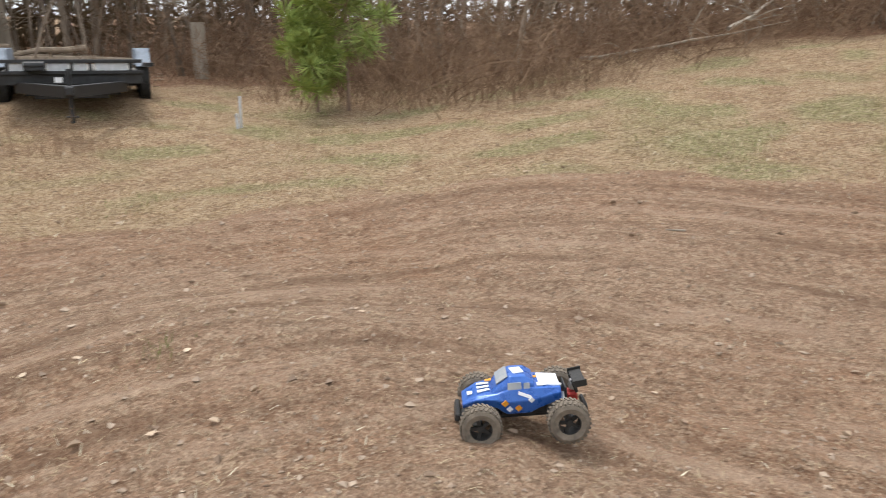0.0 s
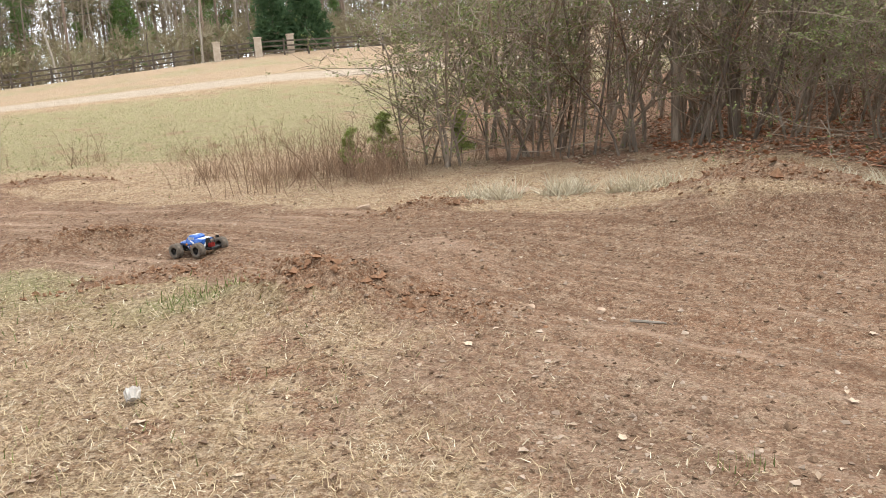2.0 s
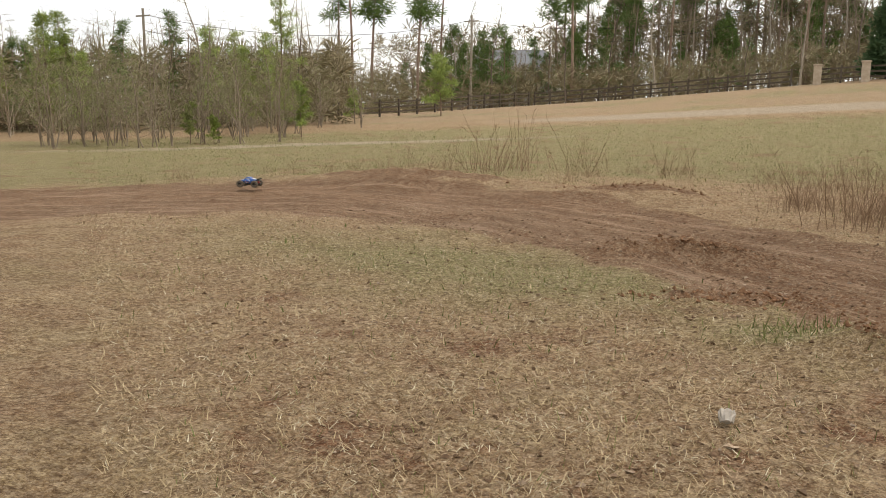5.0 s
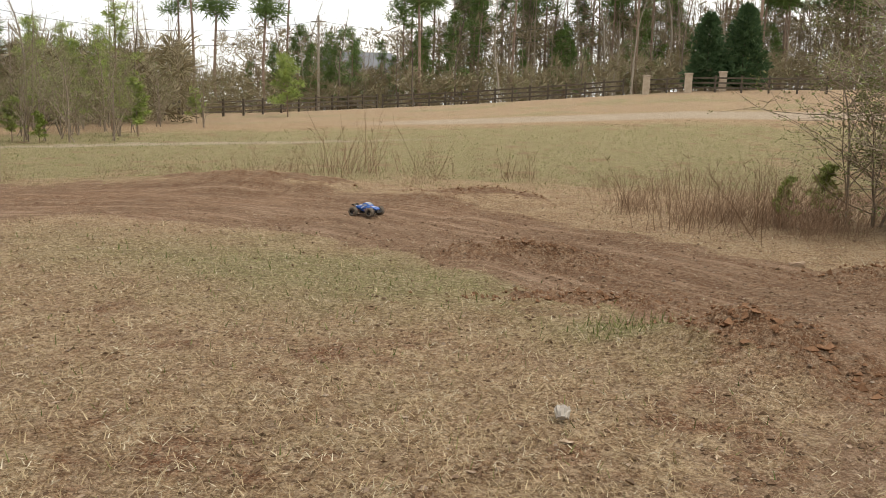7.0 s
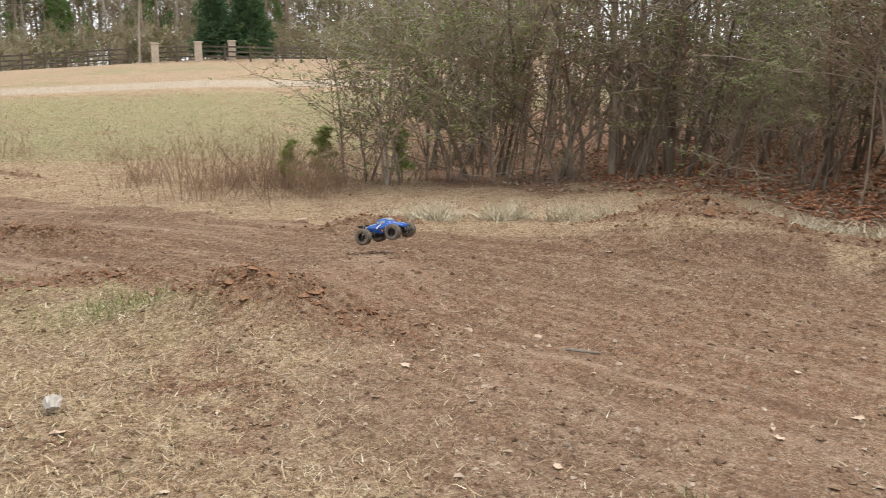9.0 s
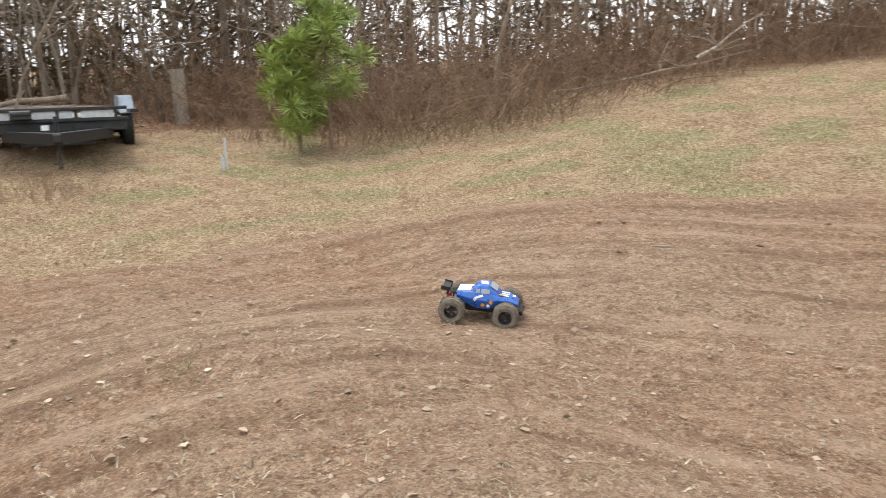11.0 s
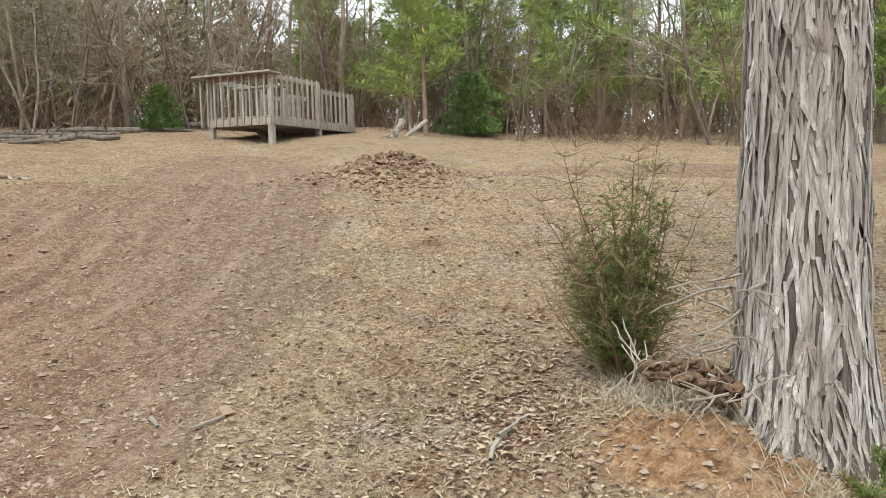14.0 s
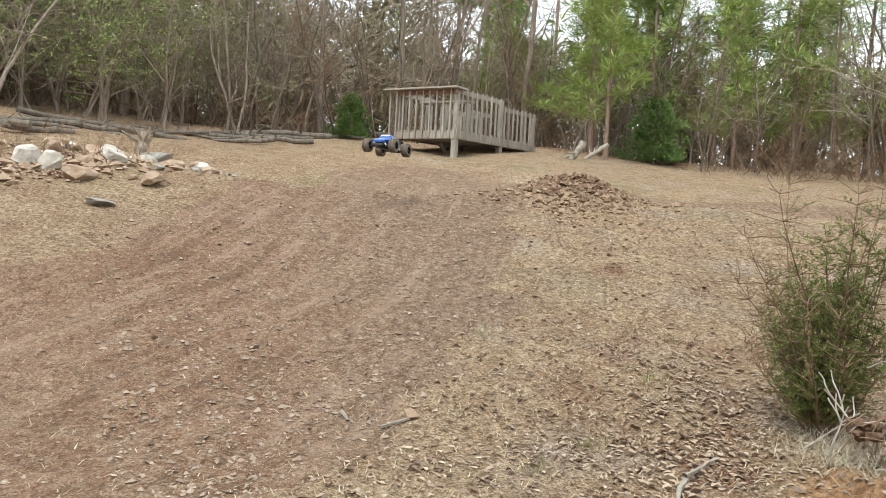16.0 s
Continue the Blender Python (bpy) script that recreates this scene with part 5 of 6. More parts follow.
for k in range(26):
    plant("bare", BARE[pick.randrange(4)], "bare_tree", "leafless grey-brown tree behind the field", "tree", "bare trees behind the field", *spot(-62, -36, 48, 70), pick.uniform(0.38, 0.68))
for k in range(16):
    plant("pine", PINE_MID[pick.randrange(3)], "green_pine", "bushy green pine at the field's edge", "pine", "bushy pines", *spot(-60, -38, 46, 62), pick.uniform(0.6, 0.95))
for k in range(22):
    plant("budded", BUDDED[pick.randrange(2)], "budding_tree", "slender tree with a thin veil of olive leaves", "tree", "budding trees", *spot(-60, -33, 42, 56), pick.uniform(0.5, 0.9))
for k in range(18):
    plant("budded", BUDDED[pick.randrange(2)], "budding_tree", "slender tree with a thin veil of olive leaves", "tree", "budding trees", *spot(-14, 14, 72, 80), pick.uniform(0.35, 0.6))

for k in range(34):
    plant("budded", BUDDED[pick.randrange(2)], "budding_tree", "low bushy tree with dull olive leaves at the field's edge", "tree", "budding trees", *spot(-54, -37.5, 35, 44), pick.uniform(0.4, 0.78))
for k in range(24):
    plant("pine", PINE_MID[2], "green_pine", "bushy green pine behind the far fence", "pine", "bushy pines", *spot(-21.5, 6, 86, 108), pick.uniform(0.6, 1.15))
for k in range(26):
    plant("pine", PINE_TALL[pick.randrange(3)], "tall_pine", "tall slender pine with a high crown", "pine", "tall pines", *spot(-21, 14, 92, 120), pick.uniform(0.8, 1.1))
for k in range(40):
    plant("bare", BARE[pick.randrange(4)], "bare_tree", "leafless grey-brown tree behind the field", "tree", "bare trees behind the field", *spot(-42, 20, 82, 105), pick.uniform(0.6, 1.15))

for x, y, k in ((-1.6, -10.3, 0.5), (-2.3, -10.6, 0.6), (-1.1, -10.1, 0.45), (-2.9, -10.9, 0.5)):
    plant("stalks", STALKS[pick.randrange(3)], "weed_clump", "dry brown weed stalks among the piled rocks", "weeds", "weed clumps", x, y, k)
# the wood round the deck
for k in range(52):
    az = 178 + 105 * (k + pick.random()) / 52
    plant("bare", BARE[pick.randrange(4)], "bare_tree", "leafless grey-brown tree in the wood", "tree", "bare trees in the wood", *polar(az, pick.uniform(21, 34)), pick.uniform(0.6, 1.0))
for k in range(150):
    az = 178 + 105 * (k + pick.random()) / 150
    bare_sapling(*polar(az, pick.uniform(19.8, 28)), scale=pick.uniform(0.65, 1.05))
for k in range(44):
    plant("bramble", BRAMBLE[pick.randrange(3)], "bramble", "arching reddish bramble canes at the wood's edge", "bramble", "brambles", *spot(178, 283, 20, 26), pick.uniform(0.7, 1.3))
for k in range(46):
    plant("pine", PINE_MID[pick.randrange(2)], "yellow_green_pine", "yellow-green young pine behind the deck", "pine", "pines behind the deck", *spot(218, 284, 22, 34), pick.uniform(0.5, 0.95))
for az, r, s in ((225.6, 19.8, 0.6), (224.6, 20.6, 0.65), (254, 22, 0.75), (258, 23, 0.7), (243, 22, 0.55), (234, 22, 0.5), (265, 21.5, 0.8), (249, 22, 0.6)):
    plant("pine", PINE_MID[0], "yellow_green_pine", "yellow-green young pine behind the deck", "pine", "pines behind the deck", *polar(az, r), s)
for k in range(10):
    plant("pine", PINE_TALL[pick.randrange(3)], "tall_pine", "tall slender pine with a high crown", "pine", "tall pines", *spot(180, 285, 34, 52), pick.uniform(0.7, 0.95))
plant("cedar", CEDAR[1], "dark_cedar", "round dark green conifer at the wood's edge", "conifer", "conifers by the deck", *polar(228.9, 21.2), 0.62)
plant("cedar", CEDAR[1], "dark_cedar", "round dark green conifer at the wood's edge", "conifer", "conifers by the deck", *polar(208.0, 20.8), 0.42)
for k in range(16):
    plant("budded", BUDDED[pick.randrange(2)], "budding_tree", "broad tree with a veil of fresh green leaves beyond the rocks", "tree", "budding trees", *spot(176, 203, 17.8, 23), pick.uniform(0.55, 0.85))
for k in range(20):
    plant("green", GREENED[pick.randrange(2)], "leafing_tree", "many-stemmed small tree in fresh green leaf beyond the rocks", "tree", "leafing trees", *spot(176, 198, 17.5, 24), pick.uniform(0.6, 1.0))
for k in range(16):
    plant("green", GREENED[pick.randrange(2)], "leafing_tree", "many-stemmed small tree in fresh green leaf", "tree", "leafing trees", *spot(207, 285, 22, 30), pick.uniform(0.5, 0.9))
plant("sapling", SAPLING[2], "bare_sapling", "thin pale sapling standing by the rock pile", "sapling", "saplings in the thicket", *polar(184, 13.2), 0.72)
plant("sapling", SAPLING[4], "bare_sapling", "thin pale sapling standing at the wood's edge", "sapling", "saplings in the thicket", *polar(185.5, 15.8), 0.7)
log(*polar(224.9, 19.2), 0.7, 0.06, -20, 35, BARK_PALE, "pale broken stump leaning behind the deck", "fallen logs", 0.12, "broken_stump")
log(*polar(223.6, 18.6), 0.5, 0.085, -35, 58, BARK_PALE, "pale broken stump leaning behind the deck", "fallen logs", 0.12, "broken_stump")
log(*polar(194.0, 13.2), 0.6, 0.09, 20, 70, BARK_PALE, "small pale stump by the rock pile", "fallen logs", 0.2, "broken_stump")


def far_woods():
    """The depth of the woods: stems and twig sprays too many to count."""
    r = random.Random(400)
    bark, twig = Tubes(), Tubes()
    zones = [(14, 90, 19, 34, 300, 7), (86, 182, 20, 34, 340, 7), (176, 286, 29, 48, 320, 8), (-18, 24, 92, 130, 330, 16), (-36, -18, 92, 125, 110, 8), (-66, -34, 54, 84, 260, 6.5), (284, 296, 40, 70, 60, 12)]
    for a0, a1, r0, r1, n, tall in zones:
        for _ in range(n):
            x, y = polar(r.uniform(a0, a1), r.uniform(r0, r1))
            z, h = gz(x, y), tall * r.uniform(0.55, 1.15)
            st = wobbly(r, (x, y, z - 0.2), (r.gauss(0, 0.04), r.gauss(0, 0.04), 1), h, 4, 0.04)
            rad = r.uniform(0.03, 0.1) * tall / 9
            bark.tube(st, taper(st, rad, 0.015), 4)
            for _ in range(9):
                p = st[r.randrange(1, 4)].lerp(st[4], r.random())
                br = wobbly(r, p, (r.gauss(0, 1), r.gauss(0, 1), r.uniform(0.1, 1.2)), h * r.uniform(0.08, 0.22), 2, 0.2)
                twig.tube(br, taper(br, 0.012 * tall / 9, 0.004), 3)
                for _ in range(5):
                    t2 = wobbly(r, br[r.randrange(1, 3)], (r.gauss(0, 1), r.gauss(0, 1), r.uniform(0, 1)), h * r.uniform(0.05, 0.12), 1, 0)
                    twig.spike(t2[0], t2[1], 0.009 * tall / 9)
    tagged(new("far_trunks", bark.mesh("far_trunks", BARK_GREY)), "grey trunks of the leafless wood behind", "woods", kind="stuff")
    tagged(new("far_twigs", twig.mesh("far_twigs", TWIG)), "grey haze of twigs of the leafless wood", "woods", kind="stuff")
    leaf = Tubes()
    for a0, a1, r0, r1, n, lo, hi, size in ((-32, 26, 118, 150, 1700, 0, 12, 1.5), (-38, 24, 80, 92, 1100, 0, 3.5, 1.0), (-20, 24, 95, 118, 1200, 1, 10, 1.4), (-38, -20, 95, 118, 400, 0, 5, 1.3), (176, 214, 26, 40, 1500, 0, 6.5, 0.8), (176, 290, 28, 42, 1500, 0, 3.5, 0.8), (-66, -34, 54, 78, 1400, 0, 5.0, 1.1), (176, 290, 25, 36, 1100, 0, 3.0, 0.7), (-70, -34, 80, 110, 420, 0, 5.5, 1.3), (176, 290, 40, 56, 700, 0, 6, 1.0)):
        for _ in range(n):
            x, y = polar(r.uniform(a0, a1), r.uniform(r0, r1))
            leaf.needle_clump((x, y, gz(x, y) + r.uniform(lo, hi)), r, size * r.uniform(0.7, 1.4), 18, size * 0.07)
    tagged(new("far_undergrowth", leaf.mesh("far_undergrowth", bark_material("far_brush", (0.20, 0.175, 0.095), (0.44, 0.37, 0.26), 0.4))), "dull brown and green brush deep in the wood", "brush", kind="stuff")
    leaf = Tubes()
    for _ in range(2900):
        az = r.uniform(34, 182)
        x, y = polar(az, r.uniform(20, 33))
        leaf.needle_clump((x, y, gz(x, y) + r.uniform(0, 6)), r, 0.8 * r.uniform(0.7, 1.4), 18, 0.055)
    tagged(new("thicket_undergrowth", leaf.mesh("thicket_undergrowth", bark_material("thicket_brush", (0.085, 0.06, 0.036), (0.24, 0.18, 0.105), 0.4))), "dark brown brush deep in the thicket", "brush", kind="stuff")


far_woods()


# ---------------------------------------------------------------- the old cedar and its juniper bush
def shaggy_bark(name="shaggy_grey_bark", deep=0.0):
    m = Mat(name, 0.95, 0.15)
    n = m.noise(11, 6, 0.75, (1, 1, 0.09))
    k = m.noise(40, 4, 0.7, (1, 1, 0.12))
    col = m.ramp(n, [(0.3, (0.30, 0.245, 0.21)), (0.46, (0.53, 0.485, 0.44)), (0.6, (0.78, 0.74, 0.69))])
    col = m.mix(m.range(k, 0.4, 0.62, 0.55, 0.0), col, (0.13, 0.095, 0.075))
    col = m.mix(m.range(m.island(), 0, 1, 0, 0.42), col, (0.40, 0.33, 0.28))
    # deep: share of dark brown painted in as shade between the strips
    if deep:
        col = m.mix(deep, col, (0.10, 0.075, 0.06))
    return m.done(col, m.math("ADD", n, k), 0.03, 0.8)


def old_cedar():
    cx, cy = -3.4, -1.47
    g = gz(cx, cy)
    t = empty("cedar_trunk", "old cedar trunk with shaggy grey peeling bark", "tree", m=pose(cx, cy, g))
    bark = shaggy_bark()
    r = random.Random(500)
    steps, rings, height = 150, 90, 7.0
    verts, faces = [], []
    lumps = [(r.uniform(0, 6.28), r.uniform(0.2, 2.5), r.uniform(-0.02, 0.03)) for _ in range(10)]

    def radius_at(a, z):
        flare = 0.215 - 0.010 * z + 0.11 * math.exp(-max(z, 0) / 0.22) * (0.65 + 0.35 * math.cos(5 * a + 1.0)) + 0.03 * math.exp(-max(z, 0) / 0.8)
        for b, zz, amp in lumps:
            da = (a - b + math.pi) % (2 * math.pi) - math.pi
            flare += amp * math.exp(-(da / 0.5) ** 2 - ((z - zz) / 0.5) ** 2)
        s = noise.noise(Vector((9 * math.cos(a), 9 * math.sin(a), 0.7 * z)))
        s2 = noise.noise(Vector((23 * math.cos(a), 23 * math.sin(a), 1.6 * z + 7)))
        return flare + 0.032 * abs(s) + 0.02 * s2

    for k in range(rings):
        z = -0.25 + (height + 0.25) * (k / (rings - 1)) ** 1.4
        for q in range(steps):
            a = 2 * math.pi * q / steps
            rr = radius_at(a, z)
            verts.append((rr * math.cos(a), rr * math.sin(a), z))
    for k in range(rings - 1):
        for q in range(steps):
            u, w = k * steps + q, k * steps + (q + 1) % steps
            faces.append((u, w, w + steps, u + steps))
    # core coloured darker than the strips, so their gaps look shaded
    mesh_object("trunk", verts, faces, shaggy_bark("shaded_bark_gaps", 0.78), t)
    # loose strips of bark, overlapping and standing off at their ends
    sv, sf = [], []
    for _ in range(1500):
        a, z0 = r.uniform(0, 6.28), r.uniform(-0.28, 3.3)
        ln, w = r.uniform(0.2, 0.75), r.uniform(0.010, 0.032)
        n0 = len(sv)
        drift, sway, phase = r.gauss(0, 0.2), r.uniform(0, 0.12), r.uniform(0, 6)
        lift0, lift1 = r.random() ** 3 * 0.010, r.random() ** 6 * 0.022
        base = r.uniform(0.0, 0.022)
        for i in range(6):
            u = i / 5
            aa, z = a + drift * u + sway * math.sin(phase + 5 * u), z0 + ln * u
            rr = radius_at(aa, z) + base + lift0 * u ** 3 + lift1 * (1 - u) ** 3
            ww = w * (0.25 + 0.75 * math.sin(math.pi * (0.12 + 0.76 * u))) * r.uniform(0.8, 1.2) / rr
            tip = r.uniform(-0.3, 0.3) * ww
            for sgn in (-0.5, 0.5):
                sv.append((rr * math.cos(aa + sgn * ww + tip), rr * math.sin(aa + sgn * ww + tip), z))
            sv.append(((rr - 0.009) * math.cos(aa), (rr - 0.009) * math.sin(aa), z))
        for i in range(5):
            b = n0 + 3 * i
            sf += [(b, b + 1, b + 4, b + 3), (b + 1, b + 2, b + 5, b + 4), (b + 2, b, b + 3, b + 5)]
        sf += [(n0, n0 + 2, n0 + 1), (n0 + 15, n0 + 16, n0 + 17)]
    tagged(mesh_object("loose_bark", sv, sf, bark, t, flat=True), kind="stuff")
    # broken twigs low on the trunk, and limbs far above
    limbs, leaf = Tubes(), Tubes()
    for a, z, ln in ((-1.2, 0.62, 0.42), (-0.9, 0.55, 0.34), (-0.3, 0.66, 0.26), (-1.0, 0.40, 0.4), (-0.5, 0.45, 0.3), (-0.75, 0.7, 0.36), (-1.5, 0.5, 0.5), (-0.2, 0.3, 0.3), (-0.6, 0.25, 0.42)):
        dead = Tubes()
        st = wobbly(r, (0.23 * math.cos(a), 0.23 * math.sin(a), z), (math.cos(a), math.sin(a), -0.3), ln, 7, 0.26)
        dead.tube(st, taper(st, 0.008, 0.003), 5)
        for _ in range(4):
            br = wobbly(r, st[r.randrange(1, 6)], (r.gauss(0, 1), r.gauss(0, 1), r.gauss(0, 1)), 0.16, 3, 0.3)
            dead.tube(br, taper(br, 0.006, 0.002), 4)
        new("dead_twig", dead.mesh("dead_twig", BARK_PALE)).parent = t
    for k in range(26):
        a, z = r.uniform(0, 6.28), r.uniform(4.2, 7.2)
        st = wobbly(r, (0, 0, z), (math.cos(a), math.sin(a), 0.5), r.uniform(1.0, 2.4), 5, 0.15, 0.1)
        limbs.tube(st, taper(st, 0.05, 0.01), 5)
        for q in (2, 3, 4, 5, 5):
            leaf.needle_clump(st[q], r, 0.45, 26, 0.05)
    for name, tb, mat in (("limbs", limbs, BARK_GREY), ("crown", leaf, LEAF_JUNIPER)):
        p = new(name, tb.mesh(name, mat))
        p.parent = t


old_cedar()


LEAF_TIP = leaf_material("browned_juniper_tips", (0.19, 0.15, 0.055), (0.40, 0.31, 0.14))


def juniper(x, y, height, width, seed, count, label):
    """A loose cone of upright stems: dense green sprays within, browned thin tips outside."""
    r = random.Random(seed)
    b = empty("juniper_bush", label, "bush", "juniper bushes", pose(x, y, gz(x, y)))
    stems, leaf, tips = Tubes(), Tubes(), Tubes()
    for k in range(count):
        a = r.uniform(0, 6.28)
        h = height * (1 - 0.62 * r.random() ** 0.7) if k else height
        s0, out = width * r.uniform(0.0, 0.06), (0.95 * width / height) * r.uniform(0.1, 1.3) * (1.25 - h / height + 0.12)
        st = wobbly(r, (s0 * math.cos(a), s0 * math.sin(a), -0.03), (out * math.cos(a), out * math.sin(a), 0.75), h, 9, 0.08, 0.12)
        stems.tube(st, taper(st, 0.007, 0.0013), 4)
        for q in range(2, 10):
            for _ in range(6):
                br = wobbly(r, st[q], (r.gauss(0, 1), r.gauss(0, 1), r.uniform(0.0, 1.1)), height * r.uniform(0.05, 0.13), 3, 0.2)
                stems.tube(br, taper(br, 0.0022, 0.0009), 3)
                for c in br[1:]:
                    u, off = c.z / height, math.hypot(c.x, c.y) / (0.5 * width)
                    core = max(0.0, 1 - off / (0.95 - 0.35 * abs(u - 0.42) / 0.42)) if u < 0.84 else 0.0
                    for _ in range(int(8.5 * core ** 0.6 + 1.8 * r.random())):
                        d = (Vector((r.gauss(0, 1), r.gauss(0, 1), r.gauss(0, 1))) + Vector((0, 0, 0.6))).normalized()
                        (leaf if core > 0.12 or r.random() < 0.25 else tips).blade(c, d, d.orthogonal().normalized(), r.uniform(0.012, 0.036), 0.0055)
    for name, tb, mat in (("stem_tangle", stems, TWIG_RED), ("foliage", leaf, LEAF_JUNIPER), ("browned_spray", tips, LEAF_TIP)):
        p = new(name, tb.mesh(name, mat))
        p.parent = b


juniper(-3.85, -2.57, 1.5, 0.9, 510, 44, "wispy green-brown juniper bush beside the old cedar")
juniper(-2.98, -0.98, 0.36, 0.45, 511, 12, "low green juniper at the cedar's foot")


def bleached_branch(x, y, seed, height, lean):
    """A dead forked branch standing up out of the bush."""
    r = random.Random(seed)
    ob = empty("dead_branch", "bleached forked dead branch beside the juniper", "branch", "dead branches", pose(x, y, gz(x, y)))
    for k, (ln, rad) in enumerate(((height, 0.0065), (height * 0.45, 0.0045), (height * 0.35, 0.0035))):
        tb = Tubes()
        st = wobbly(r, (0, 0, -0.02) if k == 0 else main[4 + k], (lean + r.gauss(0, 0.35) * (k > 0), r.gauss(0, 0.3), 1), ln, 7, 0.16)
        main = st if k == 0 else main
        tb.tube(st, taper(st, rad, 0.003), 6)
        new("limb" if k == 0 else "side_twig", tb.mesh("limb", BARK_BLEACHED)).parent = ob


BARK_BLEACHED = bark_material("bleached_wood", (0.34, 0.29, 0.24), (0.70, 0.64, 0.57), 14)
bleached_branch(-3.52, -2.5, 521, 0.36, -0.15)
bleached_branch(-3.5, -2.13, 522, 0.42, 0.25)
bleached_branch(-3.42, -2.3, 523, 0.3, 0.1)


def root_bank():
    """Roots and crumbling soil hanging over a hollow in the bank at the cedar's foot."""
    r = random.Random(530)
    cx, cy = -3.36, -1.86
    g = gz(cx, cy)
    ob = empty("root_tangle", "tangle of roots over a dark hollow in the clay bank", "roots", m=pose(cx, cy, g))
    along, out = Vector((-0.5, -0.86, 0)), Vector((0.86, -0.5, 0))
    lip = bmesh.new()
    for k in range(150):
        u = r.uniform(-0.32, 0.36)
        at = along * u + out * (0.05 + r.gauss(0, 0.05)) + Vector((0, 0, 0.10 + 0.03 * math.cos(4 * u) + r.gauss(0, 0.025)))
        size = r.uniform(0.012, 0.036)
        made = bmesh.ops.create_icosphere(lip, subdivisions=1, radius=size, matrix=Matrix.Translation(at) @ Matrix.Diagonal((1.2, 1.2, 0.7, 1)))
        for v in made["verts"]:
            v.co += 0.45 * size * noise.noise_vector(v.co * 60)
    part("soil_lip", lip, CLOD_HEAP, ob, "crumbling red-brown soil lip")
    for k in range(34):
        tb = Tubes()
        u = r.uniform(-0.38, 0.38)
        start = along * u + out * r.uniform(-0.02, 0.12) + Vector((0, 0, 0.16 + r.uniform(-0.02, 0.05)))
        way = along * r.gauss(0, 0.8) + out * r.uniform(0.1, 0.9) + Vector((0, 0, r.uniform(-0.9, 0.15)))
        st = wobbly(r, start, way, r.uniform(0.1, 0.38), 7, 0.3, -0.12)
        rad = r.uniform(0.0018, 0.006)
        tb.tube(st, taper(st, rad, 0.0012), 5)
        new("root", tb.mesh("root", BARK_BLEACHED if k % 3 == 0 else STALK)).parent = ob


root_bank()


# ---------------------------------------------------------------- scattered small things
def blades(name, n, az0, az1, r0, r1, length, width, flat, keep, material, label, seed, category="grass"):
    """Grass as single blades; keep(masks, x, y) gives the chance for each."""
    q = np.random.default_rng(seed)
    az, r = np.radians(q.uniform(az0, az1, n)), np.exp(q.uniform(math.log(r0), math.log(r1), n))
    x, y = r * np.sin(az), r * np.cos(az)
    ok = q.random(n) < keep(ground_masks(x, y), x, y)
    x, y, r = x[ok], y[ok], r[ok]
    n = len(x)
    z = terrain(x, y)
    a, b = q.uniform(0, 6.28, n), q.uniform(0, 6.28, n)
    ln = length * q.uniform(0.5, 1.4, n) * (1 + 0.02 * r)
    rise = q.uniform(flat[0], flat[1], n)
    w = width * q.uniform(0.6, 1.4, n) * (1 + 0.12 * r)
    tip = np.column_stack([x + ln * np.cos(a) * (1 - rise), y + ln * np.sin(a) * (1 - rise), z + ln * rise + 0.004])
    sx, sy = w * np.cos(b) / 2, w * np.sin(b) / 2
    left, right = np.column_stack([x - sx, y - sy, z]), np.column_stack([x + sx, y + sy, z])
    bow = np.column_stack([0 * x, 0 * x, 0.12 * ln])
    mid_l, mid_r = left * 0.45 + tip * 0.55 + bow, right * 0.45 + tip * 0.55 + bow
    verts = np.stack([left, right, mid_l, mid_r, tip], 1).reshape(-1, 3)
    base = 5 * np.arange(n)
    faces = np.concatenate([np.column_stack([base, base + 1, base + 3]), np.column_stack([base, base + 3, base + 2]), np.column_stack([base + 2, base + 3, base + 4])])
    me = bpy.data.meshes.new(name)
    me.from_pydata(verts.tolist(), [], faces.tolist())
    me.materials.append(material)
    return tagged(new(name, me), label, category, kind="stuff")


blades("dead_grass", 75000, -52, 62, 2.3, 22, 0.07, 0.0035, (0.05, 0.5), lambda m, x, y: (1 - m["dirt"]) * (1 - m["litter"]), GRASS_DRY, "short dead straw-coloured grass", 601)
blades("dead_grass", 45000, 62, 175, 4.0, 17, 0.075, 0.0035, (0.05, 0.5), lambda m, x, y: (1 - m["dirt"]) * (1 - m["litter"]), GRASS_DRY, "short dead straw-coloured grass", 602)
blades("dead_grass", 70000, 175, 285, 2.3, 26, 0.06, 0.0035, (0.03, 0.35), lambda m, x, y: (1 - 0.85 * m["dirt"]) * 0.8, GRASS_DRY, "short dead straw-coloured grass", 603)
blades("bleached_straw", 30000, -52, 62, 2.2, 12, 0.055, 0.004, (0.0, 0.3), lambda m, x, y: (1 - 0.9 * m["dirt"]) * np.clip(0.35 + 0.5 * waves(x, y, 0.8, 33), 0, 1), GRASS_BLEACHED, "pale bits of straw among dead grass", 613)
blades("bleached_straw", 26000, 175, 285, 2.2, 12, 0.05, 0.004, (0.0, 0.25), lambda m, x, y: (1 - 0.85 * m["dirt"]) * np.clip(0.3 + 0.5 * waves(x, y, 0.8, 34), 0, 1), GRASS_BLEACHED, "pale bits of straw among dead grass", 614)
blades("bleached_straw", 16000, 62, 175, 2.2, 13, 0.055, 0.004, (0.0, 0.3), lambda m, x, y: (1 - 0.85 * m["dirt"]) * np.clip(0.3 + 0.5 * waves(x, y, 0.8, 35), 0, 1), GRASS_BLEACHED, "pale bits of straw among dead grass", 615)
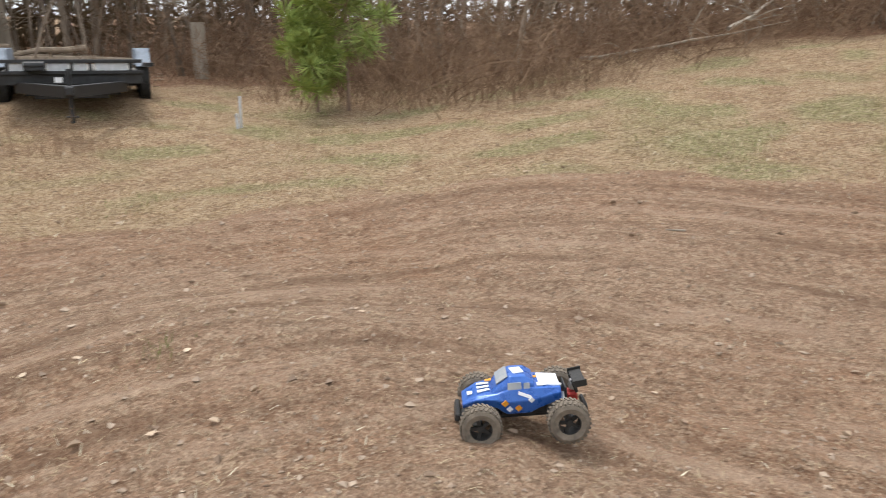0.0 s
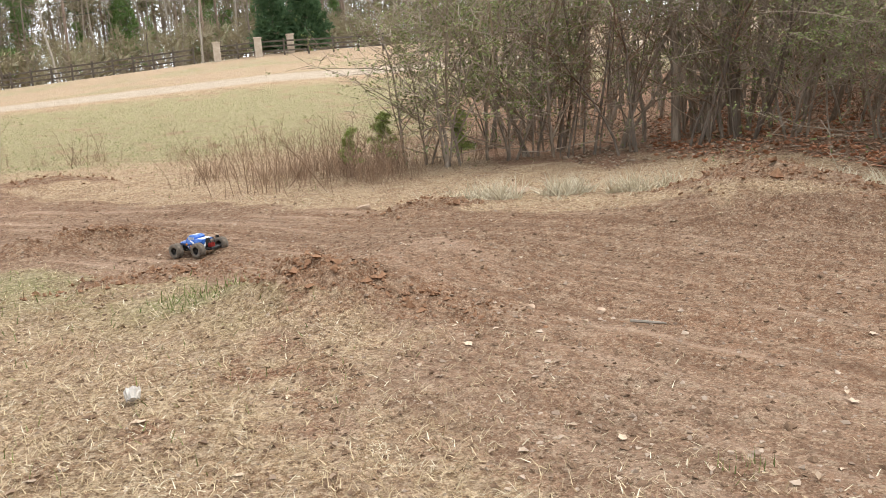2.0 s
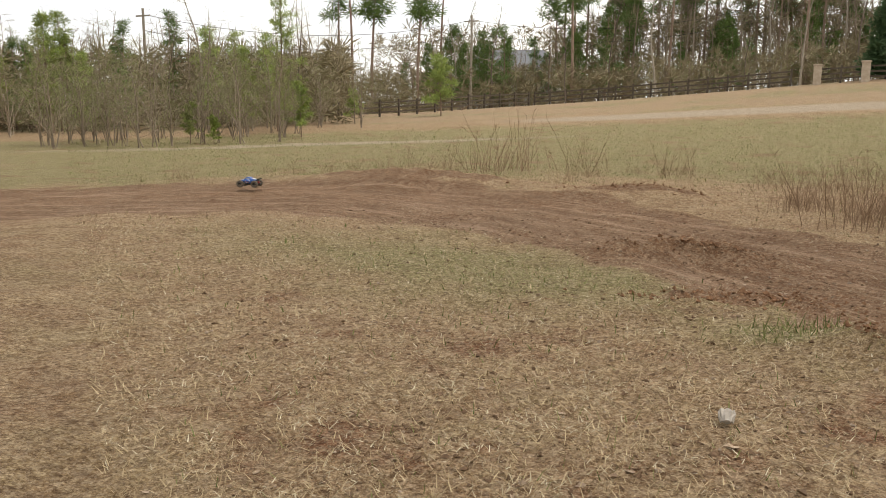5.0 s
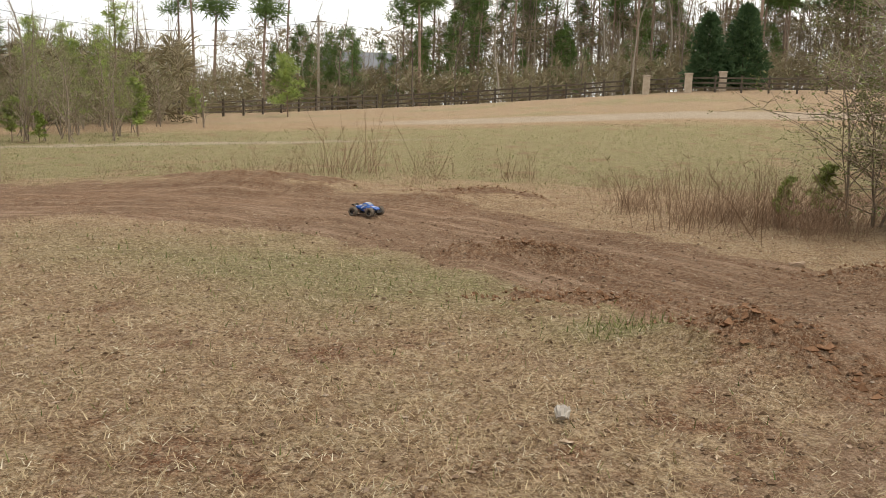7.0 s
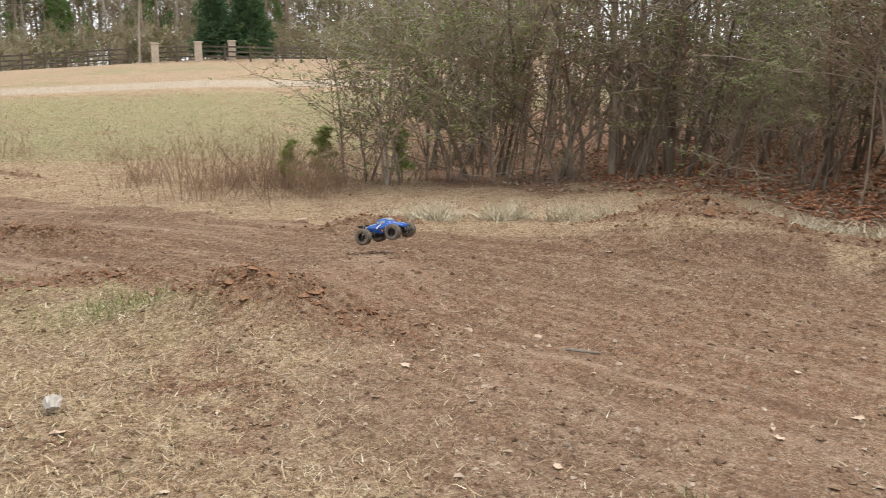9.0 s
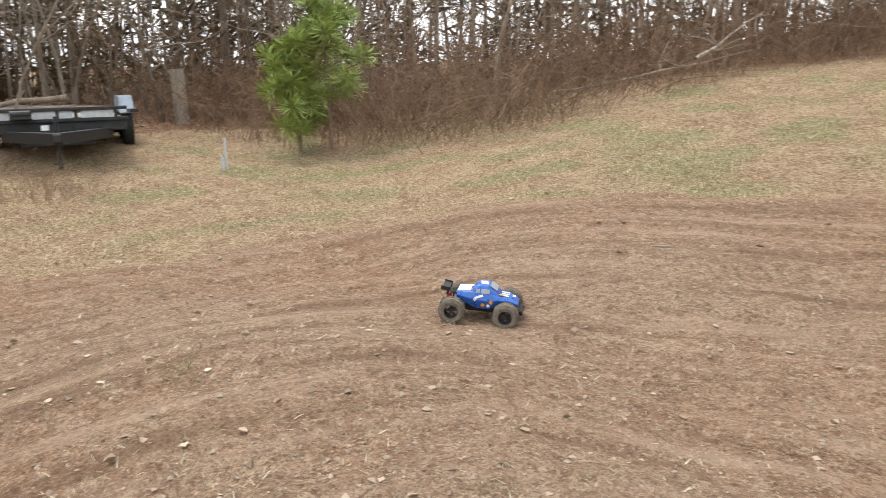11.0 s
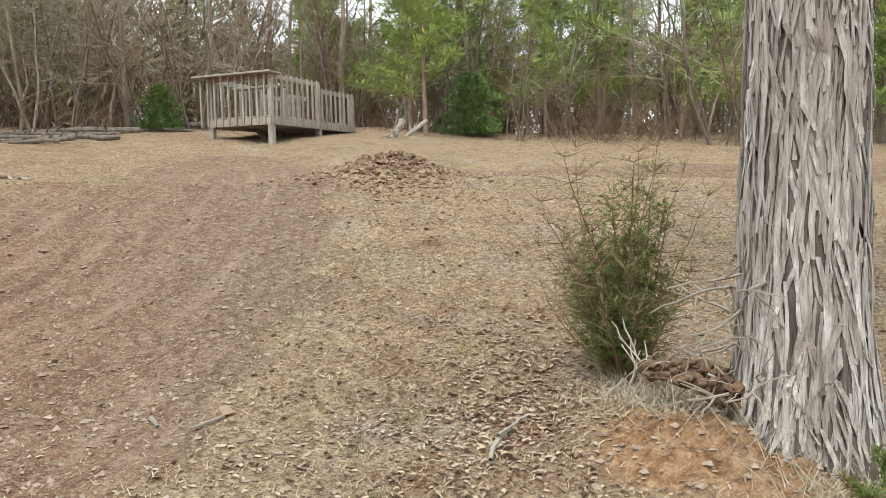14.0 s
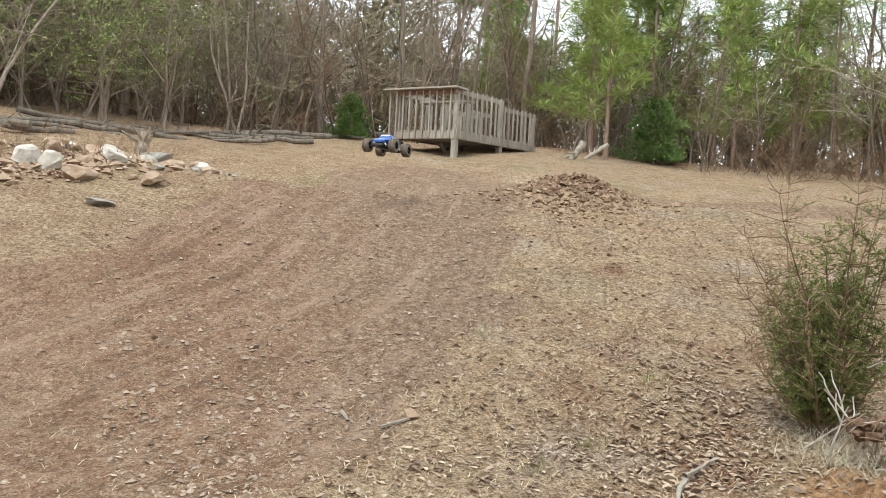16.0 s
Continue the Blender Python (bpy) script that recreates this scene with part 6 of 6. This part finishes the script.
blades("field_grass", 34000, -52, 22, 17, 46, 0.055, 0.0034, (0.12, 0.55), lambda m, x, y: np.clip(1 - 1.1 * m["green"] + 0.3 * waves(x, y, 2.4, 31), 0, 0.8) * (1 - m["dirt"]), GRASS_DRY, "dead grass standing in the field", 611)
blades("field_grass", 34000, -52, 22, 17, 46, 0.055, 0.0034, (0.12, 0.55), lambda m, x, y: np.clip(m["green"] + 0.35 * waves(x, y, 1.9, 32), 0, 1) * (1 - m["dirt"]), GRASS_GREEN, "short green grass of the field", 612)
blades("straw_on_track", 26000, -45, 285, 2.2, 13, 0.04, 0.003, (0.0, 0.08), lambda m, x, y: m["dirt"] * 0.8, GRASS_DRY, "bits of straw trodden into the track", 604)
blades("green_grass", 26000, -50, 170, 3.0, 40, 0.07, 0.004, (0.3, 0.8), lambda m, x, y: np.clip(m["green"] * 1.2, 0, 1) * (1 - m["dirt"]), GRASS_GREEN, "sparse green grass among dead grass", 605)


def near_line(px, py, qx, qy, width):
    def chance(m, x, y):
        u = np.clip(((x - px) * (qx - px) + (y - py) * (qy - py)) / ((qx - px) ** 2 + (qy - py) ** 2), 0, 1)
        d = np.hypot(x - px - u * (qx - px), y - py - u * (qy - py)) / width
        return np.exp(-d * d)
    return chance


def patchy_line(px, py, qx, qy, width):
    inner = near_line(px, py, qx, qy, width)
    return lambda m, x, y: inner(m, x, y) * smooth(0.12, 0.75, waves(x, y, 0.7, 21) + 0.5 * waves(x, y, 0.25, 23))


blades("bleached_tall_grass", 50000, 8, 40, 8.5, 11.5, 0.3, 0.005, (0.05, 0.7), patchy_line(2.2, 9.7, 4.4, 8.9, 0.3), GRASS_BLEACHED, "tufts of tall bleached grass along the wood's edge", 606)
blades("bleached_tall_grass", 52000, 35, 75, 6.5, 11, 0.26, 0.005, (0.05, 0.65), patchy_line(5.4, 8.0, 8.2, 4.2, 0.45), GRASS_BLEACHED, "tufts of tall bleached grass along the wood's edge", 607)
blades("green_tuft", 900, -9, 0, 5.4, 6.6, 0.12, 0.004, (0.4, 0.9), near_line(-0.45, 5.95, -0.65, 5.95, 0.16), GRASS_GREEN, "small tuft of green grass by the clods", 608)
for k, (x, y) in enumerate(((-3.6, -3.5), (-2.75, -3.1), (-2.3, -3.0), (-3.2, -4.6), (-2.0, -2.6), (-4.3, -3.9), (1.6, 2.6), (3.4, -0.3))):
    blades("green_tuft", 260, math.degrees(math.atan2(x, y)) - 3, math.degrees(math.atan2(x, y)) + 3, math.hypot(x, y) - 0.25, math.hypot(x, y) + 0.25, 0.06, 0.003, (0.5, 0.95),
           near_line(x, y, x + 0.02, y, 0.07), GRASS_GREEN, "small tuft of green grass in leaf litter", 620 + k)
blades("tangled_dry_stems", 15000, 222, 262, 2.7, 4.8, 0.2, 0.0022, (0.05, 0.6), near_line(-3.1, -1.25, -3.6, -2.45, 0.2), GRASS_BLEACHED, "tangled dry stems about the cedar's foot", 609)


def litter(name, n, az0, az1, r0, r1, size, keep, material, label, seed, category="leaves"):
    q = np.random.default_rng(seed)
    az, r = np.radians(q.uniform(az0, az1, n)), np.exp(q.uniform(math.log(r0), math.log(r1), n))
    x, y = r * np.sin(az), r * np.cos(az)
    ok = q.random(n) < keep(ground_masks(x, y), x, y)
    x, y = x[ok], y[ok]
    n = len(x)
    z = terrain(x, y) + 0.004
    a = q.uniform(0, 6.28, n)
    s = size * q.uniform(0.5, 1.4, n)
    px, py, qx, qy = s * np.cos(a), s * np.sin(a), -0.55 * s * np.sin(a), 0.55 * s * np.cos(a)
    curl = s * q.uniform(0.02, 0.6, n)
    p = lambda u, v, h: np.column_stack([x + u * px + v * qx, y + u * py + v * qy, z + h])
    verts = np.stack([p(-0.5, 0, curl * 0.4), p(-0.2, -0.5, curl), p(0.3, -0.4, curl * 0.7), p(0.55, 0, curl * 0.3), p(0.25, 0.45, curl), p(-0.25, 0.5, curl * 0.8), p(0, 0, 0 * x)], 1).reshape(-1, 3)
    b = 7 * np.arange(n)
    faces = np.concatenate([np.column_stack([b + k, b + (k + 1) % 6, b + 6]) for k in range(6)])
    me = bpy.data.meshes.new(name)
    me.from_pydata(verts.tolist(), [], faces.tolist())
    me.materials.append(material)
    return tagged(new(name, me), label, category, kind="stuff")


litter("dead_leaf_litter", 19000, 190, 285, 2.2, 16, 0.029, lambda m, x, y: np.clip(0.10 + m["litter"] + 0.2 * (1 - m["dirt"]), 0, 1) * (1 - 0.9 * m["clay"]), LEAF_DEAD, "curled brown leaves strewn over the ground", 701)
litter("dead_leaf_litter", 9000, 20, 92, 9.5, 24, 0.08, lambda m, x, y: m["litter"], LEAF_DEAD, "red-brown leaf litter on the wood's floor", 702)
litter("dead_leaf_litter", 13000, 26, 90, 9.4, 20, 0.085, lambda m, x, y: m["litter"], LEAF_RUST, "red-brown leaf litter on the wood's floor", 705)
litter("dead_leaf_litter", 2000, -50, 175, 2.4, 16, 0.036, lambda m, x, y: 0.3 + 0 * x, LEAF_DEAD, "curled brown leaves strewn over the ground", 703)
litter("dark_leaf_litter", 7000, 190, 285, 2.2, 9, 0.034, lambda m, x, y: np.clip(0.06 + 0.9 * m["litter"], 0, 1) * (1 - 0.8 * m["dirt"]) * (1 - 0.9 * m["clay"]), LEAF_DAMP, "darker damp leaves among the litter", 706)
litter("leaf_heap", 2600, 222, 246, 3.0, 5.8, 0.04, near_line(-2.9, -2.7, -3.9, -3.3, 0.38), LEAF_DEAD, "drift of curled leaves before the juniper", 704)


def grains(name, n, az0, az1, r0, r1, size, keep, material, label, seed, category, squash=0.6):
    q = np.random.default_rng(seed)
    az, r = np.radians(q.uniform(az0, az1, n)), np.exp(q.uniform(math.log(r0), math.log(r1), n))
    x, y = r * np.sin(az), r * np.cos(az)
    ok = q.random(n) < keep(ground_masks(x, y), x, y)
    x, y, r = x[ok], y[ok], r[ok]
    n = len(x)
    s = size * np.exp(np.clip(q.normal(0, 0.5, n), -1.0, 0.95)) * (1 + 0.03 * r)
    z = terrain(x, y) + 0.15 * s * squash
    shape = np.array([(1, 0, 0), (0, 1, 0), (-1, 0, 0), (0, -1, 0), (0, 0, 1), (0, 0, -1)], float)
    jit = shape[None] * q.uniform(0.6, 1.3, (n, 6, 1)) + q.normal(0, 0.27, (n, 6, 3))
    jit[:, :, 2] *= squash
    a = q.uniform(0, 6.28, n)
    c, sn = np.cos(a)[:, None], np.sin(a)[:, None]
    vx, vy = jit[:, :, 0] * c - jit[:, :, 1] * sn, jit[:, :, 0] * sn + jit[:, :, 1] * c
    verts = np.stack([vx, vy, jit[:, :, 2]], -1) * (s / 2)[:, None, None] + np.column_stack([x, y, z])[:, None]
    tri = np.array([(0, 1, 4), (1, 2, 4), (2, 3, 4), (3, 0, 4), (1, 0, 5), (2, 1, 5), (3, 2, 5), (0, 3, 5)])
    faces = (tri[None] + 6 * np.arange(n)[:, None, None]).reshape(-1, 3)
    me = bpy.data.meshes.new(name)
    me.from_pydata(verts.reshape(-1, 3).tolist(), [], faces.tolist())
    me.materials.append(material)
    return tagged(new(name, me), label, category, kind="stuff")


grains("gravel", 22000, -45, 285, 2.2, 14, 0.014, lambda m, x, y: 0.25 + 0.5 * m["dirt"], PEBBLE, "small pebbles and crumbs on the track", 801, "gravel")
grains("clods", 110000, -40, 75, 4.5, 16, 0.018, lambda m, x, y: m["fresh"] ** 1.5 * 0.8, CLOD, "broken clods of red clay", 802, "clods", 0.8)
grains("clods", 60000, 212, 236, 7, 13, 0.026, lambda m, x, y: m["fresh"] * 0.8, CLOD_BROWN, "broken clods of brown earth", 803, "clods", 0.8)
grains("clods", 26000, 212, 236, 8, 12.5, 0.03, lambda m, x, y: m["fresh"] ** 1.3 * 0.8, CLOD_HEAP, "large dark clods heaped beside the track", 805, "clods", 0.8)
grains("clods", 9000, -40, 75, 4.5, 16, 0.045, lambda m, x, y: m["fresh"] ** 2 * 0.6, CLOD, "broken clods of red clay", 806, "clods", 0.8)
grains("dark_crumbs", 26000, -45, 62, 2.6, 13, 0.016, lambda m, x, y: 0.12 + 0.5 * m["litter"] + 0.4 * m["dirt"] * m["damp"], CLOD_HEAP, "dark crumbs of soil between the grass", 807, "soil")
grains("clay_crumbs", 26000, 190, 285, 2.3, 13, 0.015, lambda m, x, y: 0.35 + 0.5 * m["dirt"], PEBBLE, "crumbs of clay and small stones", 804, "gravel")

grains("rubble", 5200, 178, 204, 8.5, 12, 0.05, near_line(-3.3, -10.6, -1.2, -9.9, 0.42), ROCK_TAN, "small broken stones strewn through the rock pile", 808, "rubble", 0.7)
litter("dead_leaf_litter", 2600, 174, 206, 8.0, 13, 0.06, near_line(-3.3, -10.8, -1.0, -10.0, 0.7), LEAF_DEAD, "curled brown leaves caught in the rock pile", 707)


def single_leaf(x, y, size, turn, seed, label="large bleached leaf lying on the track", material=None):
    r = random.Random(seed)
    bm = bmesh.new()
    mid = bm.verts.new((0, 0, 0.002))
    ring = []
    for k in range(10):
        a = 2 * math.pi * k / 10
        rad = size * (0.5 if k % 2 else 0.32) * r.uniform(0.8, 1.2)
        ring.append(bm.verts.new((rad * math.cos(a), 0.65 * rad * math.sin(a), r.uniform(0.2, 1.0) * size * 0.16)))
    for k in range(10):
        bm.faces.new((mid, ring[k], ring[(k + 1) % 10]))
    me = bpy.data.meshes.new("leaf")
    bm.to_mesh(me)
    bm.free()
    me.materials.append(material or LEAF_PALE)
    ob = tagged(new("leaf", me), label, "leaf", "large leaves on the track")
    ob.matrix_world = pose(x, y, gz(x, y) + 0.004, 0, 0, turn)


for k, (x, y, s) in enumerate(((3.01, 3.2, 0.15), (3.13, 3.79, 0.14), (2.47, 3.1, 0.12), (3.59, 6.94, 0.2), (3.95, 6.75, 0.13), (2.94, 1.82, 0.13), (5.09, 1.41, 0.17), (5.39, 1.94, 0.13),
                               (6.99, 2.18, 0.15), (1.32, 3.02, 0.13), (0.98, 4.31, 0.15), (-0.69, 3.81, 0.17), (8.66, 1.78, 0.2), (3.57, 0.01, 0.09), (2.79, -0.27, 0.1), (6.46, -3.33, 0.18),
                               (6.55, -3.1, 0.14), (3.75, -1.21, 0.08), (4.86, -1.17, 0.07), (-4.29, -4.13, 0.09), (-4.54, -4.34, 0.09), (-3.43, -4.6, 0.1), (-1.88, -3.44, 0.12), (-5.23, -4.97, 0.1))):
    single_leaf(x, y, 0.52 * s, 47 * k, 900 + k)


def paper_cup():
    x, y = -0.75, 4.03
    bm = bmesh.new()
    rings = []
    for z, rad in ((0, 0.03), (0.04, 0.036), (0.08, 0.04), (0.11, 0.034)):
        rings.append([bm.verts.new((rad * math.cos(a) * (1 + 0.16 * math.sin(3 * a + 9 * z)), 0.32 * rad * math.sin(a) + 0.006 * math.sin(5 * a + 40 * z), 0.8 * z)) for a in [2 * math.pi * k / 14 for k in range(14)]])
    for a, b in zip(rings, rings[1:]):
        for q in range(14):
            bm.faces.new((a[q], a[(q + 1) % 14], b[(q + 1) % 14], b[q]))
    bm.faces.new(rings[0][::-1])
    me = bpy.data.meshes.new("crushed_cup")
    bm.to_mesh(me)
    bm.free()
    me.materials.append(plain("pale_plastic", (0.24, 0.21, 0.175), (0.42, 0.38, 0.33), 12, 0.4, 0.5))
    ob = tagged(new("crushed_cup", me), "crushed pale plastic cup lying in the grass", "cup")
    ob.matrix_world = pose(x, y, gz(x, y) + 0.03, -70, 0, 12)


paper_cup()


def stick(x, y, length, radius, turn, label="dry stick lying on the ground"):
    tb, r = Tubes(), random.Random(int(97 * abs(x) + 31 * abs(y)))
    st = wobbly(r, (-length / 2, 0, 0), (1, 0, 0), length, 4, 0.06)
    tb.tube([(p.x, p.y, 0.3 * p.z) for p in st], taper(st, radius, radius * 0.6), 5)
    ob = tagged(new("stick", tb.mesh("stick", BARK_PALE)), label, "stick", "sticks on the ground")
    ob.matrix_world = pose(x, y, gz(x, y) + radius, 0, 0, turn)


for x, y, ln, rad, turn in ((-2.0, -3.74, 0.24, 0.01, 20), (-1.83, -3.95, 0.17, 0.012, 70), (4.4, -3.4, 0.12, 0.007, 60), (3.6, 1.0, 0.16, 0.008, 80),
                            (-2.64, -2.5, 0.3, 0.017, 30), (-2.9, -2.6, 0.34, 0.015, 10), (2.2, 4.6, 0.22, 0.012, -30)):
    stick(x, y, ln, rad, turn)
stone = tagged(new("rock", stone_mesh("rock", 77, ROCK_TAN, (0.095, 0.08, 0.06), 2)), "small tan stone beside a stick", "rock")
stone.matrix_world = pose(-2.13, -3.8, gz(-2.13, -3.8) + 0.015)
for k, (x, y, s) in enumerate(((1.0, 9.75, 0.16), (2.0, 4.9, 0.07), (1.55, 4.95, 0.06), (-1.6, 9.4, 0.14), (3.0, 9.9, 0.22))):
    stone = tagged(new("rock", stone_mesh("rock", 90 + k, ROCK_TAN, (s * 1.3, s, s * 0.6), 2)), "tan stone lying on the clay", "rock", "stones by the track")
    stone.matrix_world = pose(x, y, gz(x, y) + 0.1 * s, 0, 0, 40 * k)

# ---------------------------------------------------------------- what moves
# seconds, x, y, z, heading, nose up, roll
TRUCK_PATH = [
    (0, 2.570, -1.487, 0.241, 71.0, -5.0, 4.0),
    (0.1, 2.613, -0.739, 0.287, 78.0, -5.0, 4.0),
    (0.2, 2.802, -0.130, 0.252, 86.0, -3.0, 4.0),
    (0.3, 3.084, 0.491, 0.153, 94.0, -4.0, 4.0),
    (0.5, 3.331, 1.770, 0.036, 105.0, 1.6, 0.0),
    (0.7, 3.157, 2.948, 0.016, 112.0, 0.4, 0.0),
    (0.9, 2.776, 4.100, -0.008, 121.0, -0.7, 0.0),
    (1, 2.473, 4.452, -0.021, 130.0, 0.5, 0.0),
    (1.1, 2.125, 4.603, -0.002, 127.0, -1.5, 0.0),
    (1.2, 1.777, 4.769, 0.027, 126.0, 5.4, 0.0),
    (1.3, 1.403, 4.944, 0.094, 122.0, 4.8, 0.0),
    (1.4, 1.104, 5.457, 0.190, 115.6, 14.0, 0.0),
    (1.5, 0.776, 6.250, 0.284, 115.4, 17.0, 0.0),
    (1.6, 0.464, 6.806, 0.380, 121.8, 8.0, 0.0),
    (1.7, 0.174, 7.221, 0.361, 125.4, 8.0, 0.0),
    (1.8, -0.111, 7.615, 0.285, 128.6, 7.0, 0.0),
    (1.9, -0.401, 7.941, 0.165, 139.0, 3.0, 0.0),
    (2, -0.784, 8.201, 0.006, 139.7, -4.0, 0.0),
    (2.1, -1.082, 8.519, 0.024, 131.8, 6.0, 0.0),
    (2.3, -1.462, 8.959, 0.175, 116.4, 14.0, 0.0),
    (2.5, -2.201, 10.773, 0.025, 127.1, 4.2, 0.0),
    (2.9, -2.725, 10.628, 0.037, 150.2, -2.0, 0.0),
    (3.2, -3.785, 11.680, 0.027, 153.9, -2.8, 0.0),
    (3.5, -4.961, 11.725, 0.034, 183.1, -2.2, 0.0),
    (3.8, -6.011, 11.558, 0.017, 170.1, -1.3, 0.0),
    (4, -6.936, 12.068, 0.026, 155.3, 2.5, 0.0),
    (4.2, -7.911, 12.431, -0.003, 163.2, 1.6, 0.0),
    (4.6, -9.700, 12.900, 0.022, 171.9, -2.1, 0.0),
    (5, -11.200, 12.900, 0.035, 202.2, 0.4, 0.0),
    (5.3, -11.900, 12.000, 0.075, 275.7, -11.0, 0.0),
    (5.6, -11.000, 10.900, 0.033, 331.1, -3.7, 0.0),
    (5.95, -9.000, 10.400, 0.032, 355.3, 2.0, 0.0),
    (6.3, -6.667, 10.543, 0.034, 374.5, 0.6, 0.0),
    (6.6, -5.830, 11.221, 0.025, 399.8, 6.3, 0.0),
    (6.9, -5.132, 11.822, 0.041, 367.9, 3.2, 0.0),
    (7.2, -4.455, 11.412, 0.025, 327.5, -2.4, 0.0),
    (7.5, -3.669, 10.891, 0.002, 321.9, -3.0, 0.0),
    (7.7, -3.038, 10.303, 0.002, 332.1, 0.6, 0.0),
    (8, -2.201, 10.115, 0.025, 340.1, 4.7, 0.0),
    (8.1, -2.098, 9.961, 0.063, 301.4, 6.0, 0.0),
    (8.2, -1.838, 9.519, 0.141, 307.6, 14.0, 0.0),
    (8.3, -1.501, 9.187, 0.198, 319.3, 18.0, 0.0),
    (8.4, -1.052, 8.844, 0.178, 324.8, 26.0, 0.0),
    (8.5, -0.556, 8.520, 0.104, 327.9, 30.0, 0.0),
    (8.6, -0.057, 8.220, 0.016, 326.6, 2.0, 0.0),
    (8.7, 0.307, 7.952, 0.074, 324.8, 2.0, 0.0),
    (8.8, 0.636, 7.731, 0.151, 326.7, 10.0, 0.0),
    (8.9, 1.015, 7.486, 0.223, 325.3, 13.0, 0.0),
    (9, 1.479, 7.147, 0.280, 323.0, 13.0, -4.0),
    (9.1, 2.038, 6.715, 0.219, 322.1, 16.0, -10.0),
    (9.2, 2.596, 6.276, 0.193, 317.8, 26.0, -28.0),
    (9.3, 3.047, 5.801, 0.103, 307.5, 38.0, -42.0),
    (9.4, 3.267, 5.401, 0.014, 304.3, 45.0, -45.0),
    (9.5, 3.513, 5.119, -0.001, 310.1, 0.0, -4.0),
    (9.6, 3.839, 4.722, 0.005, 322.0, 8.0, 0.0),
    (9.7, 4.039, 4.131, -0.003, 325.0, -3.3, 0.0),
    (9.8, 4.356, 3.841, 0.001, 322.0, 4.1, 0.0),
    (9.9, 4.648, 3.549, 0.028, 317.0, 4.0, 0.0),
    (10, 4.935, 3.548, 0.058, 315.0, 2.4, 0.0),
    (10.1, 5.166, 3.353, 0.073, 311.0, 1.8, 0.0),
    (10.2, 5.339, 3.109, 0.077, 304.0, -4.0, 0.0),
    (10.5, 5.300, 1.500, 0.024, 260.2, 0.3, 0.0),
    (10.8, 4.700, -0.600, 0.155, 247.5, 2.2, 0.0),
    (11.1, 3.600, -2.600, 0.184, 232.9, -8.0, 0.0),
    (11.4, 1.900, -4.300, 0.245, 212.2, 4.2, 0.0),
    (11.7, -0.177, -4.975, 0.436, 207.3, 1.6, 0.0),
    (12, -1.708, -6.165, 0.790, 220.4, 14.0, 0.0),
    (12.3, -3.238, -7.578, 1.259, 217.0, 13.2, 0.0),
    (12.4, -3.821, -8.185, 1.468, 215.0, 12.1, 0.0),
    (12.5, -4.205, -8.470, 1.606, 213.0, 14.0, 0.0),
    (12.6, -4.430, -8.790, 1.725, 213.0, 14.0, 0.0),
    (12.7, -4.800, -9.159, 1.855, 214.0, 11.0, 0.0),
    (12.8, -5.249, -9.281, 1.955, 216.0, 8.0, 0.0),
    (12.9, -5.723, -9.374, 2.157, 219.3, 4.0, 0.0),
    (13, -6.058, -9.743, 2.394, 222.7, -4.0, 0.0),
    (13.1, -6.479, -10.071, 2.478, 191.9, -10.0, 0.0),
    (13.5, -7.232, -9.990, 1.621, 154.6, 2.2, 0.0),
    (14, -8.082, -9.310, 1.642, 151.9, 2.1, 0.0),
    (14.4, -8.508, -9.310, 1.676, 236.3, 5.1, 0.0),
    (14.8, -8.422, -9.820, 1.711, 312.3, 1.3, 0.0),
    (15.2, -7.657, -10.245, 1.671, 367.9, -7.7, 0.0),
    (15.5, -7.300, -10.300, 1.653, 392.0, 2.0, 0.0),
    (15.6, -6.180, -9.133, 2.049, 392.0, 11.4, 0.0),
    (15.7, -5.757, -8.693, 2.188, 401.2, 2.0, 0.0),
    (15.8, -5.316, -8.377, 2.187, 388.0, 12.0, 0.0),
    (16, -4.364, -7.788, 2.067, 390.0, 5.0, 0.0),
    ]


def truck_rows():
    return [(t, pose(x, y, z, roll, -nose, heading)) for t, x, y, z, heading, nose, roll in TRUCK_PATH]


def spin_rows(wheel, radius):
    """Wheel turns along the way driven; a fifth of a turn looks like none."""
    at = [wheel.location.x, wheel.location.y, wheel.location.z]
    ts = [r[0] for r in TRUCK_PATH]
    xyz = np.array([r[1:4] for r in TRUCK_PATH])
    rows, turned, last = [], 0.0, None
    for k in range(16 * FPS + 1):
        t = k / FPS
        p = np.array([np.interp(t, ts, xyz[:, q]) for q in range(3)])
        if last is not None:
            step = math.degrees(np.linalg.norm(p - last) / radius)
            turned += (step + 36) % 72 - 36
        last = p
        rows.append((t, pose(*at, 0, turned, 0)))
    return rows


def motions():
    walk(truck, truck_rows())
    for part_of in truck.children:
        if part_of.name.startswith("wheel"):
            walk(part_of, spin_rows(part_of, 0.07))


motions()
